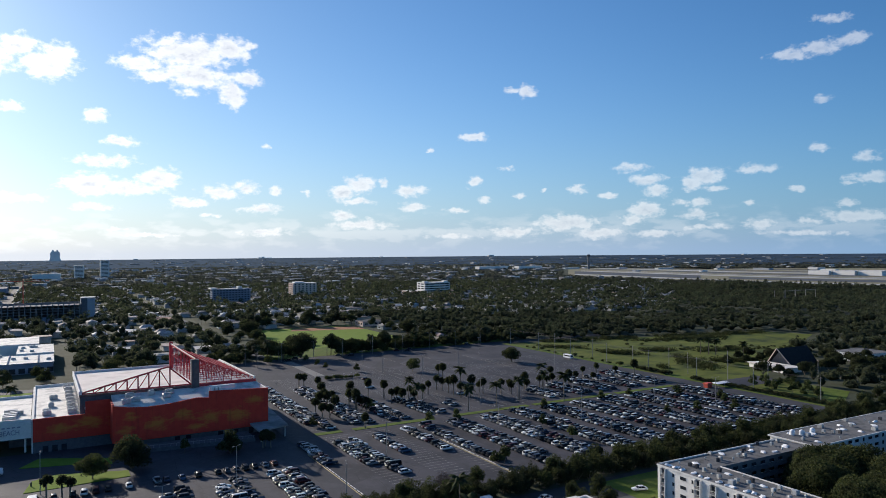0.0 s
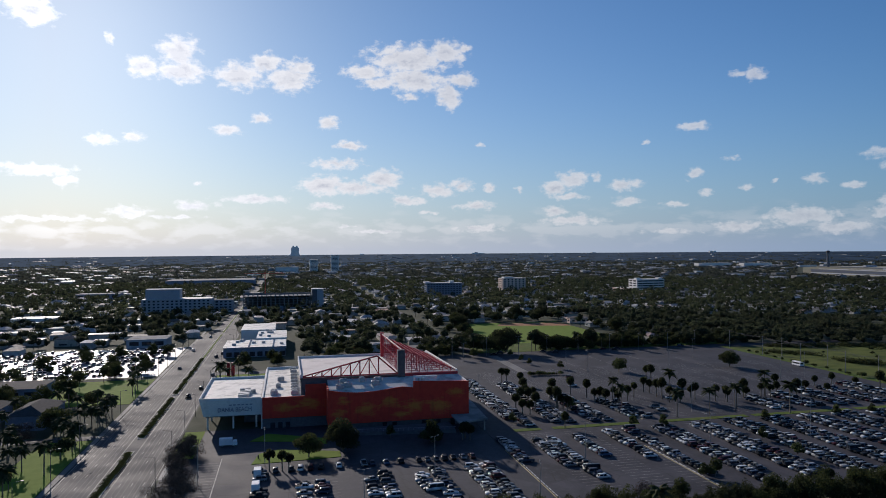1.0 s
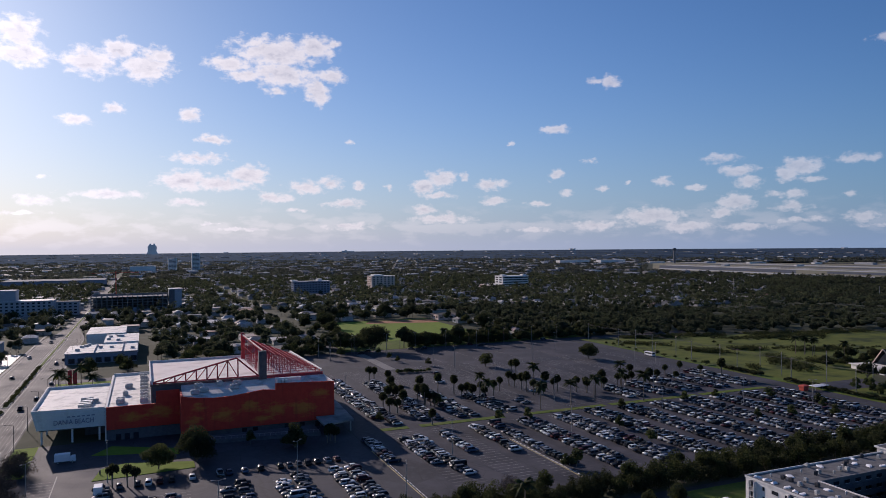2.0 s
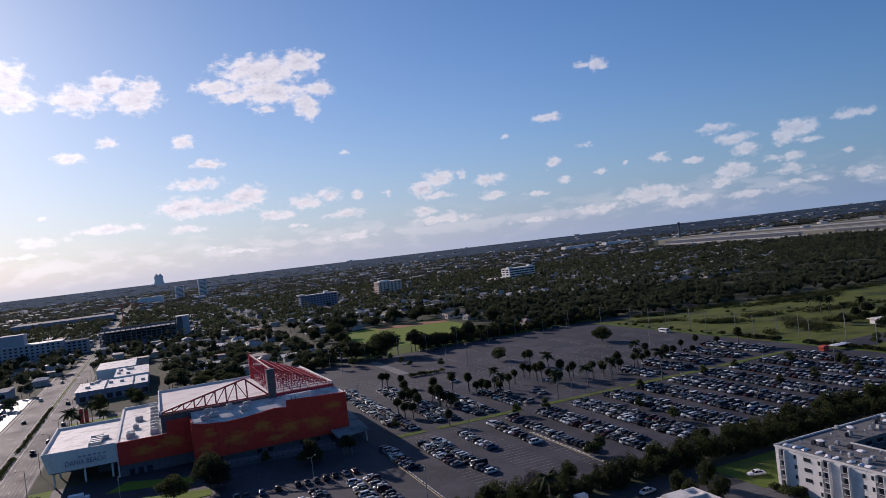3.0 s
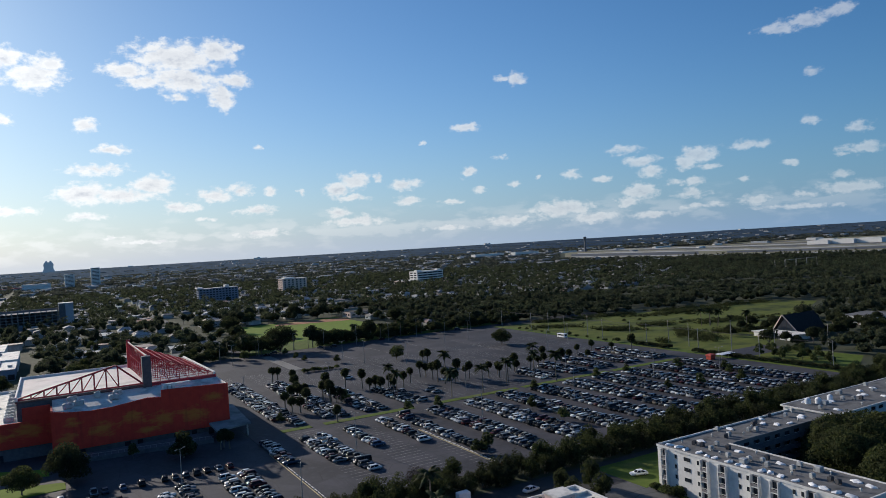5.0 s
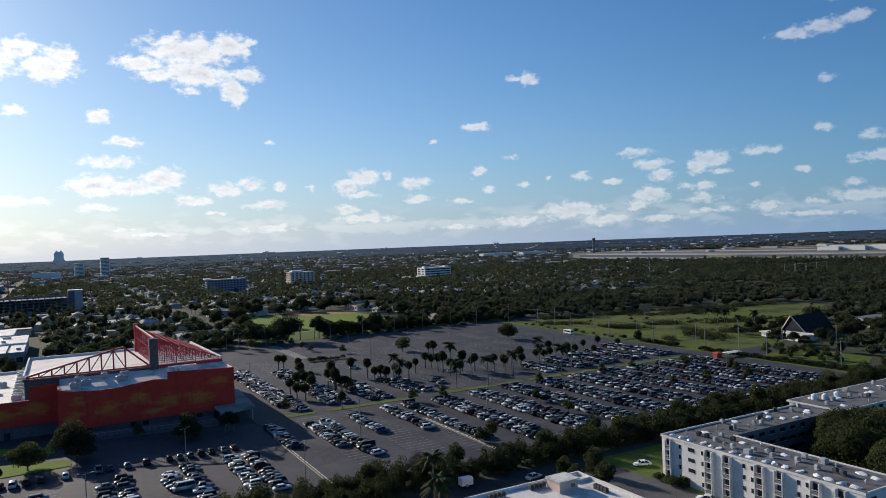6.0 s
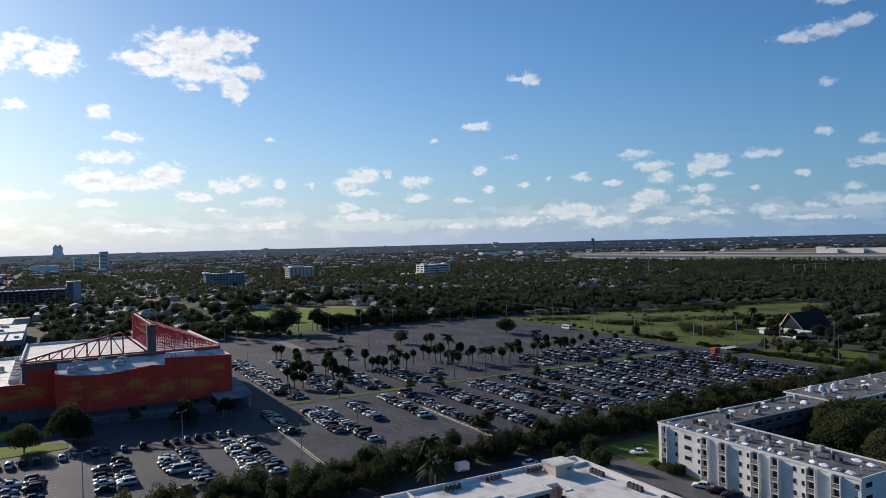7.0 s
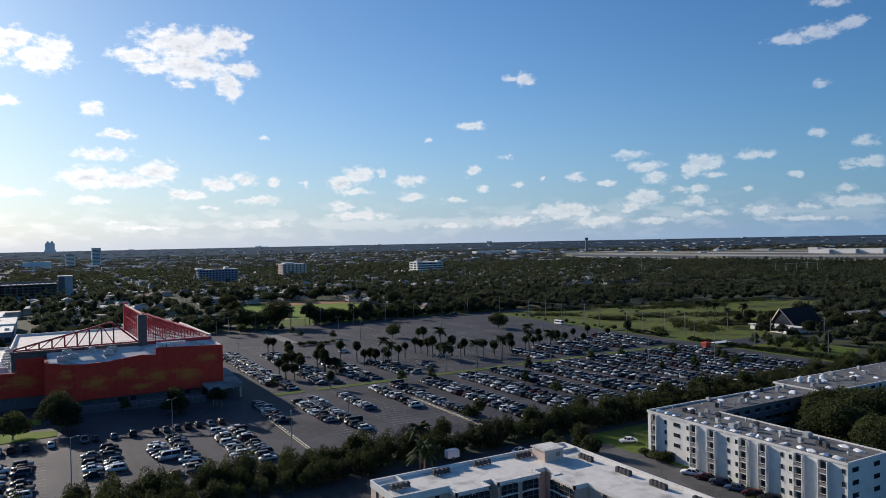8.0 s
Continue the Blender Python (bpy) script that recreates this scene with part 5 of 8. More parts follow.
def slab_building(name, label, x0, y0, x1, y1, h, wall, roof, floors, step, w=0.62, hh=0.5, extra=(), category="building"):
    root = thing(name, ((x0 + x1) / 2, (y0 + y1) / 2, land_z(x0, y0)), label, category)
    z = land_z(x0, y0)
    Geo().box(x0, y0, z - 1, x1, y1, z + h).make("wall", wall, root)
    Geo().box(x0 - 0.3, y0 - 0.3, z + h, x1 + 0.3, y1 + 0.3, z + h + 0.5, 0, 1).make("roof", [wall, roof], root)
    if floors:
        window_rows(root, x0 + 1, x1 - 1, y0 - 0.02, z + 0.8, (h - 1.2) / floors, floors, step, w, hh)
        window_rows(root, y0 + 1, y1 - 1, x0 - 0.02, z + 0.8, (h - 1.2) / floors, floors, step, w, hh, "y")
    for a0, b0, a1, b1, hz, m in extra:
        Geo().box(a0, b0, z + h + 0.5, a1, b1, z + h + 0.5 + hz).make("penthouse", m, root)
    return root


slab_building("hotel", "grey-blue six-storey hotel with white corner blocks", 208, 1046, 262, 1062, 20.5, "panel_blue", "roof_white", 6, 4.2, extra=((206, 1045, 214, 1063, 1.8, "stucco_white"), (244, 1048, 250, 1056, 3.2, "stucco_white")))
slab_building("office_tower", "pinkish mid-rise building with pale vertical piers", 352, 1132, 392, 1156, 22.0, "stucco_pink", "roof_white", 6, 5.5, 0.45, 0.6, extra=((356, 1134, 372, 1150, 2.0, "stucco_white"),))
slab_building("office_block", "white five-storey office with long blue ribbon windows", 550, 1050, 598, 1078, 20.0, "stucco_white", "roof_white", 5, 9.0, 0.97, 0.5, extra=((552, 1056, 560, 1064, 2.2, "stucco_white"), (590, 1056, 597, 1064, 2.2, "stucco_white")))
slab_building("parking_annexe", "low pale annexe beside the office", 520, 1040, 549, 1074, 7.0, "stucco_beige", "roof_white", 1, 6.0)
slab_building("apartment_tower", "pale blue apartment building with stepped tower", -152, 846, -78, 874, 17.5, "stucco_slate", "roof_white", 5, 4.6, 0.5, 0.5, extra=((-148, 848, -112, 870, 11.0, "stucco_slate"),))
garage_tower = slab_building("garage_tower", "white stair tower beside an unfinished garage", 34.5, 866, 48, 884, 25.0, "stucco_slate", "roof_white", 0, 5)
Geo().box(34.4, 865.8, 0, 40.5, 866.0, 24.6).make("cladding", "base_dark", garage_tower, "dark cladding panel")
slab_building("row_block", "low blue-grey building with flat roof", -78, 872, -56, 890, 14.0, "stucco_slate", "roof_grey", 4, 4.5)


def build_garage():
    root = thing("unfinished_garage", (-5, 880, 0), "unfinished dark concrete garage frame with open floors", "building")
    for k in range(7):
        Geo().box(-45, 866, 2.9 * k, 34, 896, 2.9 * k + 0.5).make("floor_slab", "slab_grey", root)
    col = Geo().box(-0.45, -0.45, 0, 0.45, 0.45, 20.4).mesh("column", ["slab_grey"])
    for x in range(16):
        for y in (867, 881, 895):
            shared("column", col, root, (-44 + x * 5.15, y, 0))
    Geo().box(-45, 895.5, 0, 34, 896, 20).make("rear_wall", "slab_grey", root)
    for k in range(16):
        if k % 3 != 1:
            Geo().box(-43.5 + k * 5.1, 866.2, 0.6, -39.6 + k * 5.1, 866.5, 5.6).make("infill_panel", "panel_blue", root)
    g = Geo().beam((-20, 884, 20), (-20, 884, 46), 0.5).beam((-44, 884, 44), (4, 884, 44), 0.35).beam((-20, 884, 47), (4, 884, 44.3), 0.12)
    crane = thing("tower_crane", (-20, 884, 20.4), "thin steel tower crane over the garage", "crane")
    g.make("mast", "orange", crane)


build_garage()


def build_store():
    root = thing("store", (-12, 560, 0), "low store with bright white stepped roofs and a shade-coloured front", "building")
    # the front's shade is put into the wall as blue-grey
    Geo().box(-36, 500, 0, 4.5, 540, 6.2).make("wall", "panel_blue", root, "front wall in blue-grey for its shade")
    Geo().box(-36.5, 499.5, 6.2, 5, 540.5, 6.7, 0, 1).make("roof", ["panel_blue", "roof_white"], root, "bright white flat roof with dark fire walls")
    Geo().box(-16, 540, 0, 5, 590, 7.2).make("rear_wall", "stucco_white", root)
    Geo().box(-16.4, 540.6, 7.2, 5.4, 590.4, 7.7).make("rear_roof", "roof_white", root)
    Geo().box(-30, 590, 0, -4, 640, 8.0).make("annexe_wall", "stucco_white", root)
    Geo().box(-30.3, 590.5, 8.0, -3.7, 640.3, 8.5).make("annexe_roof", "roof_white", root)
    for x in range(8):
        Geo().box(-34 + x * 5, 499.7, 0.6, -30.6 + x * 5, 499.98, 3.6).make("shop_window", "glass", root)
    r = random.Random(8)
    for k in range(16):
        x, y = (r.uniform(-33, 2), r.uniform(504, 538)) if k < 8 else (r.uniform(-14, 3), r.uniform(544, 588))
        u = Geo().soft_box(x - 1.2, y - 0.9, (6.7 if k < 8 else 7.7), x + 1.2, y + 0.9, (8.0 if k < 8 else 9.0), 0.1)
        u.make("roof_unit", "metal_unit", None, "grey metal air unit on a store's white roof", "air unit", "roof units of the store")
    g = Geo()
    for x in (-20, -4):
        g.box(x, 499.7, 6.7, x + 0.4, 540, 7.5)
    g.make("fire_wall", "panel_blue", root)
    sign = thing("sign_pylon", (-26, 429, 0), "red block sign pylon on grass", "sign")
    Geo().box(-28, 428.3, 0, -26.2, 429.5, 7.5).make("panel", "red_steel", sign)
    Geo().box(-25.6, 428.3, 0, -23.8, 429.5, 7.5).make("panel", "red_steel", sign)
    sheet("lawn", rect(-33.8, 378, -6, 431.5), 0.07, "grass_lush", "lawn with palms behind the casino", "lawn")


build_store()

# left of the highway
def gable_house(name, label, x0, y0, x1, y1, h, rise, wall, roof, category="house"):
    root = thing(name, ((x0 + x1) / 2, (y0 + y1) / 2, 0), label, category)
    Geo().box(x0, y0, 0, x1, y1, h).make("wall", wall, root)
    g = Geo()
    o, xm = 0.7, (x0 + x1) / 2
    hip = min((x1 - x0) / 2, (y1 - y0) / 3)
    g.solid([(x0 - o, y0 - o, h), (x1 + o, y0 - o, h), (x1 + o, y1 + o, h), (x0 - o, y1 + o, h), (xm, y0 + hip, h + rise), (xm, y1 - hip, h + rise)],
            [(3, 2, 1, 0), (0, 1, 4), (1, 2, 5, 4), (2, 3, 5), (3, 0, 4, 5)])
    g.make("roof", roof, root)
    win = Geo().box(-0.6, -0.05, -0.6, 0.6, 0.05, 0.6).mesh("window", ["glass"])
    for k in range(int((x1 - x0) / 3.5)):
        shared("window", win, root, (x0 + 2 + k * 3.5, y0 - 0.03, 1.6))
    for k in range(int((y1 - y0) / 3.5)):
        shared("window", win, root, (x1 + 0.03, y0 + 2 + k * 3.5, 1.6), 90)
    return root


gable_house("motel_wing", "two-storey blue-grey motel wing with shingle hip roof", -128, 322, -112, 350, 6.2, 3.0, "panel_blue", "roof_grey")
gable_house("motel_wing", "blue-grey motel wing with brown shingle hip roof", -104, 318, -90, 346, 6.0, 3.0, "panel_blue", "roof_grey")
gable_house("garden_house", "small house with pale hip roof beneath palms", -138, 280, -122, 300, 3.6, 2.4, "stucco_beige", "roof_grey")
slab_building("showroom", "long low grey-roofed car showroom", -170, 384, -112, 408, 5.0, "panel_blue", "roof_grey", 1, 7.0)
slab_building("bank", "flat white pavilion with dark glass front", -110, 566, -82, 590, 6.0, "stucco_slate", "roof_worn", 1, 8.0, 0.8, 0.6)
slab_building("warehouse", "wide low warehouse with a bright flat roof", -300, 1150, -240, 1180, 8, "panel_blue", "roof_worn", 1, 10)
slab_building("warehouse", "wide low warehouse with a bright flat roof", -420, 940, -372, 975, 8, "stucco_white", "roof_white", 1, 10)
slab_building("warehouse", "wide low shed with a pale roof", -255, 760, -215, 785, 7, "stucco_white", "roof_white", 1, 10)
slab_building("warehouse", "low shed with a white metal roof", -225, 640, -190, 652, 6, "stucco_white", "roof_white", 1, 10)
slab_building("mall", "broad dark-walled mall with a pale roof", -230, 1500, -60, 1590, 12, "panel_blue", "roof_worn", 0, 10)
slab_building("pavilion", "pale green-roofed pavilion by the sports field", 268, 640, 290, 660, 4.5, "stucco_beige", "roof_grey", 1, 5)
slab_building("garden_hall", "grey low hall with pale roof among trees", 448, 262, 476, 284, 4.5, "stucco_white", "roof_gravel", 1, 6)

# far skyline
slab_building("residential_tower", "pale distant high-rise slab", 76, 2350, 102, 2375, 40, "stucco_white", "roof_white", 10, 24, 0.85, 0.4)
slab_building("residential_tower", "pale distant high-rise tower", 144, 2330, 168, 2355, 54, "stucco_white", "roof_white", 13, 22, 0.85, 0.4)
slab_building("residential_tower", "pale distant mid-rise slab", -30, 2280, 40, 2305, 19, "stucco_white", "roof_white", 0, 6)
for az, w, h in ((14.5, 36, 7), (14.75, 18, 11), (15.0, 44, 5), (32.75, 15, 10), (33.0, 15, 10), (24.0, 24, 5), (52.0, 36, 5), (5.5, 30, 5)):
    x, y = HUB[0] + 4800 * math.sin(radians(az)), HUB[1] + 4800 * math.cos(radians(az))
    slab_building("distant_tower", "pale high-rise block on the horizon", x, y, x + w, y + 20, h + 4, "stucco_white", "roof_white", 0, 6)
slab_building("long_shed", "long white airfield shed", 1440, 2300, 1570, 2330, 13, "stucco_white", "roof_white", 0, 10)
slab_building("long_shed", "long white airfield shed", 1580, 2240, 1690, 2270, 13, "stucco_white", "roof_white", 0, 10)
for n in range(3):
    slab_building("cargo_hall", "long white cargo hall on the airfield", 1832 + n * 12, 1168 - n * 63, 1882 + n * 12, 1227 - n * 62, 10.5 + n, "stucco_white", "roof_white", 0, 13)
slab_building("cargo_hall", "white hangar far across the airfield", 2190, 1110, 2250, 1215, 22, "stucco_white", "roof_white", 0, 12)
for n, (x, y, w, d, h) in enumerate(((2120, 1560, 30, 90, 10), (1960, 1900, 110, 24, 8), (1740, 2160, 100, 26, 9), (1700, 1750, 34, 18, 6), (1830, 1590, 40, 16, 7), (2260, 1480, 60, 50, 12), (1900, 2040, 60, 20, 9),
                                     (2150, 1350, 30, 70, 10), (2060, 1720, 50, 20, 8), (1640, 2190, 80, 24, 10), (1590, 2280, 60, 30, 11))):
    slab_building("airfield_shed", "low pale shed on the airfield", x, y, x + w * 0.7, y + d * 0.7, h * 0.6, "stucco_white" if n % 3 else "stucco_slate", "roof_white", 0, 9)


def build_control_tower():
    x, y = 1810, 2108
    z = land_z(x, y)
    root = thing("control_tower", (x, y, z), "slim dark airport control tower with a wider cab", "tower")
    Geo().cyl(x, y, z - 1, z + 46, 4.5, 3.6, 10).make("shaft", "slab_grey", root)
    Geo().cyl(x, y, z + 46, z + 54, 5.0, 6.5, 10).make("cab", "base_dark", root)
    Geo().cyl(x, y, z + 54, z + 56, 6.0, 4.0, 10).make("cab_roof", "slab_grey", root)


build_control_tower()


def build_guitar_hotel():
    """Far hotel tower whose two halves curve like the body of a guitar."""
    d = 4700.0
    a = radians(0.42)
    x, y = HUB[0] + d * math.sin(a), HUB[1] + d * math.cos(a)
    z = land_z(x, y) - 4
    root = thing("hotel_tower", (x, y, z), "distant pale hotel tower with waisted curved outline", "tower")
    prof = [(37, 0), (33, 10), (27, 22), (24, 32), (25, 42), (26, 52), (23, 60), (17, 66)]
    g = Geo()
    for (w0, z0), (w1, z1) in zip(prof, prof[1:]):
        g.solid([(x - w0, y - 7, z + z0), (x + w0, y - 7, z + z0), (x + w0, y + 7, z + z0), (x - w0, y + 7, z + z0), (x - w1, y - 7, z + z1), (x + w1, y - 7, z + z1), (x + w1, y + 7, z + z1), (x - w1, y + 7, z + z1)],
                [(0, 3, 2, 1), (4, 5, 6, 7), (0, 1, 5, 4), (1, 2, 6, 5), (2, 3, 7, 6), (3, 0, 4, 7)])
    g.make("body", "stucco_white", root)
    for s in (-1, 1):
        Geo().box(x + s * 11 - 5, y - 6, z + 66, x + s * 11 + 5, y + 6, z + 73).make("crown", "stucco_white", root)
    Geo().box(x - 60, y - 10, z - 4, x + 66, y + 10, z + 10).make("podium", "stucco_white", root)


build_guitar_hotel()


# houses of the town: five kinds, copied about between the trees
def house_kind(w, d, h, rise, kind_no):
    root = thing("house", (0, 0, -500), "single-storey house with a low roof among trees", "house", "houses of the town")
    g = Geo().box(-w / 2, -d / 2, 0, w / 2, d / 2, h)
    g.make("wall", "house_wall", root, at=(0, 0, 0))
    g, o = Geo(), 0.6
    if kind_no % 2:
        g.solid([(-w / 2 - o, -d / 2 - o, h), (w / 2 + o, -d / 2 - o, h), (w / 2 + o, d / 2 + o, h), (-w / 2 - o, d / 2 + o, h), (-w / 4, 0, h + rise), (w / 4, 0, h + rise)],
                [(3, 2, 1, 0), (0, 1, 5, 4), (1, 2, 5), (2, 3, 4, 5), (3, 0, 4)])
    else:
        g.box(-w / 2 - o, -d / 2 - o, h, w / 2 + o, d / 2 + o, h + 0.4)
    g.make("roof", "house_roof", root, at=(0, 0, 0))
    Geo().box(-w * 0.3, -d / 2 - 0.04, 0.9, w * 0.05, -d / 2, 2.1).make("window", "glass", root, at=(0, 0, 0))
    Geo().box(w * 0.2, -d / 2 - 0.05, 0, w * 0.2 + 1.0, -d / 2, 2.05).make("door", "slab_grey", root, at=(0, 0, 0))
    return root


HOUSES = []


def free_of(x, y, r):
    """Whether a place is clear of roads, lots and the named buildings."""
    if (-70 if y < 660 else -60) < x < (-28 if y < 660 else -39) or 122 < x < 138 or (y < 484 and 60 < x < 316) or (136 < x < 266 and 484 < y < 666):
        return False
    if -40 < x < 16 and 370 < y < 650 or -176 < x < -66 and y < 566 and y > 190:
        return False
    for a0, b0, a1, b1 in ((200, 1030, 270, 1066), (345, 1118, 400, 1160), (512, 1034, 604, 1082), (-156, 836, -52, 896), (-50, 858, 54, 900), (-118, 560, -78, 596), (260, 632, 296, 666), (-304, 1140, -216, 1194), (-424, 930, -366, 980), (-235, 1490, -55, 1594)):
        if a0 - r < x < a1 + r and b0 - r < y < b1 + r:
            return False
    return True


def in_woods(x, y):
    """The dense wood right of the street grid."""
    if x < 316 or (x < 350 and y < 462):
        return False
    if y < 250 - (x - 320) * 0.4:
        return x > 345 and y > 60 and y < 236
    if x < 560 and y < 452 - max(0, x - 372) * 0.235:
        return x > 455 and y < 330 or x > 350 and y < 232
    far, az = math.hypot(x - HUB[0], y - HUB[1]), math.degrees(math.atan2(x - HUB[0], y - HUB[1]))
    if az < 47 and far > 800:
        return False
    return far < 0.9 * edge_r(az)


def build_houses():
    r = random.Random(21)
    kinds = [house_kind(14, 10, 3.2, 2.2, 1), house_kind(18, 11, 3.4, 0, 2), house_kind(12, 12, 3.2, 2.6, 3), house_kind(26, 14, 4.6, 0, 4), house_kind(16, 9, 5.6, 1.8, 5)]
    placed = []
    tries = 0
    while len(placed) < 240 and tries < 6000:
        tries += 1
        a, d = radians(r.uniform(-24, 47)), 450 * (1900 / 450) ** r.random()
        x, y = HUB[0] + d * math.sin(a), HUB[1] + d * math.cos(a)
        if not free_of(x, y, 12) or y < 485 or (x > 300 and y < 640) or x > 1150 or in_woods(x, y):
            continue
        if any((x - q[0]) ** 2 + (y - q[1]) ** 2 < 26 ** 2 for q in placed):
            continue
        placed.append((x, y))
        k = r.choice(kinds)
        m = pose(x, y, 0, 0, 0, r.choice((0, 90, 180, 270)) + r.uniform(-4, 4))
        if k.location.z < -100:
            k.matrix_basis = m
        else:
            copy_thing(k, m)
    for k in kinds:
        if k.location.z < -100:
            k.matrix_basis = pose(-260 + 30 * kinds.index(k), 900, 0)
    HOUSES.extend(placed)


build_houses()
TOWN = []


def build_town_rest():
    """The many houses that cannot be told apart: walls and roofs joined."""
    r = random.Random(91)
    walls, roofs = Geo(), Geo()
    tries = 0
    while len(TOWN) < 760 and tries < 9000:
        tries += 1
        a, d = radians(r.uniform(-26, 47)), math.sqrt(r.uniform(520 ** 2, 1600 ** 2))
        x, y = HUB[0] + d * math.sin(a), HUB[1] + d * math.cos(a)
        if not free_of(x, y, 8) or y < 500 or (x > 300 and y < 640) or in_woods(x, y) or any(abs(x - q[0]) < 15 and abs(y - q[1]) < 15 for q in TOWN + HOUSES):
            continue
        TOWN.append((x, y))
        w, l, h = r.uniform(4, 8), r.uniform(4, 7), r.uniform(3.4, 5.2)
        walls.box(x - w, y - l, 0, x + w, y + l, h)
        if r.random() < 0.5:
            roofs.box(x - w - 0.5, y - l - 0.5, h, x + w + 0.5, y + l + 0.5, h + 0.4)
        else:
            k = r.uniform(1.2, 2.2)
            roofs.solid([(x - w - 0.5, y - l - 0.5, h), (x + w + 0.5, y - l - 0.5, h), (x + w + 0.5, y + l + 0.5, h), (x - w - 0.5, y + l + 0.5, h), (x - w / 2, y, h + k), (x + w / 2, y, h + k)],
                        [(3, 2, 1, 0), (0, 1, 5, 4), (1, 2, 5), (2, 3, 4, 5), (3, 0, 4)])
    walls.make("town_walls", "town_wall", label="pale walls of small houses between trees", category="houses", kind="stuff")
    roofs.make("town_roofs", "town_roof", label="grey and white roofs of small houses between trees", category="houses", kind="stuff")


M["town_wall"] = varied("town_wall", [(0.0, (0.5, 0.48, 0.44)), (0.5, (0.38, 0.39, 0.40)), (1.0, (0.6, 0.59, 0.57))], island=True, rough=0.85, grain=0.4, dark=0.6)
M["town_roof"] = varied("town_roof", [(0.0, (0.10, 0.095, 0.09)), (0.35, (0.22, 0.21, 0.20)), (0.6, (0.46, 0.45, 0.44)), (0.85, (0.72, 0.71, 0.70)), (1.0, (0.40, 0.24, 0.17))], island=True, rough=0.65, grain=0.5, dark=0.45)
build_town_rest()
# ---- trees, palms, hedges ----
def leaf_faces(centers, radii, count, size, rng, lift=0.15):
    """Small leaf-clump faces in uneven crowns: one row of centre and radii for each crown."""
    n = len(centers)
    d = rng.normal(size=(n, count, 3))
    d /= np.linalg.norm(d, axis=2, keepdims=True)
    lobes = rng.normal(size=(n, 5, 3))
    lobes /= np.linalg.norm(lobes, axis=2, keepdims=True)
    swell = np.clip(np.einsum("nck,nlk->ncl", d, lobes).max(axis=2), 0, 1)
    r = (0.62 + 0.42 * swell) * (0.55 + 0.45 * rng.random((n, count)) ** 0.5)
    d[:, :, 2] = np.where(d[:, :, 2] < -0.45, -0.45 * rng.random((n, count)), d[:, :, 2])
    c = centers[:, None, :] + d * r[:, :, None] * radii[:, None, :]
    normal = d * 0.8 + rng.normal(size=d.shape) * 0.6
    normal[:, :, 2] += lift
    normal /= np.linalg.norm(normal, axis=2, keepdims=True)
    a = np.cross(normal, rng.normal(size=d.shape))
    a /= np.linalg.norm(a, axis=2, keepdims=True)
    b = np.cross(normal, a)
    s = (size * (0.6 + 0.8 * rng.random((n, count))))[:, :, None]
    bend = normal * s * 0.25
    quads = np.stack([c - a * s, c - b * s * 0.7 + bend, c + a * s, c + b * s * 0.7 + bend], axis=2).reshape(-1, 3)
    return quads, np.arange(len(quads)).reshape(-1, 4)


BALL_V = [(0, 0, -1), (0.894, 0, -0.447), (0.276, 0.851, -0.447), (-0.724, 0.526, -0.447), (-0.724, -0.526, -0.447), (0.276, -0.851, -0.447),
          (0.724, 0.526, 0.447), (-0.276, 0.851, 0.447), (-0.894, 0, 0.447), (-0.276, -0.851, 0.447), (0.724, -0.526, 0.447), (0, 0, 1)]
BALL_F = [(0, 2, 1), (0, 3, 2), (0, 4, 3), (0, 5, 4), (0, 1, 5), (1, 2, 6), (2, 3, 7), (3, 4, 8), (4, 5, 9), (5, 1, 10),
          (1, 6, 10), (2, 7, 6), (3, 8, 7), (4, 9, 8), (5, 10, 9), (6, 7, 11), (7, 8, 11), (8, 9, 11), (9, 10, 11), (10, 6, 11)]


def lump_faces(centers, radii, rng, rough=0.3):
    """Uneven many-sided clumps, one for each row."""
    v = np.array(BALL_V)[None] * radii[:, None, :] * (1 + rough * (rng.random((len(centers), 12, 1)) - 0.5) * 2) + centers[:, None, :]
    f = np.array(BALL_F)[None] + 12 * np.arange(len(centers))[:, None, None]
    return v.reshape(-1, 3), f.reshape(-1, 3)


def tree_kind(name, label, h, spread, count, size, mat, category="tree", group="", trunk_h=0.22, trunk_r=0.22, lobes=5, seed=1):
    """A tree built once at the origin: tapered trunk with limbs, and a crown of leaf clumps in several lobes."""
    rng = np.random.default_rng(seed)
    r = random.Random(seed)
    root = thing(name, (0, 0, -500), label, category, group)
    t = Geo()
    t.beam((0, 0, -0.2), (0.1, 0, h * trunk_h), trunk_r, 7, 0, trunk_r * 0.65)
    cent, rad = [], []
    for k in range(lobes):
        a = 2 * math.pi * k / lobes + r.uniform(-0.4, 0.4)
        q = (math.cos(a) * spread * 0.3 * r.uniform(0.7, 1.15), math.sin(a) * spread * 0.3 * r.uniform(0.7, 1.15), h * r.uniform(trunk_h + 0.1, 0.74))
        t.beam((0.1, 0, h * trunk_h * 0.9), q, trunk_r * 0.5, 5, 0, trunk_r * 0.2)
        cent.append(q)
        rad.append((spread * r.uniform(0.27, 0.37), spread * r.uniform(0.27, 0.37), h * r.uniform(0.2, 0.32)))
    cent.append((0, 0, h * 0.8))
    rad.append((spread * 0.34, spread * 0.34, h * 0.26))
    t.make("trunk", "bark", root, at=(0, 0, 0))
    v, f = leaf_faces(np.array(cent), np.array(rad), count // (lobes + 1), size, rng)
    crown = new("crown", mesh_np("crown", v, f, mat))
    crown.parent = root
    return root


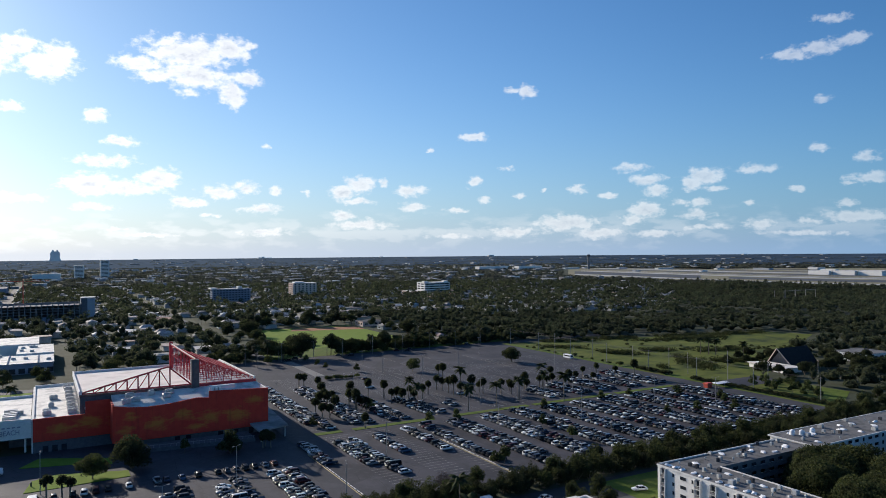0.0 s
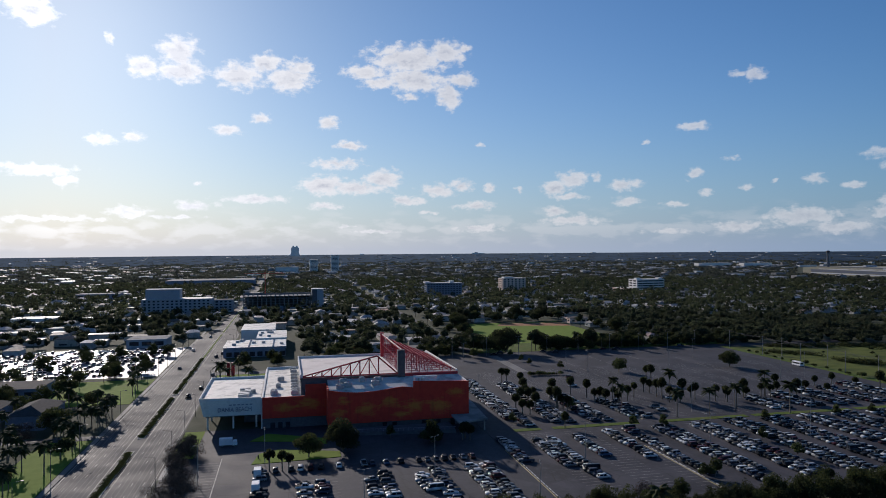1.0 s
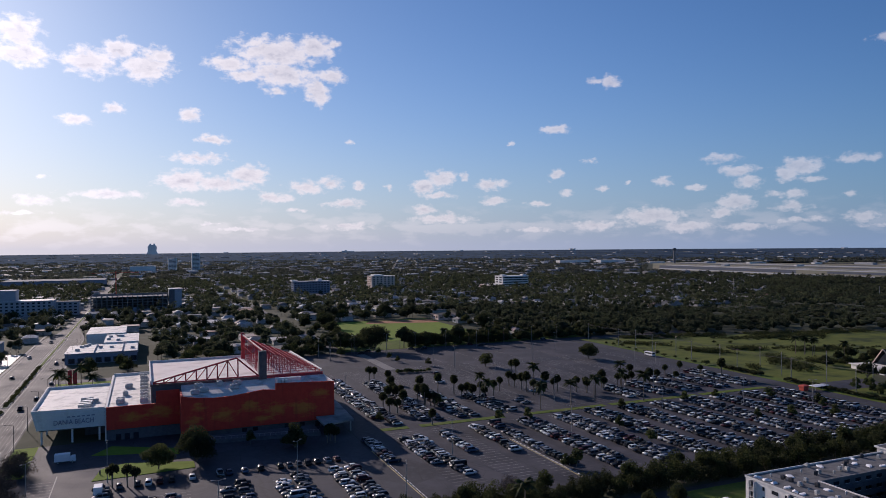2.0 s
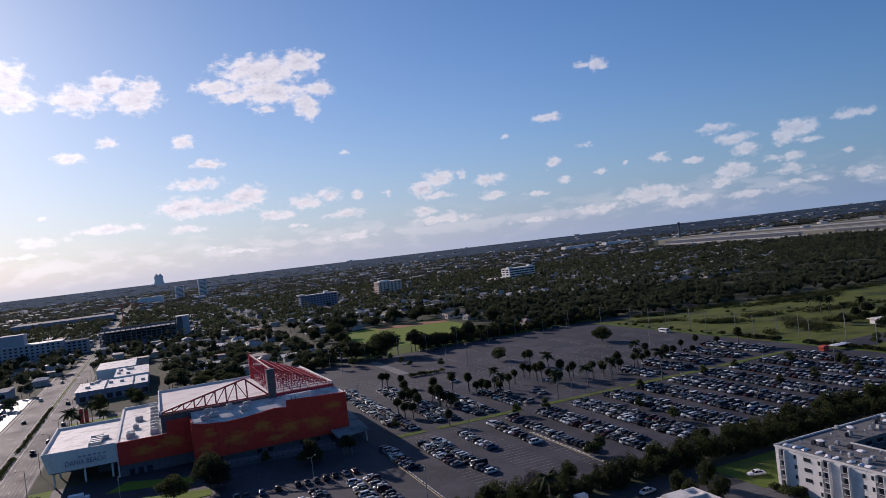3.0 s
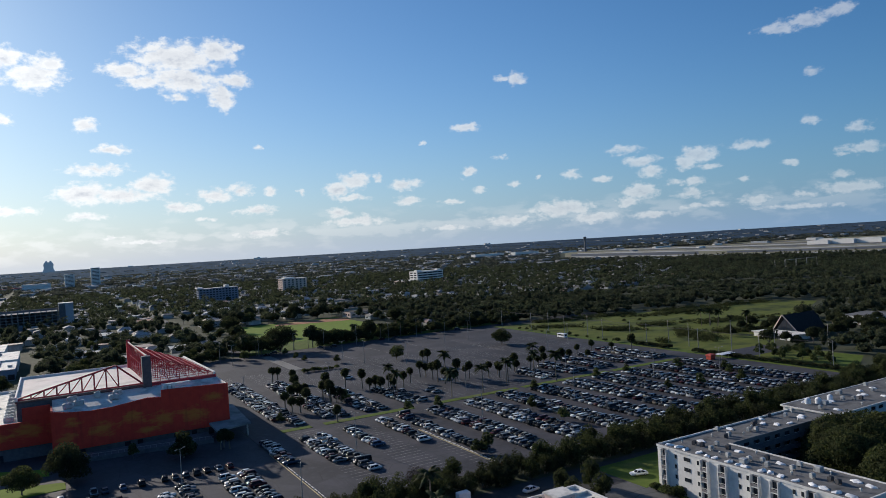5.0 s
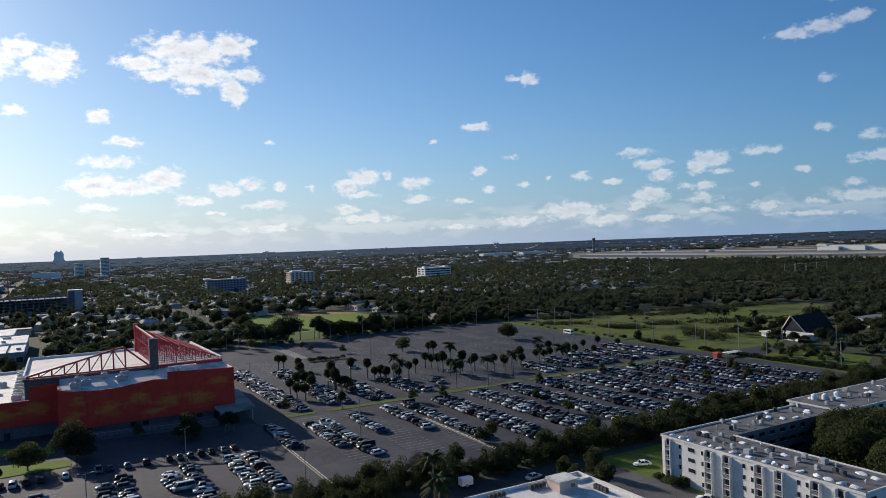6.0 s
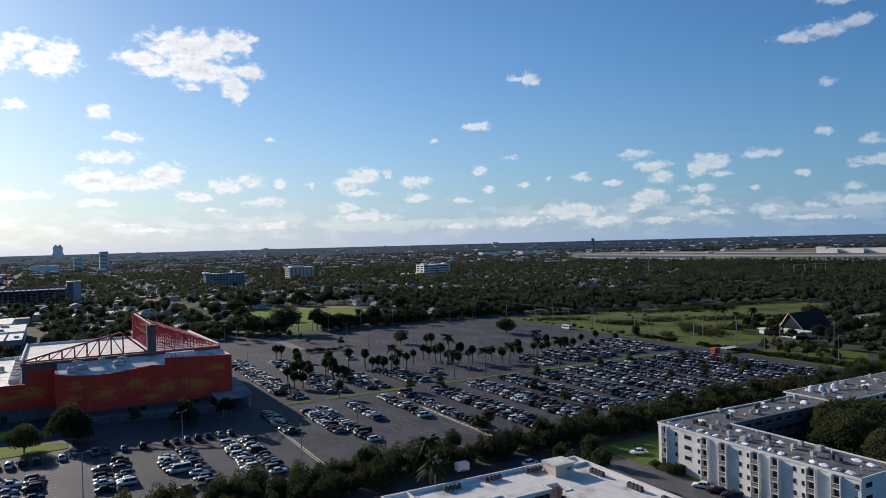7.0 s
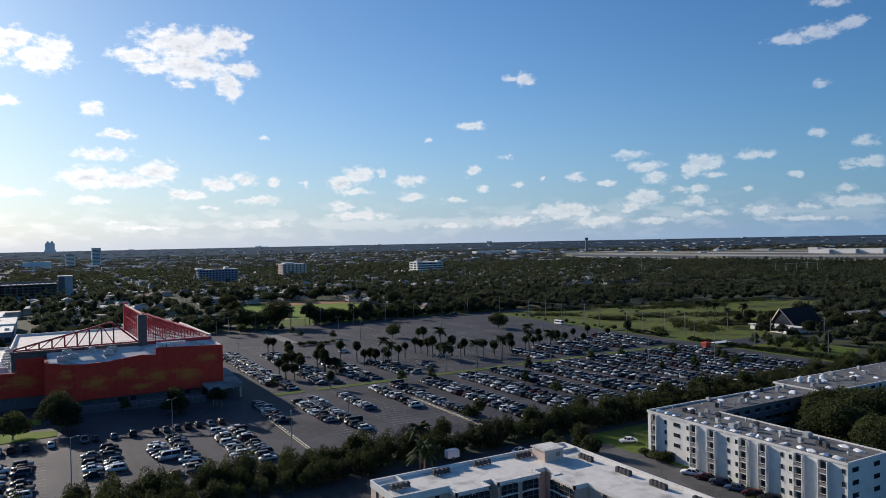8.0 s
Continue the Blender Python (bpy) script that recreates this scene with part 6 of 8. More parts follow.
def shrub_kind(name, label, h, w, count, size, mat, category="shrub", group="", seed=1, lobes=4):
    rng = np.random.default_rng(seed)
    r = random.Random(seed)
    root = thing(name, (0, 0, -500), label, category, group)
    t = Geo()
    cent, rad = [], []
    for k in range(lobes):
        q = (r.uniform(-w, w) * 0.35, r.uniform(-w, w) * 0.35, h * r.uniform(0.35, 0.66))
        t.beam((q[0] * 0.3, q[1] * 0.3, -0.1), q, 0.09, 5, 0, 0.04)
        cent.append(q)
        # many lobes: slender upright plumes; few: a rounded bush
        slim = 0.55 if lobes > 6 else 1.0
        rad.append((w * r.uniform(0.32, 0.5) * slim, w * r.uniform(0.32, 0.5) * slim, h * r.uniform(0.3, 0.42) * (1.25 if lobes > 6 else 1.0)))
    if lobes > 6:
        for k in range(3):
            cent.append((r.uniform(-w, w) * 0.3, r.uniform(-w, w) * 0.3, h * 0.24))
            rad.append((w * 0.36, w * 0.36, h * 0.3))
    t.make("stem", "bark", root, at=(0, 0, 0))
    v, f = leaf_faces(np.array(cent), np.array(rad), count // len(cent), size, rng)
    crown = new("foliage", mesh_np("foliage", v, f, mat))
    crown.parent = root
    return root


def palm_kind(name, label, h, frond, n, droop, group, seed=1, skirt=False):
    """A palm: slim trunk and a head of arching fronds of many leaflets."""
    r = random.Random(seed)
    root = thing(name, (0, 0, -500), label, "palm tree", group)
    t = Geo()
    lean = r.uniform(-0.3, 0.3)
    t.beam((0, 0, -0.2), (lean * 0.5, 0, h * 0.5), 0.24, 7, 0, 0.18).beam((lean * 0.5, 0, h * 0.5), (lean, 0, h), 0.18, 7, 0, 0.15)
    t.make("trunk", "bark", root, at=(0, 0, 0))
    g = Geo()
    for k in range(n):
        a = 2 * math.pi * k / n * 2.4 + r.uniform(-0.2, 0.2)
        up = r.uniform(-0.5, 1.25)
        length = frond * r.uniform(0.8, 1.1)
        pts = []
        for s in range(5):
            q = s / 4
            out = length * q * math.cos(up * (1 - 0.35 * q))
            z = length * (q * math.sin(up) - droop * q * q)
            pts.append((lean + math.cos(a) * out, math.sin(a) * out, h + 0.1 + z))
        side = (-math.sin(a), math.cos(a))
        for s in range(4):
            w0, w1 = [frond * 0.20 * math.sin(math.pi * min(0.97, (0.12 + 0.88 * (s + e) / 4))) + 0.04 for e in (0, 1)]
            p, q = pts[s], pts[s + 1]
            dz0, dz1 = w0 * 0.5, w1 * 0.5
            g.face([p, q, (q[0] + side[0] * w1, q[1] + side[1] * w1, q[2] - dz1), (p[0] + side[0] * w0, p[1] + side[1] * w0, p[2] - dz0)])
            g.face([q, p, (p[0] - side[0] * w0, p[1] - side[1] * w0, p[2] - dz0), (q[0] - side[0] * w1, q[1] - side[1] * w1, q[2] - dz1)])
    g.make("fronds", "frond", root, at=(0, 0, 0))
    if skirt:
        s = Geo()
        for k in range(10):
            a = 2 * math.pi * k / 10
            s.face([(lean, 0, h - 0.1), (lean + math.cos(a) * 0.9, math.sin(a) * 0.9, h - 1.0), (lean + math.cos(a + 0.5) * 0.8, math.sin(a + 0.5) * 0.8, h - 1.3)])
        s.make("dead_fronds", "leaf_dry", root, "dry hanging fronds", at=(0, 0, 0))
    return root


def cabbage_palm(label, h, head, seed):
    """A palm with a dense round head of fan leaves."""
    rng = np.random.default_rng(seed)
    root = thing("palm", (0, 0, -500), label, "palm tree", "palms in the parking lot")
    Geo().beam((0, 0, -0.2), (0.1, 0, h * 0.5), 0.27, 7, 0, 0.24).beam((0.1, 0, h * 0.5), (0, 0, h), 0.24, 7, 0, 0.26).make("trunk", "bark", root, at=(0, 0, 0))
    v, f = leaf_faces(np.array([(0, 0, h + 0.25)]), np.array([(head, head, head * 1.05)]), 640, 0.24, rng, 0.0)
    spikes = rng.normal(size=(90, 3))
    spikes /= np.linalg.norm(spikes, axis=1, keepdims=True)
    side = np.cross(spikes, rng.normal(size=(90, 3)))
    side /= np.linalg.norm(side, axis=1, keepdims=True)
    c = np.array([0, 0, h + 0.25])
    fans = np.stack([c + spikes * 0.3, c + spikes * head * 0.75 - side * 0.3, c + spikes * head * 1.1, c + spikes * head * 0.75 + side * 0.3], axis=1).reshape(-1, 3)
    f2 = np.arange(len(fans)).reshape(-1, 4) + len(v)
    crown = new("fronds", mesh_np("fronds", np.vstack([v, fans]), np.vstack([f, f2]), "leaf_deep"))
    crown.parent = root
    return root


def plant(kinds, places, r, lo=0.85, hi=1.15, z=0.05):
    """Copies of the kinds at the places, turned and sized by chance; the first ones use the kinds themselves."""
    for n, (x, y) in enumerate(places):
        k = kinds[n % len(kinds)] if n < len(kinds) else r.choice(kinds)
        s = r.uniform(lo, hi)
        m = pose(x, y, z, 0, 0, r.uniform(0, 360)) @ Matrix.Diagonal((s, s, s * r.uniform(0.92, 1.1), 1))
        if k.location.z < -100:
            k.matrix_basis = m
        else:
            made = copy_thing(k, Matrix.Identity(4))
            made.matrix_basis = m


def build_plants():
    r = random.Random(33)
    sabal = [cabbage_palm("cabbage palm with a round dark head in the lot", 6.2, 2.05, 1), cabbage_palm("cabbage palm with a round dark head in the lot", 5.3, 1.9, 2), cabbage_palm("short cabbage palm with a ball of dark fronds", 4.3, 1.8, 3)]
    plant(sabal, [(145.4, 321.5), (143.5, 308.4), (147.3, 310.9), (147.6, 305.4), (160.8, 310.2), (178.2, 327.5), (180.5, 326), (179.1, 316.3), (178.7, 310.6), (188.4, 309.5), (193.3, 310.0), (193.1, 306.0), (208.4, 305.1),
                  (215.5, 299.8), (226.0, 302.9), (229.3, 300.5), (236.9, 306.2), (253.0, 306.1), (275.5, 315.0), (283.7, 308.7), (111.5, 319.6), (114.5, 317.4), (118.8, 322.8), (114.1, 271.2), (151, 300), (155, 312), (168, 318),
                  (200, 300), (204, 297), (243, 300), (248, 322), (260, 300), (268, 318), (290, 300), (140.5, 330), (118, 335), (131, 330), (112, 300), (70, 263), (72.6, 262), (71.4, 265), (0.1, 241.3), (4.2, 240.4), (6.2, 238.5), (195.2, 356.8), (195.4, 351.8), (107.9, 295.7), (104.2, 303.5), (178.2, 303), (182.1, 300.2), (217.6, 304.2), (122.7, 310.6), (124.8, 306.1), (126.4, 299.1), (126.0, 303.0), (123.4, 303.8), (118, 370.3), (120, 368), (125.2, 360.9), (105.1, 297.7), (115.7, 324.9)], r)
    royal = [palm_kind("palm", "tall royal palm with feathery arching fronds", 11.5, 3.8, 30, 0.5, "tall palms", 5), palm_kind("palm", "tall royal palm with a loose head of fronds", 10.0, 3.6, 28, 0.55, "tall palms", 6)]
    plant(royal, [(147.5, 289.0), (180.8, 274.9), (217.0, 271.3), (185.7, 315.6), (197.7, 281.9), (200.6, 284.9), (219.7, 291), (166.4, 276.3), (153.5, 310.7), (229.5, 305), (395, 338), (399, 341), (401, 336), (393, 343), (396, 333), (386, 315), (393.5, 309), (224, 475), (218, 478), (136, 470), (120, 466), (163, 478), (142, 479), (130, 476), (112, 463), (172, 476), (205, 476), (240, 476), (258, 478), (-30, 412), (-26, 398), (-20, 404), (-14, 388), (-28, 385)], r)
    coco = [palm_kind("palm", "roadside coconut palm with a ragged head", 9.0, 3.4, 26, 0.6, "palms along the highway", 8), palm_kind("palm", "roadside palm with hanging fronds", 7.5, 3.2, 26, 0.65, "palms along the highway", 9)]
    plant(coco, [(-74.9, 290.1), (-69.6, 281.3), (-69.7, 285.0), (-73.6, 282.3), (-71.4, 314.8), (-66.9, 309.1), (-67.8, 323.0), (-67.4, 331.0), (-68.6, 336.3), (-68.7, 313.1), (-73.2, 305.7), (-69.5, 382.7), (-72, 344), (-78, 330),
                 (-80, 300), (-86, 316), (-70, 398), (-74, 408), (-84, 270), (-79, 260), (-70.5, 254), (-76, 240), (-72, 224), (-92, 288), (-100, 302), (-108, 312), (-132, 312), (-140, 330), (-90, 352), (-74, 430), (-80, 445),
                 (-122, 210), (-124, 226), (-121, 244), (-124, 262), (-88, 274), (-96, 278), (-90, 256), (-84, 236), (-86, 222), (-80, 212), (-104, 330), (-118, 316), (-84, 342), (-96, 356), (-78, 352), (98.5, 168.5), (90, 150), (-84, 262)], r)
    # broad trees round the lot and the casino
    oak = [tree_kind("tree", "dense broad dark green tree", 8.6, 9.4, 4600, 0.25, "leaf", seed=11, trunk_r=0.3, lobes=8, trunk_h=0.14), tree_kind("tree", "rounded dark green street tree", 7.6, 7.4, 3600, 0.24, "leaf", seed=12, lobes=7, trunk_h=0.16), tree_kind("tree", "loose light green tree", 6.6, 6.6, 3000, 0.22, "leaf_light", seed=13, lobes=7, trunk_h=0.16)]
    plant(oak, [(13.0, 254.6), (58, 262), (126, 460), (192.8, 384.4), (263.4, 383), (177.5, 545.9), (170, 556), (-106, 430), (-90, 438), (-76, 452),
                (-118, 452), (-98, 470), (-150, 440), (-140, 480), (-84, 492), (-120, 500), (-104, 520), (-160, 520), (-74, 520), (-132, 540), (-88, 545), (-110, 352), (-146, 356), (-150, 300), (-112, 290), (-100, 276), (-122, 254), (-140, 262), (-130, 236), (-134, 214), (-146, 240), (-128, 272), (-116, 280), (-150, 276), (-84, 310), (-92, 326), (-82, 360), (-106, 368), (-124, 366),
                (-20, 455), (0, 460), (20, 452), (34, 460), (50, 455), (66, 452), (82, 470), (100, 480), (40, 500), (60, 490), (28, 520), (46, 540), (66, 560), (30, 580), (50, 610), (-4, 480), (150, 500), (186, 495), (200, 488),
                (144, 520),
                (430, 250), (450, 248)], r, 0.8, 1.25)
    big = [tree_kind("tree", "large domed dark green broadleaf tree", 15.0, 15.0, 9500, 0.34, "leaf_deep", seed=51, trunk_r=0.45, lobes=11, trunk_h=0.04), tree_kind("tree", "tall rounded dark green tree", 12.5, 10.5, 2600, 0.5, "leaf_deep", seed=52, trunk_r=0.35, lobes=7, trunk_h=0.3),
           tree_kind("tree", "loose grey-green spreading tree", 10.5, 12.0, 2400, 0.44, "leaf", seed=53, trunk_r=0.3, lobes=7, trunk_h=0.25)]
    plant(big[:1], [(25.0, 258.8)], r, 0.72, 0.72)
    plant(big[:1], [(152.3, 473.5)], r, 1.15, 1.15)
    plant(big[1:], [(176, 479), (184, 480), (192, 478.5), (200, 481), (208, 478.5), (217, 481), (140, 474), (131, 480)], r, 0.85, 1.1)
    plant(big, [(136, 488), (146, 560), (150, 590), (154, 620), (164, 672), (184, 676), (205, 674), (226, 678), (248, 674), (268, 670), (278, 600), (276, 560), (280, 530), (128, 497), (340, 486)], r, 0.75, 1.0)
    belt = [tree_kind("tree", "bushy dark tree in the belt behind the lot", 8.0, 8.4, 1900, 0.42, "leaf_deep", group="trees behind the lot", seed=55, trunk_r=0.25, lobes=8, trunk_h=0.1),
            tree_kind("tree", "low spreading olive tree in the belt behind the lot", 6.4, 8.8, 1700, 0.4, "leaf", group="trees behind the lot", seed=56, trunk_r=0.25, lobes=8, trunk_h=0.08)]
    places = [(182, 477), (189, 482)]
    x = 194.0
    while x < 338:
        places += [(x + r.uniform(-2, 2), 478.5 + r.uniform(-1.5, 3)), (x + r.uniform(0, 4), 491 + r.uniform(-5, 5))]
        if x > 215:
            places.append((x + r.uniform(0, 4), 507 + r.uniform(-6, 6)))
        x += r.uniform(6.5, 8.5)
    places += [(100, 466), (108, 474), (116, 480), (96, 486), (112, 492), (104, 504), (122, 506), (118, 522), (140, 508), (144, 496), (142, 534), (116, 540), (108, 556), (120, 572), (142, 604), (140, 640), (118, 606), (116, 636)]
    plant(belt, places, r, 0.75, 1.25)
    oak_c = [tree_kind("tree", "dark spreading tree beside the chapel", 8.5, 9.0, 1900, 0.42, "leaf_deep", seed=54, trunk_r=0.3, lobes=6)]
    plant(oak_c, [(418, 262), (426, 270), (432, 258), (420, 250), (410, 256), (402, 262), (440, 268), (436, 246), (424, 238), (412, 244), (446, 252), (452, 264), (404, 296), (414, 300), (396, 298), (428, 290), (440, 284), (384, 300), (374, 306), (390, 310), (402, 312), (420, 310), (366, 298),
                  (364, 262), (372, 252), (386, 258), (394, 252), (380, 236), (396, 236), (356, 250), (350, 262), (400, 226), (414, 226), (430, 224), (384, 222), (368, 224), (448, 234), (460, 244), (446, 300), (456, 290), (466, 300)], r, 0.6, 1.1)
    r2 = random.Random(61)
    west = []
    while len(west) < 95:
        x, y = r2.uniform(-215, -68), r2.uniform(185, 440)
        if -120 < x < -84 and 198 < y < 270 or 294 < y < 306 or -130 < x < -88 and 316 < y < 352 or -172 < x < -110 and 380 < y < 412 or -140 < x < -120 and 278 < y < 302 or x > -86 and r2.random() < 0.8:
            continue
        west.append((x, y))
    west += [(r2.uniform(-215, -192), r2.uniform(445, 560)) for _ in range(10)]
    low_west = [(r2.uniform(-185, -75), 449 + 18 * r2.randrange(6)) for _ in range(10)]
    rng = np.random.default_rng(62)
    cent, rad, stems = [], [], Geo()
    for n, (x, y) in enumerate(west + low_west):
        h = rng.uniform(6.0, 10.5) if n < len(west) else rng.uniform(3.6, 5.0)
        stems.beam((x, y, 0), (x, y, h * 0.5), 0.24, 6, 0, 0.14)
        for k in range(6):
            a, q = rng.uniform(0, 6.28), h * rng.uniform(0.1, 0.3)
            cent.append((x + q * math.cos(a), y + q * math.sin(a), h * rng.uniform(0.42, 0.8)))
            rad.append((h * rng.uniform(0.24, 0.34), h * rng.uniform(0.24, 0.34), h * rng.uniform(0.2, 0.3)))
    v, f = leaf_faces(np.array(cent), np.array(rad), 130, 0.46, rng)
    ob = new("roadside_trees", mesh_np("roadside_trees", v, f, "leaf"))
    tagged(ob, "mixed dark green trees west of the highway", "trees", kind="stuff")
    stems.make("roadside_trunks", "bark", label="trunks of the trees west of the highway", category="trees", kind="stuff")
    court = [tree_kind("tree", "broad courtyard tree with a domed olive crown", 12.6, 13.0, 11000, 0.25, "leaf", seed=17, trunk_r=0.4, lobes=10, trunk_h=0.14)]
    plant(court, [(192.5, 129.5), (199, 133.5), (200, 127), (186, 122), (186, 116), (196, 122), (208, 124), (190, 104), (204, 110), (222, 118), (236, 122), (238, 108), (216, 102), (200, 132), (212, 131), (178, 104), (198, 96), (184, 94), (208, 92), (250, 118), (228, 100), (246, 104), (176, 92), (262, 116), (260, 128)], r, 0.9, 1.15)
    small = [tree_kind("tree", "small round clipped tree on the kerb", 4.6, 3.4, 900, 0.22, "leaf", seed=19, trunk_r=0.1, lobes=4), tree_kind("tree", "small round tree in the lot", 5.0, 3.8, 900, 0.23, "leaf_light", seed=20, trunk_r=0.1, lobes=4)]
    plant(small, [(58, 264), (60.5, 265), (44, 272), (132.7, 203.4), (135.5, 201.5), (140.3, 264.5), (177.9, 236.2), (175.3, 214.3), (238, 226), (252, 222), (268, 215), (232, 262), (284, 236), (198, 262), (163.8, 401.3), (96.5, 284), (151, 458), (150.5, 434.6), (151.6, 422), (152, 262), (128, 299), (250, 262), (270, 250), (277, 228)], r, 0.85, 1.2)
    bare = [tree_kind("tree", "half-bare brownish tree by the highway", 6.4, 7.6, 4200, 0.13, "leaf_dry", seed=23, lobes=11, trunk_h=0.12)]
    plant(bare, [(-24, 222), (-29, 214), (-27, 263), (-28.1, 232), (-30, 248), (-29.7, 271.9), (-28, 240), (-31, 258), (105, 188), (-92, 300)], r, 0.8, 1.15)
    # tall hedge of bushes along the lot's edge
    hedge = [shrub_kind("bush", "tall loose bush in the hedge behind the lot", 6.6, 6.6, 3000, 0.2, "leaf", "bush", "hedge bushes", 31, 9), shrub_kind("bush", "dense dark bush in the hedge behind the lot", 5.4, 5.8, 2600, 0.2, "leaf_deep", "bush", "hedge bushes", 32, 9),
             shrub_kind("bush", "feathery pale green bush in the hedge", 6.0, 5.6, 2400, 0.18, "leaf", "bush", "hedge bushes", 33, 10)]
    spots = []
    x = 14.0
    while x < 318:
        spots.append((x, 179.5 + r.uniform(-2.5, 3.0)))
        spots.append((x + r.uniform(1, 3), 175.4 + r.uniform(-1.5, 1.5)))
        if x > 165:
            spots.append((x + r.uniform(0, 3), 184 + r.uniform(-1.5, 2.5)))
        if x < 84:
            spots += [(x + r.uniform(0, 3), 184 + r.uniform(-1.5, 1.5)), (x + r.uniform(0, 3), 171 + r.uniform(-1.5, 1.5))]
        x += r.uniform(3.6, 5.4)
    plant(hedge, [q for q in spots if q[0] < 84], r, 0.6, 0.95)
    plant(hedge, [q for q in spots if q[0] >= 84], r, 0.65, 1.1)
    tall = [tree_kind("tree", "tall loose feathery tree rising from the hedge", 7.6, 5.2, 2400, 0.24, "leaf", seed=37, trunk_h=0.06, trunk_r=0.14, lobes=9)]
    plant(tall, [(88, 181), (101, 180), (112, 182), (140, 180), (147, 178), (160, 184), (166, 180), (178, 181), (190, 178), (196, 184), (205, 180), (214, 184), (224, 178), (232, 183), (243, 178), (250, 184), (262, 180), (274, 183), (285, 178),
                 (296, 184), (305, 178), (316, 186), (322, 180), (330, 192), (336, 184), (344, 196), (350, 188), (128, 152), (134, 149), (140, 160), (131, 160)], r, 0.7, 1.05)
    low = [shrub_kind("bush", "low clipped green bush", 1.5, 2.2, 420, 0.17, "leaf", "bush", "low bushes", 41), shrub_kind("bush", "low rounded olive green bush", 1.9, 2.8, 460, 0.18, "leaf_light", "bush", "low bushes", 42)]
    beds = [(150.6, 148 - k * 1.7) for k in range(5)] + [(143.5 - k * 0.2, 112 - k * 4.5) for k in range(4)] + [(138.2 + k * 1.45, 386 - k * 0.18) for k in range(13)] + [(311 + r.uniform(0, 4), 300 + k * 9) for k in range(16)]
    beds += [(r.uniform(330, 500), r.uniform(320, 420)) for _ in range(9)] + [(-30 + r.uniform(-2, 2), 264 + k * 5) for k in range(6)] + [(345 + k * 2.0, 243 + k * 1.1) for k in range(12)]
    plant(low, beds, r, 0.8, 1.6)
    row = [shrub_kind("hedge_bush", "dark clipped hedge bush along the side road", 2.2, 3.4, 700, 0.22, "leaf_deep", "bush", "roadside hedge bushes", 61)]
    plant(row, [(312.6 + r.uniform(-0.3, 0.3), 198 + 2.3 * k) for k in range(36)] + [(312.8, 296 + 2.4 * k) for k in range(12)], r, 0.8, 1.15)
    plant(small, [(322 + r.uniform(-3, 4), 212 + 7 * k) for k in range(6)] + [(334 + r.uniform(-4, 6), 222 + 6 * k) for k in range(6)], r, 0.8, 1.4)
    median = [shrub_kind("median_hedge_bush", "low clipped bush in the highway median", 0.8, 2.3, 300, 0.15, "leaf", "bush", "median bushes", 44)]
    plant(median, [(-48.9, y) for y in range(181, 275, 2)] + [(-48.9, y) for y in range(297, 371, 2)] + [(-48.9, y) for y in range(382, 500, 3)], r, 0.9, 1.1, 0.2)


build_plants()


# ---- woods and town trees, joined ----
def scatter(n, az0, az1, d0, d1, seed):
    rng = np.random.default_rng(seed)
    a = np.radians(rng.uniform(az0, az1, n))
    d = np.sqrt(rng.uniform(d0 ** 2, d1 ** 2, n))
    return HUB[0] + d * np.sin(a), HUB[1] + d * np.cos(a), rng


PLOTS = HOUSES + TOWN


def on_airfield(x, y):
    az, far = math.degrees(math.atan2(x - HUB[0], y - HUB[1])), math.hypot(x - HUB[0], y - HUB[1])
    return az > 38.5 and 0.9 * edge_r(az) < far < min(2890, 2.1 * edge_r(az))


def near_house(x, y, reach):
    return any(abs(x - q[0]) < reach and -reach * 2.4 < y - q[1] < reach for q in PLOTS)


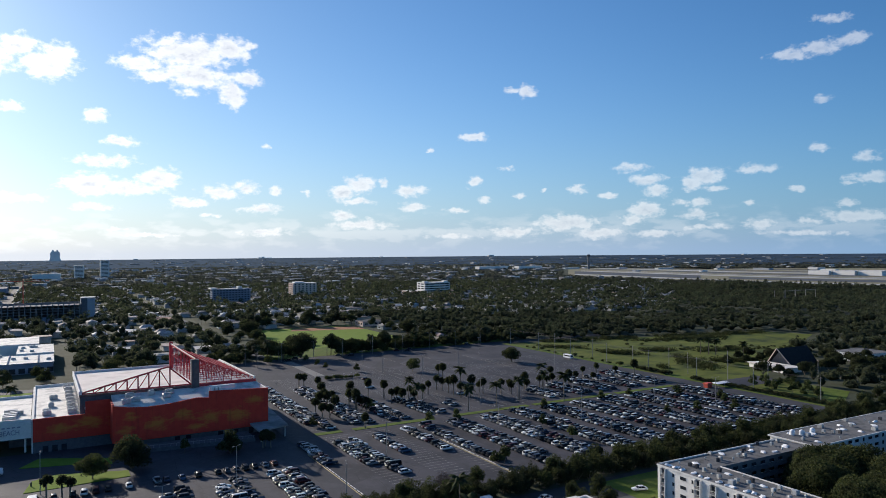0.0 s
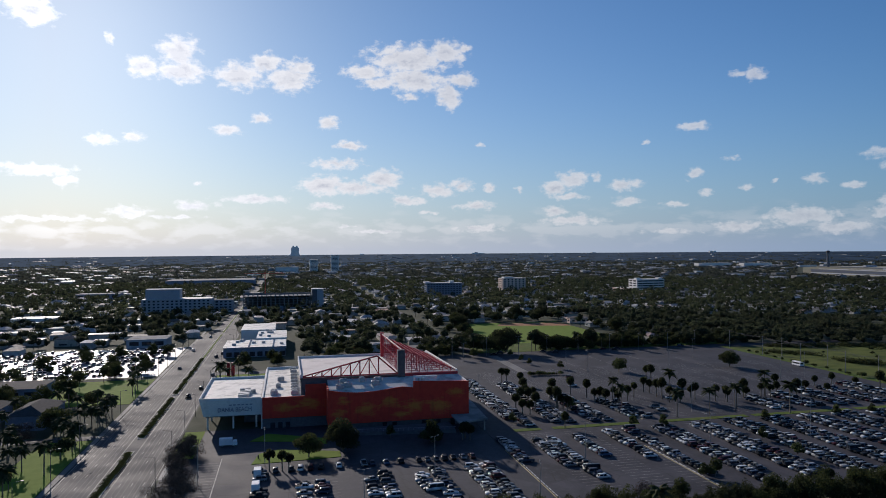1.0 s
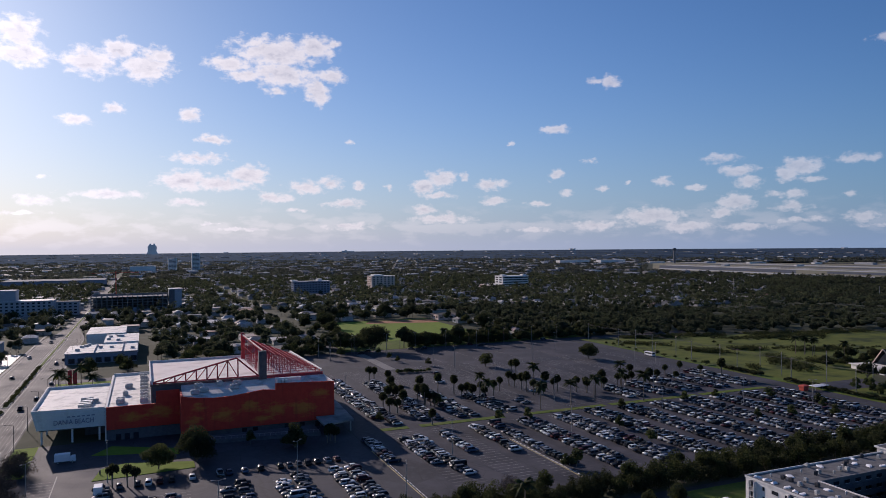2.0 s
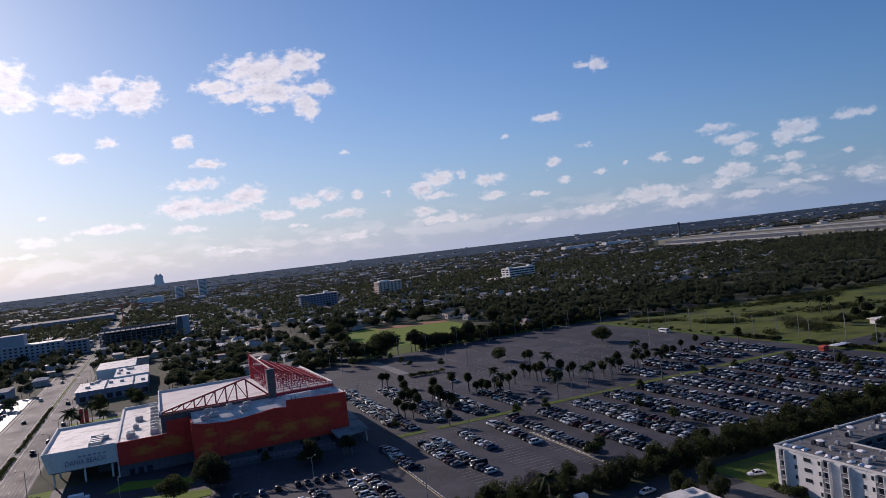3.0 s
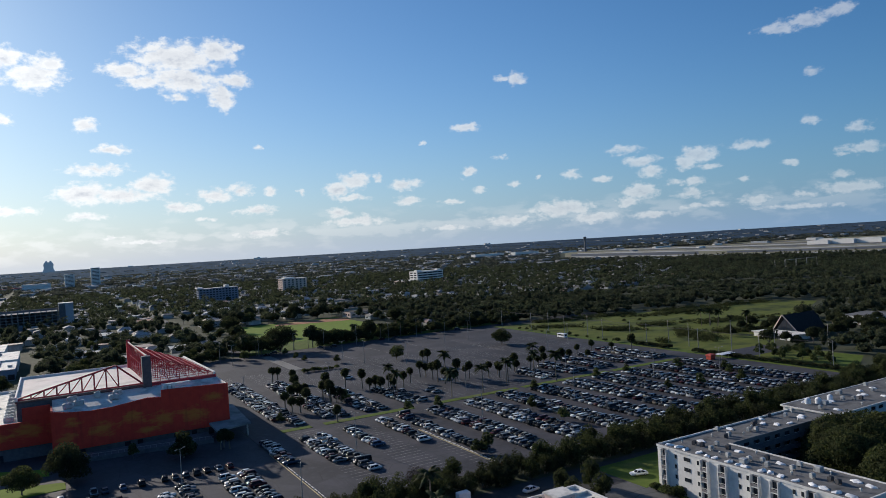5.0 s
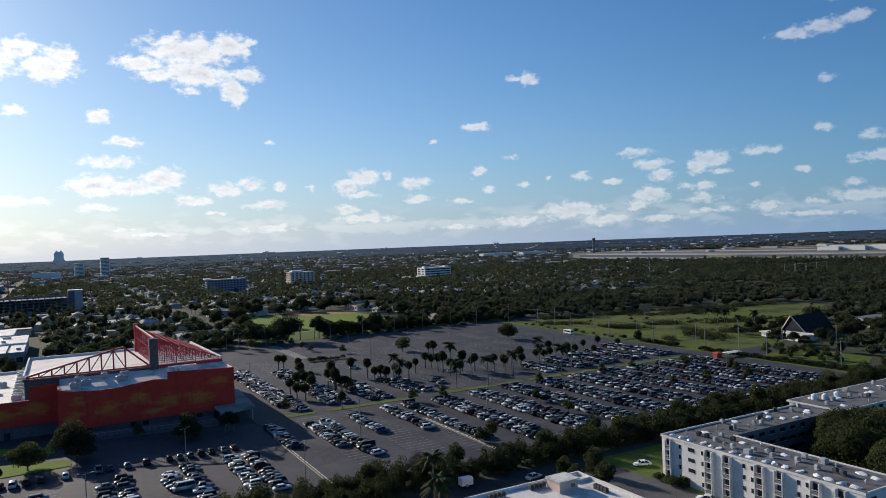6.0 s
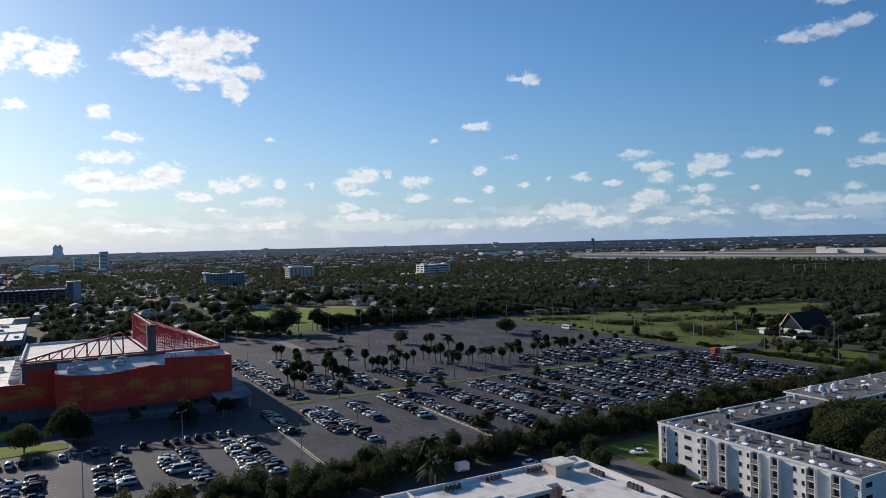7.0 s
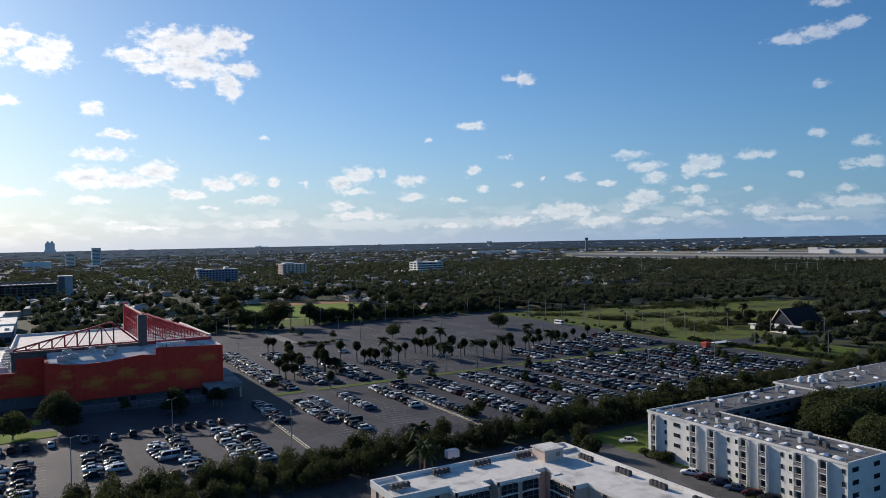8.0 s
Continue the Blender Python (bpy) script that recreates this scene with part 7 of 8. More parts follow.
def build_woods():
    # town trees
    cent, rad = [], []
    x, y, rng = scatter(15000, -27, 48, 420, 1600, 3)
    for a, b in zip(x, y):
        if b < 476 and a > -30 or not free_of(a, b, 2) or in_woods(a, b) or near_house(a, b, 7.5):
            continue
        s = rng.uniform(2.2, 5.0)
        up = rng.uniform(1.5, 4.5) if rng.random() < 0.18 else 0.0
        cent.append((a, b, rng.uniform(3.4, 5.2) + 0.4 * s + up))
        rad.append((s, s * rng.uniform(0.8, 1.2), rng.uniform(2.0, 3.6) + 0.4 * up))
    cent, rad = np.array(cent), np.array(rad)
    far = np.hypot(cent[:, 0], cent[:, 1]) > 820
    for name, pick, count, size in (("town_trees", ~far, 190, 0.5), ("far_town_trees", far, 30, 1.2)):
        v, f = leaf_faces(cent[pick], rad[pick], count, size, rng, 0.3)
        ob = new(name, mesh_np(name, v, f, "leaf_wood"))
        tagged(ob, "dense dark green street and garden trees of the town", "trees", kind="stuff")
    # solid darker cores fill the crowns and stand in for their inner shade
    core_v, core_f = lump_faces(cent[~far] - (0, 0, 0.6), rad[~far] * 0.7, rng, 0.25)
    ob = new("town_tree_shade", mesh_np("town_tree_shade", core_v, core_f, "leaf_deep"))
    tagged(ob, "dark cores for the shade inside the town's trees", "trees", kind="stuff")
    trunks = Geo()
    for (a, b, c), q in list(zip(cent, rad))[::3]:
        if b < 760:
            trunks.cyl(a, b, 0, c, 0.22, 0.15, 5)
    trunks.make("tree_trunks", "bark", label="trunks of the town's trees", category="trees", kind="stuff")
    # dense wood
    cent, rad = [], []
    x, y, rng = scatter(17000, 20, 68, 300, 1620, 4)
    for a, b in zip(x, y):
        if not in_woods(a, b) or not free_of(a, b, 4) or 440 < a < 482 and 255 < b < 292:
            continue
        tall = rng.random() < 0.12
        s = rng.uniform(1.8, 3.2) if tall else rng.uniform(2.0, 5.6)
        clear = 2.0 if math.sin(a * 0.013) + math.cos(b * 0.017 + a * 0.006) > 0.7 else 1.0
        cent.append((a, b, (rng.uniform(2.2, 5.4) + 0.3 * s + (3.0 if tall else 0)) / clear))
        rad.append((s, s * rng.uniform(0.8, 1.2), (rng.uniform(1.8, 3.4) + (2.0 if tall else 0)) / clear))
    cent, rad = np.array(cent), np.array(rad)
    far = np.hypot(cent[:, 0], cent[:, 1]) > 800
    for name, pick, count, size in (("woods", ~far, 120, 0.5), ("far_wood_crowns", far, 34, 1.05)):
        v, f = leaf_faces(cent[pick], rad[pick], count, size, rng, 0.3)
        ob = new(name, mesh_np(name, v, f, "leaf_wood"))
        tagged(ob, "dense olive-green mangrove wood beside the meadow", "woods", kind="stuff")
    # the wood's cores likewise carry crown shade in a darker green
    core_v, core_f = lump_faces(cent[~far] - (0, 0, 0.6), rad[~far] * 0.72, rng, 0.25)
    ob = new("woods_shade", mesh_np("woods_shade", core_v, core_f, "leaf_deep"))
    tagged(ob, "dark cores for the shade inside the mangrove wood", "woods", kind="stuff")
    # scrub clumps on the meadow and its far edge
    rng = np.random.default_rng(12)
    pts = np.array([(x, y) for x, y in zip(rng.uniform(322, 560, 1500), rng.uniform(290, 460, 1500)) if math.sin(x * 0.03 + 1.0) + math.sin(y * 0.11 + x * 0.045) > 1.25 and y < 462 - max(0, x - 372) * 0.235])
    belts = []
    for x0, y0, x1, y1, width, n in ((341, 386, 357, 364, 4.0, 60), (371, 374, 389, 367, 3.5, 40), (429, 414, 486, 401, 3.0, 90), (352, 314, 370, 337, 5.0, 60), (344, 300, 360, 306, 4.0, 36), (400, 352, 440, 345, 2.5, 36),
                                     (340, 452, 420, 436, 4.0, 110), (440, 428, 540, 404, 4.0, 120), (325, 430, 345, 410, 3.0, 30), (374, 318, 400, 300, 5.0, 60), (326, 313, 329, 316, 2.0, 8)):
        q = rng.random(n)
        belts += list(zip(x0 + (x1 - x0) * q + rng.normal(0, width * 0.5, n), y0 + (y1 - y0) * q + rng.normal(0, width, n)))
    pts = np.vstack([pts, np.array(belts)])
    s = np.concatenate([rng.uniform(0.6, 1.6, len(pts) - len(belts)), rng.uniform(1.0, 2.8, len(belts))])
    v, f = leaf_faces(np.column_stack([pts, s * 0.45]), np.column_stack([s * 1.4, s * 1.4, s * 0.8]), 90, 0.3, rng, 0.3)
    ob = new("scrub", mesh_np("scrub", v, f, "leaf"))
    tagged(ob, "low scrub clumps scattered on the meadow", "shrubs", kind="stuff")
    # canopy out to the horizon
    x, y, rng = scatter(15000, -28, 68, 1400, 3000, 5)
    keep = [(a, b) for a, b in zip(x, y) if not on_airfield(a, b) and free_of(a, b, 3)]
    x2, y2, rng2 = scatter(2600, -28, 68, 2900, 3450, 6)
    keep += [(a, b) for a, b in zip(x2, y2) if not on_airfield(a, b)]
    x3, y3, rng3 = scatter(1500, -28, 68, 3450, 4820, 9)
    keep += list(zip(x3, y3))
    pts = np.array(keep)
    far = np.hypot(pts[:, 0] - HUB[0], pts[:, 1] - HUB[1])
    s = rng.uniform(6, 13, len(pts)) * np.clip(far / 2200, 0.75, 2.0)
    z = np.array([land_z(a, b) for a, b in pts])
    tall = rng.uniform(2.6, 5.0, len(s)) * np.clip(1.6 - far / 2900, 0.5, 1.0)
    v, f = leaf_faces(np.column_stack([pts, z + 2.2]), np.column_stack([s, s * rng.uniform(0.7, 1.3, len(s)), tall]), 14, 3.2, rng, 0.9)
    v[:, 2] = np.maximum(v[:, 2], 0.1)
    ob = new("far_woods", mesh_np("far_woods", v, f, "leaf_hazed"))
    tagged(ob, "wooded suburbs out to the horizon in haze-greyed green", "woods", kind="stuff")
    # far roofs between the trees
    x, y, rng = scatter(1100, -28, 60, 1350, 3200, 8)
    roofs = Geo()
    for a, b in zip(x, y):
        if on_airfield(a, b):
            continue
        w, d, z = rng.uniform(8, 34), rng.uniform(8, 20), land_z(a, b)
        roofs.box(a - w / 2, b - d / 2, z, a + w / 2, b + d / 2, z + rng.uniform(4.0, 7.5))
    x, y, rng = scatter(170, -28, 66, 3200, 4700, 10)
    for a, b in zip(x, y):
        w, d, z = rng.uniform(10, 44), rng.uniform(14, 30), land_z(a, b)
        roofs.box(a - w / 2, b - d / 2, z, a + w / 2, b + d / 2, z + rng.uniform(5.0, 7.5))
    roofs.make("far_roofs", "far_roof", label="pale roofs scattered through the distant suburbs", category="houses", kind="stuff")


M["far_roof"] = varied("far_roof", [(0.0, (0.16, 0.17, 0.17)), (0.6, (0.36, 0.36, 0.37)), (1.0, (0.74, 0.74, 0.74))], island=True, rough=0.6, grain=0.1, dark=0.5)
build_woods()
# ---- vehicles ----
def lofted(g, rings, mi=0, cap=True):
    """Skins a row of equal rings of points."""
    n = len(rings[0])
    base = len(g.v)
    for ring in rings:
        g.v += [tuple(p) for p in ring]
    for k in range(len(rings) - 1):
        for i in range(n):
            a, b = base + k * n, base + (k + 1) * n
            g.f.append((a + i, a + (i + 1) % n, b + (i + 1) % n, b + i))
            g.m.append(mi)
    if cap:
        g.f += [tuple(base + i for i in range(n - 1, -1, -1)), tuple(base + (len(rings) - 1) * n + i for i in range(n))]
        g.m += [mi, mi]


CARS = {
    "sedan": dict(l=4.7, w=1.82, belt=0.92, hood=0.86, roof=1.45, a=0.28, b=0.40, c=0.70, d=0.86, low=0.26),
    "hatchback": dict(l=4.2, w=1.78, belt=0.95, hood=0.92, roof=1.52, a=0.24, b=0.36, c=0.86, d=0.97, low=0.26),
    "suv": dict(l=4.75, w=1.92, belt=1.08, hood=1.05, roof=1.74, a=0.26, b=0.37, c=0.88, d=0.97, low=0.32),
    "pickup": dict(l=5.6, w=1.98, belt=1.12, hood=1.10, roof=1.84, a=0.27, b=0.36, c=0.60, d=0.64, low=0.36),
    "van": dict(l=5.6, w=2.0, belt=1.25, hood=1.15, roof=2.2, a=0.10, b=0.22, c=0.97, d=0.99, low=0.30),
}


def car_shapes(p):
    """Lower body with roof, and the glasshouse, both along x with the nose at +x."""
    L, W = p["l"], p["w"] / 2
    x = lambda q: L / 2 - q * L
    body = Geo()
    rings = []
    for q, top, wid in ((0.0, 0.62, 0.78), (0.03, p["hood"] - 0.14, 0.92), (0.14, p["hood"], 1.0), (p["a"], p["belt"], 1.0), (0.5, p["belt"], 1.0), (p["d"], p["belt"], 1.0), (0.97, p["belt"] - 0.05, 0.96), (1.0, 0.66, 0.86)):
        w = W * wid
        lo = p["low"] if 0.02 < q < 0.98 else p["low"] + 0.14
        rings.append([(x(q), -w * 0.92, lo), (x(q), -w, lo + 0.3), (x(q), -w * 0.97, top - 0.1), (x(q), -w * 0.86, top), (x(q), w * 0.86, top), (x(q), w * 0.97, top - 0.1), (x(q), w, lo + 0.3), (x(q), w * 0.92, lo)])
    lofted(body, rings)
    r0, r1 = p["roof"] - 0.09, p["roof"]
    tb, tc = x(p["b"]), x(p["c"])
    wt_ = W * 0.74
    lofted(body, [[(q, -w, z) for z, w in ((r0, wt_), (r1, wt_ * 0.86))] + [(q, w, z) for z, w in ((r1, wt_ * 0.86), (r0, wt_))] for q in (tb + 0.03, tb - 0.12, tc + 0.12, tc - 0.03)])
    glass = Geo()
    wb = W * 0.90
    bot, top = p["belt"] - 0.02, r0 + 0.02
    glass.solid([(x(p["a"]), -wb, bot), (x(p["a"]), wb, bot), (x(p["d"]), wb, bot), (x(p["d"]), -wb, bot), (tb, -wt_, top), (tb, wt_, top), (tc, wt_, top), (tc, -wt_, top)],
                [(0, 1, 5, 4), (1, 2, 6, 5), (2, 3, 7, 6), (3, 0, 4, 7), (4, 5, 6, 7)])
    # window posts in body colour
    for s in (-1, 1):
        for q, r in ((p["a"], p["b"]), (p["d"], p["c"]), ((p["a"] + p["d"]) / 2, (p["b"] + p["c"]) / 2)):
            body.beam((x(q), s * wb, bot), (x(r), s * wt_, top), 0.06)
    return body, glass


def wheel_shape(x, y, r=0.33):
    g = Geo()
    n, w = 10, 0.11
    for rad, mi, half in ((r, 0, w), (r * 0.62, 1, w + 0.012)):
        ring = [(math.cos(2 * math.pi * i / n) * rad, math.sin(2 * math.pi * i / n) * rad) for i in range(n)]
        g.solid([(x + c, y - half, r + s) for c, s in ring] + [(x + c, y + half, r + s) for c, s in ring],
                [tuple(range(n)), tuple(range(2 * n - 1, n - 1, -1))] + [(i, n + i, n + (i + 1) % n, (i + 1) % n) for i in range(n)], mi)
    return g


def car_kind(style, label):
    p = CARS[style]
    body, glass = car_shapes(p)
    root = thing("van" if style == "van" else "pickup" if style == "pickup" else "car", (0, 0, -500), label, "van" if style == "van" else "pickup" if style == "pickup" else "car", "parked cars")
    body.make("body", "car_paint", root, at=(0, 0, 0))
    glass.make("glasshouse", "car_glass", root, "dark tinted windows", at=(0, 0, 0))
    for ob in root.children:
        ob.data.polygons.foreach_set("use_smooth", [True] * len(ob.data.polygons))
    wm = wheel_shape(0, 0, 0.33 if style in ("sedan", "hatchback") else 0.37).mesh("wheel", ["rubber", "rim"])
    for q in (0.18, 0.81):
        for s in (-1, 1):
            w = new("wheel", wm)
            w.parent = root
            w.location = (p["l"] / 2 - q * p["l"], s * (p["w"] / 2 - 0.12), 0)
    if style == "pickup":
        Geo().box(-2.65, -0.72, 1.0, -0.85, 0.72, 1.135).make("bed", "rubber", root, "dark open bed", at=(0, 0, 0))
    return root


def parked_rows():
    """Places of the parked cars: x, y, heading; rows of stalls 2.65 m wide."""
    r = random.Random(77)
    near, far = [], []

    def column(x, y0, y1, fill, out, flip=None):
        y = y0 + 1.3
        while y < y1:
            if r.random() < fill:
                turn = (0 if r.random() < 0.7 else 180) + (180 if flip else 0)
                out.append((x + r.uniform(-0.35, 0.35), y + r.uniform(-0.15, 0.15), turn + r.uniform(-2.5, 2.5)))
            y += 2.65

    # forecourt
    column(64.6, 196, 231, 0.9, near)
    column(70.2, 192, 232, 0.95, near)
    column(47.2, 194, 229, 0.75, near)
    column(52.8, 194, 230, 0.8, near)
    column(31.2, 204, 229, 0.75, near)
    column(36.0, 206, 229, 0.8, near)
    column(16.2, 196, 227, 0.7, near)
    column(10.6, 196, 226, 0.45, near)
    column(-2.6, 196, 240, 0.5, near)
    for x in [13.2, 16.6, 22.4, 30.6, 33.4, 38, 43.0, 49.2, 52, 55, 58.0, 61, 64.5, 67.7, 2, 7, 10]:
        near.append((x, 240.6 + r.uniform(-0.3, 0.3), 90 + r.uniform(-4, 4)))
    # first section of the lot
    column(83.9, 230, 258, 1.0, near)
    column(96.4, 222, 257, 0.95, near)
    column(101.6, 208, 257, 0.9, near)
    column(112.9, 230, 257, 0.95, near)
    column(127.2, 225, 263, 0.95, near)
    column(136.2, 204, 263, 0.95, near)
    column(148.8, 191, 263, 0.93, near)
    column(154.2, 204, 263, 0.93, near)
    column(165.6, 194, 264, 0.93, near)
    column(171.2, 196, 264, 0.9, near)
    for s in SPINES[5:]:
        column(s - 2.8, 191 if s > 200 else 194, 265, 0.93, far)
        column(s + 2.8, 191, 265, 0.93, far)
    # beyond the grass strip
    column(96.4, 288, 374, 0.85, far)
    column(101.6, 276, 378, 0.93, far)
    column(114.0, 276, 366, 0.85, far)
    column(119.6, 277, 366, 0.9, far)
    column(130.2, 277, 326, 0.9, far)
    column(135.6, 277, 330, 0.85, far)
    column(148.6, 278, 314, 0.75, far)
    column(154.2, 278, 312, 0.6, far)
    column(166, 280, 310, 0.2, far)
    column(183, 280, 312, 0.12, far)
    column(200, 280, 300, 0.25, far)
    for s in SPINES[7:]:
        column(s - 2.8, 279, 300 + (s - 219) * 0.3, 0.85, far)
        column(s + 2.8, 279, 304 + (s - 219) * 0.3, 0.85, far)
    far += [(157.9, 374, 4), (260, 320, 0), (268, 330, 0), (150, 350, 3)]
    # street and car-lot cars
    for y, x in ((432, -36), (460, -58), (505, -41), (540, -60), (575, -39), (620, -56), (370, -41.5), (392, -38), (700, -40), (730, -60), (760, -42), (520, -38), (820, -56), (860, -40)):
        far.append((x, y, 90))
    for row in range(13):
        x = -186.0
        while x < -72:
            if r.random() < 0.62:
                far.append((x, 444 + 9 * row + r.uniform(-0.4, 0.4), 90 + r.uniform(-4, 4)))
            x += 2.8
    for k in range(26):
        far.append((140 + k * 6.2 + r.uniform(-2, 2), 468 + r.choice((-2.5, 2.5)), r.choice((0, 180))) if r.random() < 0.4 else (20 + r.uniform(0, 55), 448 + r.uniform(0, 3), 90))
    for n in range(9):
        far += [(-90.5, 206 + n * 6.4, r.uniform(-3, 3)), (-112, 209 + n * 6.2, 180 + r.uniform(-3, 3))]
    near += [(148.6, 127.8 - k * 4.0, 116) for k in range(5)] + [(126, 166.5, 8)]
    return near, far


def build_cars():
    r = random.Random(5)
    labels = {"sedan": "parked sedan with dark windows on asphalt", "hatchback": "parked small hatchback car on asphalt", "suv": "parked sport utility car on asphalt", "pickup": "parked pickup truck with an open bed", "van": "parked high-roofed delivery van"}
    kinds = {s: car_kind(s, labels[s]) for s in CARS}
    near, far = parked_rows()
    for n, (x, y, a) in enumerate(near):
        s = r.choices(("sedan", "suv", "hatchback", "pickup", "van"), (42, 38, 14, 6, 0.3))[0]
        m = pose(x, y, 0.06, 0, 0, a)
        if kinds[s].location.z < -100:
            kinds[s].matrix_basis = m
        else:
            copy_thing(kinds[s], m)
    copy_thing(kinds["van"], pose(48.6, 210.6, 0.06, 0, 0, 184))
    copy_thing(kinds["van"], pose(136.4, 261, 0.06, 0, 0, 184))
    for m in (pose(155, 158.5, 0.08, 0, 0, 160), pose(148.6, 131.8, 0.06, 0, 0, 116)):
        white = car_kind("sedan", "parked white sedan beside the apartments")
        white.matrix_basis = m
        for part_ob in white.children:
            if part_ob.name.startswith("body"):
                part_ob.data.materials[0] = M["tarp_white"]
    parts = {s: car_shapes(CARS[s]) for s in CARS}
    joined, panes, rubber = Geo(), Geo(), Geo()
    for x, y, a in far:
        s = r.choices(("sedan", "suv", "hatchback", "pickup", "van"), (42, 38, 14, 6, 0.3))[0]
        ca, sa = math.cos(radians(a)), math.sin(radians(a))
        for src, dst in zip(parts[s], (joined, panes)):
            n = len(dst.v)
            dst.v += [(x + ca * px - sa * py, y + sa * px + ca * py, pz + 0.06) for px, py, pz in src.v]
            dst.f += [tuple(n + i for i in f) for f in src.f]
            dst.m += src.m
        p = CARS[s]
        for q in (0.18, 0.81):
            for k in (-1, 1):
                px, py = p["l"] / 2 - q * p["l"], k * (p["w"] / 2 - 0.1)
                wheel = wheel_shape(0, 0)
                n = len(rubber.v)
                rubber.v += [(x + ca * (px + a_) - sa * (py + b_), y + sa * (px + a_) + ca * (py + b_), c_ + 0.06) for a_, b_, c_ in wheel.v[:20]]
                rubber.f += [tuple(n + i for i in f) for f in wheel.f[:12]]
                rubber.m += [0] * 12
    for ob in (joined.make("far_parked_cars", "car_paint_far", label="closely parked cars filling the far rows", category="cars", kind="stuff"),
               panes.make("far_car_windows", "car_glass", label="dark windows of the far parked cars", category="cars", kind="stuff")):
        ob.data.polygons.foreach_set("use_smooth", [True] * len(ob.data.polygons))
    rubber.make("far_car_wheels", "rubber", label="wheels of the far parked cars", category="cars", kind="stuff")


build_cars()


def build_vehicles():
    bus = thing("minibus", (304.5, 376, 0.03), "white minibus on the side road", "bus")
    Geo().soft_box(-1.15, -3.6, 0.45, 1.15, 3.6, 2.75, 0.18).make("body", "tarp_white", bus, at=(0, 0, 0))
    for s in (-1.16, 1.16):
        Geo().box(min(s, s * 0.98), -3.1, 1.5, max(s, s * 0.98), 3.0, 2.3).make("side_window", "car_glass", bus, at=(0, 0, 0))
    Geo().box(-1.0, -3.63, 1.4, 1.0, -3.6, 2.4).make("windscreen", "car_glass", bus, at=(0, 0, 0))
    wm = wheel_shape(0, 0, 0.42).mesh("wheel", ["rubber", "rim"])
    for x in (-1.05, 1.05):
        for y in (-2.3, 2.3):
            w = shared("wheel", wm, bus, (304.5 + x, 376 + y, 0.03), 90)
    tr = thing("box_trailer", (109, 171.5, 0.04), "small white box trailer beside the hedge", "trailer")
    Geo().soft_box(-1.6, -0.95, 0.5, 1.6, 0.95, 2.4, 0.15).make("body", "tarp_white", tr, at=(0, 0, 0))
    Geo().beam((1.6, 0, 0.5), (2.7, 0, 0.45), 0.06).make("drawbar", "steel_dark", tr, at=(0, 0, 0))
    for s in (-0.95, 0.95):
        shared("wheel", wm, tr, (109 - 0.2, 171.5 + s, 0.04))
    tk = thing("box_truck", (-15.5, 275, 0.05), "white box truck parked at the entrance drive", "truck")
    Geo().soft_box(-3.0, -1.15, 0.8, 1.6, 1.15, 3.2, 0.1).make("box", "tarp_white", tk, at=(0, 0, 0))
    Geo().soft_box(1.7, -1.05, 0.5, 3.3, 1.05, 2.3, 0.3).make("cab", "tarp_white", tk, at=(0, 0, 0))
    Geo().box(3.2, -0.85, 1.4, 3.32, 0.85, 2.0).make("windscreen", "car_glass", tk, at=(0, 0, 0))
    for x in (-1.9, 2.4):
        for s in (-1, 1):
            shared("wheel", wm, tk, (-15.5 + x, 275 + s, 0.05))
    for n, y in enumerate((236, 222)):
        t = thing("box_truck", (-3.4, y, 0.05), "white box truck parked in a line", "truck", "trucks in a line")
        Geo().soft_box(-1.15, -2.6, 0.8, 1.15, 1.4, 3.0, 0.1).make("box", "tarp_white", t, at=(0, 0, 0))
        Geo().soft_box(-1.05, 1.5, 0.5, 1.05, 2.9, 2.1, 0.3).make("cab", "tarp_white", t, at=(0, 0, 0))
        for x in (-1, 1):
            for s in (-1.6, 2.1):
                shared("wheel", wm, t, (-3.4 + x, y + s, 0.05), 90)
    tent = thing("event_tent", (309.5, 257, 0.05), "long white event tent at the lot's edge", "tent")
    g = Geo()
    g.solid([(-5.0, -2.4, 1.9), (5.0, -2.4, 1.9), (5.0, 2.4, 1.9), (-5.0, 2.4, 1.9), (-4.4, 0, 2.3), (4.4, 0, 2.3)], [(3, 2, 1, 0), (0, 1, 5, 4), (1, 2, 5), (2, 3, 4, 5), (3, 0, 4)])
    g.make("canopy", "tarp_white", tent, at=(0, 0, 0))
    pm = Geo().cyl(0, 0, 0, 1.9, 0.06, n=6).mesh("tent_pole", ["steel_grey"])
    for x in (-4.8, 0, 4.8):
        for y in (-2.2, 2.2):
            shared("tent_pole", pm, tent, (309.5 + x, 257 + y, 0.05))
    stall = thing("stall", (301.2, 258.4, 0.06), "orange-red canvas stall beside the tent", "stall")
    Geo().soft_box(-1.9, -1.6, 1.6, 1.9, 1.6, 2.5, 0.4).make("awning", "orange", stall, at=(0, 0, 0))
    Geo().box(-1.6, -1.3, 0, 1.6, 1.3, 1.6).make("booth", "orange", stall, at=(0, 0, 0))


build_vehicles()


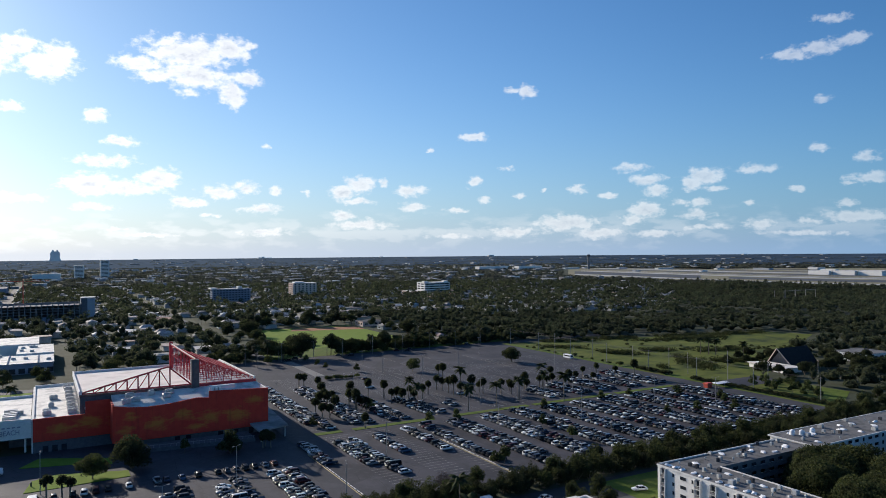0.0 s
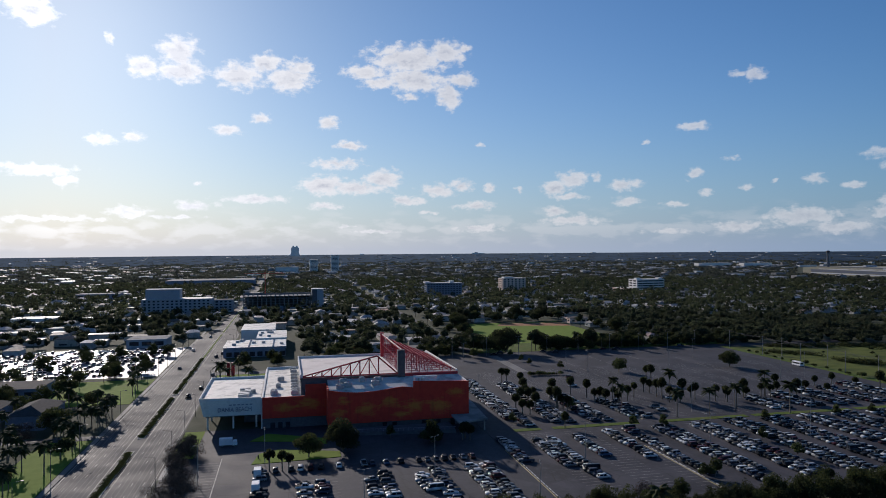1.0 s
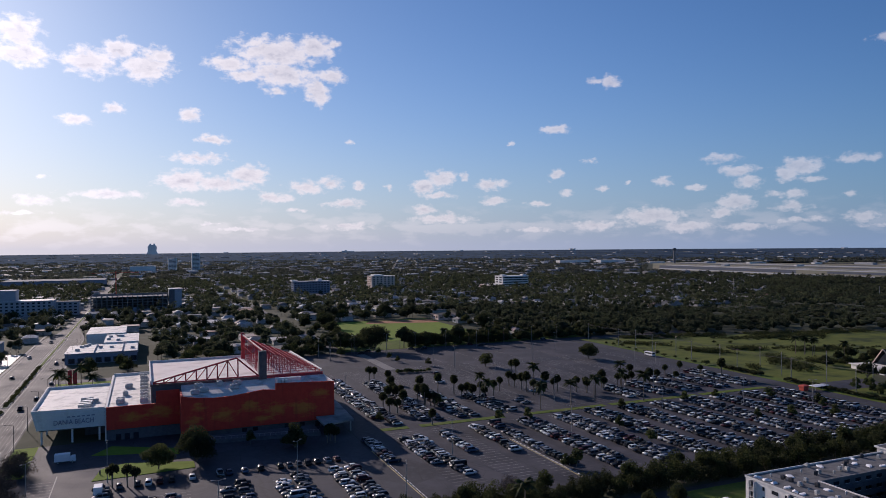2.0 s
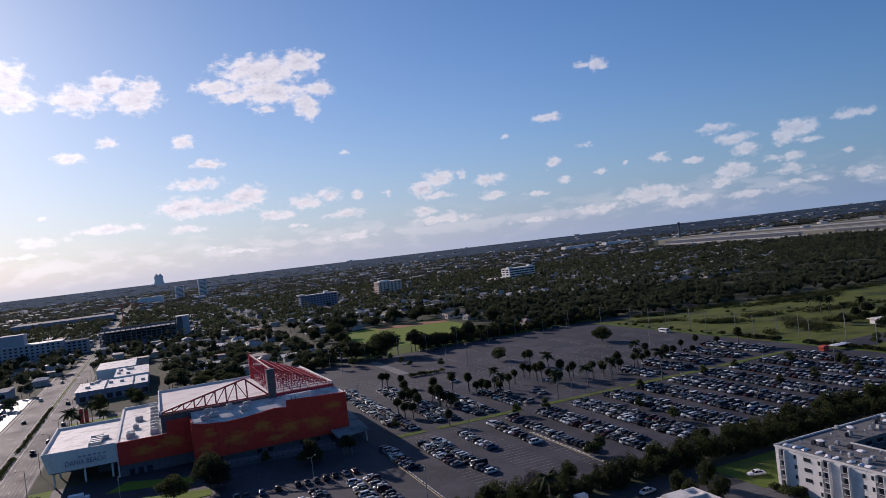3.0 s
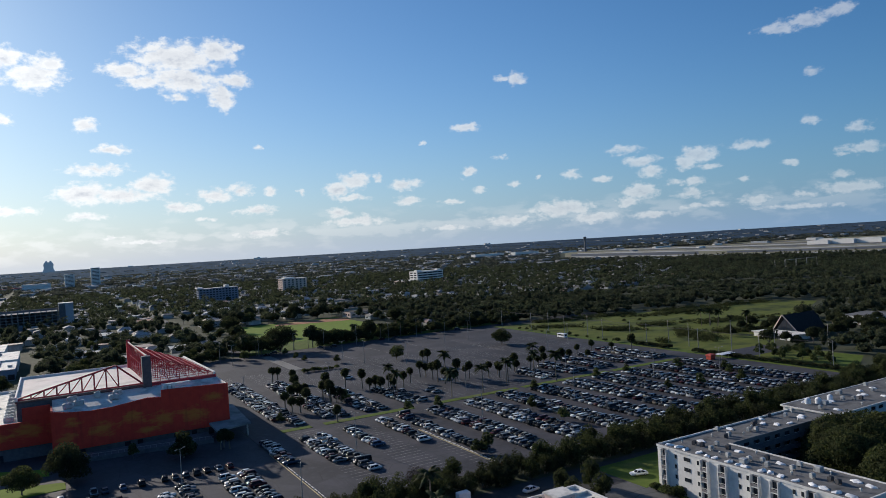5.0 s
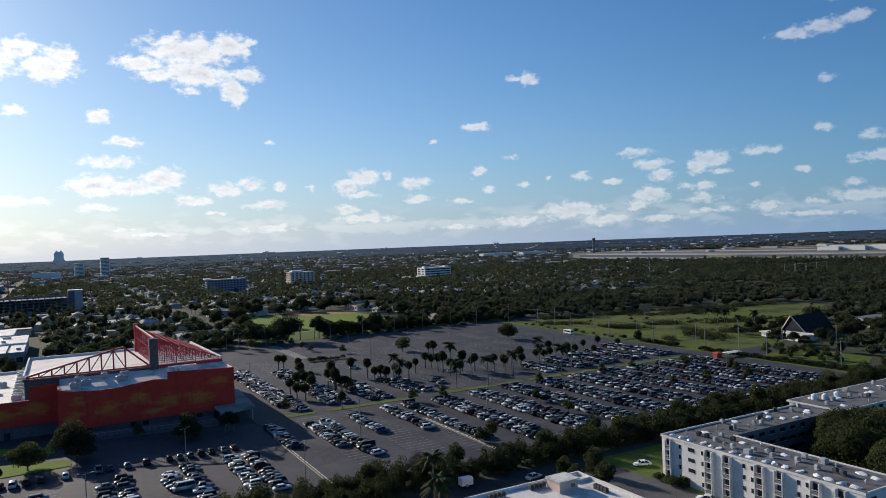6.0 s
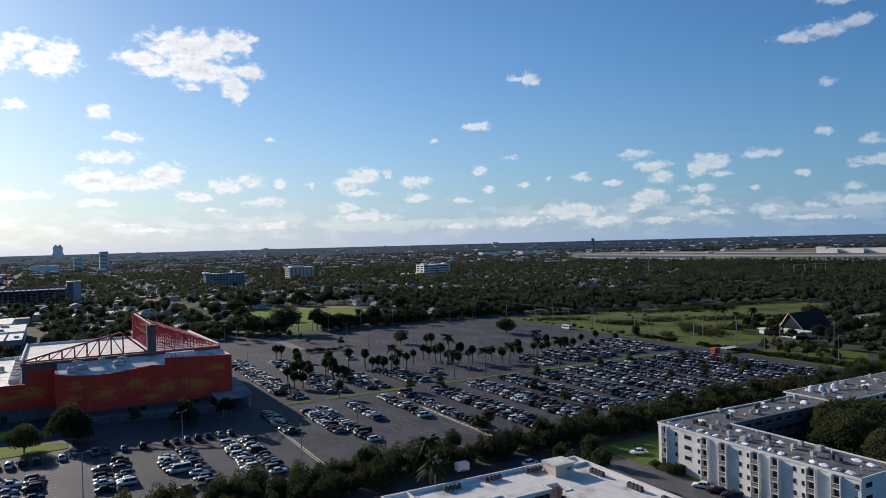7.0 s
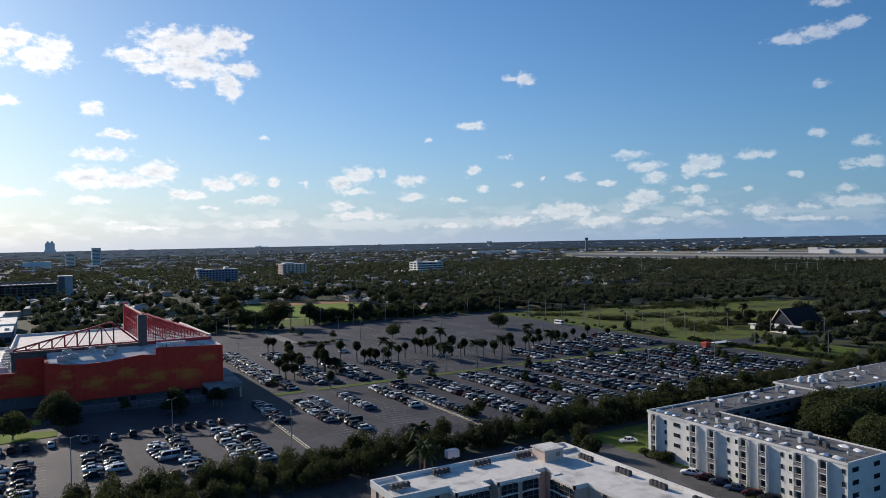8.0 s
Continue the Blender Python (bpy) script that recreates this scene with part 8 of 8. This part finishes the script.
# ---- poles ----
def lamp_kind(h, label):
    root = thing("street_lamp", (0, 0, -500), label, "street lamp", "lamp posts")
    Geo().beam((0, 0, 0), (0, 0, h), 0.13, 8, 0, 0.08).make("post", "pole", root, at=(0, 0, 0))
    g = Geo()
    for s in (-1, 1):
        g.beam((0, 0, h - 0.1), (s * 1.2, 0, h + 0.15), 0.05)
    g.make("bracket", "pole", root, at=(0, 0, 0))
    for s in (-1, 1):
        Geo().soft_box(s * 1.5 - 0.35, -0.16, h + 0.05, s * 1.5 + 0.35, 0.16, h + 0.25, 0.05).make("lamp_head", "pole", root, at=(0, 0, 0))
    return root


def build_poles():
    tall = lamp_kind(12.3, "tall slim concrete lamp post with two heads")
    for n, (x, y) in enumerate(((26.1, 196.0), (51.5, 224.5), (74.3, 190.5), (104.8, 229.9), (152.3, 230.2), (177.7, 283.6), (197.7, 235.5), (249.9, 245.3), (133.0, 330.5), (114.2, 439.5), (166.4, 399.3), (93.5, 326.3),
                                (174.5, 387.3), (190.3, 366.8), (272.2, 229.0), (263.9, 338.4), (-21, 232), (-1.5, 247), (232, 283), (222, 380), (262, 420), (288, 350), (112, 462), (136, 464), (158, 463), (178, 462), (201, 463), (224, 462), (246, 463), (268, 462), (290, 463))):
        m = pose(x, y, 0.06, 0, 0, (n * 37) % 180)
        if n == 0:
            tall.matrix_basis = m
        else:
            copy_thing(tall, m)
    # concrete lamp posts along the highway
    road = thing("street_lamp", (0, 0, -500), "tall highway lamp post with one arm", "street lamp", "highway lamps")
    Geo().beam((0, 0, 0), (0, 0, 9.5), 0.12, 8, 0, 0.08).make("post", "steel_dark", road, at=(0, 0, 0))
    Geo().beam((0, 0, 9.4), (-2.2, 0, 9.8), 0.05).make("arm", "steel_dark", road, at=(0, 0, 0))
    Geo().soft_box(-2.9, -0.15, 9.7, -2.1, 0.15, 9.9, 0.05).make("lamp_head", "steel_dark", road, at=(0, 0, 0))
    spots = [(-33.2, 232 + 32 * k, 0) for k in range(14)] + [(-66.8, 216 + 32 * k, 180) for k in range(14)]
    for n, (x, y, a) in enumerate(spots):
        m = pose(x, y, 0.05, 0, 0, a)
        if n == 0:
            road.matrix_basis = m
        else:
            copy_thing(road, m)
    # utility poles with cross-arms and wires
    util = thing("utility_pole", (0, 0, -500), "tall pale utility pole with cross-arm", "utility pole", "utility poles")
    Geo().beam((0, 0, 0), (0, 0, 12.5), 0.2, 8, 0, 0.13).make("post", "pole", util, at=(0, 0, 0))
    Geo().box(-1.3, -0.08, 11.7, 1.3, 0.08, 11.9).make("cross_arm", "wood_pole", util, at=(0, 0, 0))
    row = [(313, 204 + 36 * k) for k in range(8)]
    second = [(321, 262), (324, 292), (318, 330), (330, 312), (348, 284), (338, 250), (360, 236), (322, 372), (320, 410)]
    for n, (x, y) in enumerate(row + second):
        m = pose(x, y, 0.05, 0, 0, 0 if n < len(row) else (n * 23) % 90)
        if n == 0:
            util.matrix_basis = m
        else:
            copy_thing(util, m)
    for off in (-1.2, 0, 1.2):
        g = Geo()
        for (x0, y0), (x1, y1) in zip(row, row[1:]):
            for s in range(6):
                q0, q1 = s / 6, (s + 1) / 6
                z0, z1 = (11.95 - 4 * 0.7 * q * (1 - q) for q in (q0, q1))
                g.beam((x0 + off, y0 + (y1 - y0) * q0, z0), (x0 + off, y0 + (y1 - y0) * q1, z1), 0.025)
        g.make("power_line", "steel_dark", label="thin dark overhead power line", category="cable", group="power lines", kind="structure")
    mast = thing("pylon_mast", (718, 722, 0), "slim pale transmission mast above the wood", "mast")
    Geo().beam((718, 722, 0), (718, 722, 26), 0.5, 8, 0, 0.3).make("shaft", "pole", mast)
    for k in range(3):
        Geo().beam((715, 722, 18 + k * 3.0), (721, 722, 18 + k * 3.0), 0.15).make("cross_arm", "steel_grey", mast)
    sub = thing("substation_frame", (874, 600, 0), "grey steel gantries of a substation in the wood", "substation")
    post = Geo().beam((0, 0, 0), (0, 0, 17), 0.35).mesh("gantry_post", ["pole"])
    for k in range(4):
        for j in range(2):
            shared("gantry_post", post, sub, (841 + k * 22, 597 + j * 14, 0))
    for k in range(3):
        Geo().beam((841 + k * 22, 597, 16.5), (863 + k * 22, 597, 16.5), 0.3).make("gantry_beam", "pole", sub)
    # a plain post stands in for a dark upright speck of unknown kind
    post2 = thing("bollard", (-4.0, 256.5, 0.05), "short dark upright post at the drive", "bollard")
    Geo().cyl(0, 0, 0, 1.3, 0.22, 0.2, 10).make("post", "steel_dark", post2, at=(0, 0, 0))
    Geo().cyl(0, 0, 1.3, 1.45, 0.2, 0.05, 10).make("cap", "steel_dark", post2, at=(0, 0, 0))


build_poles()
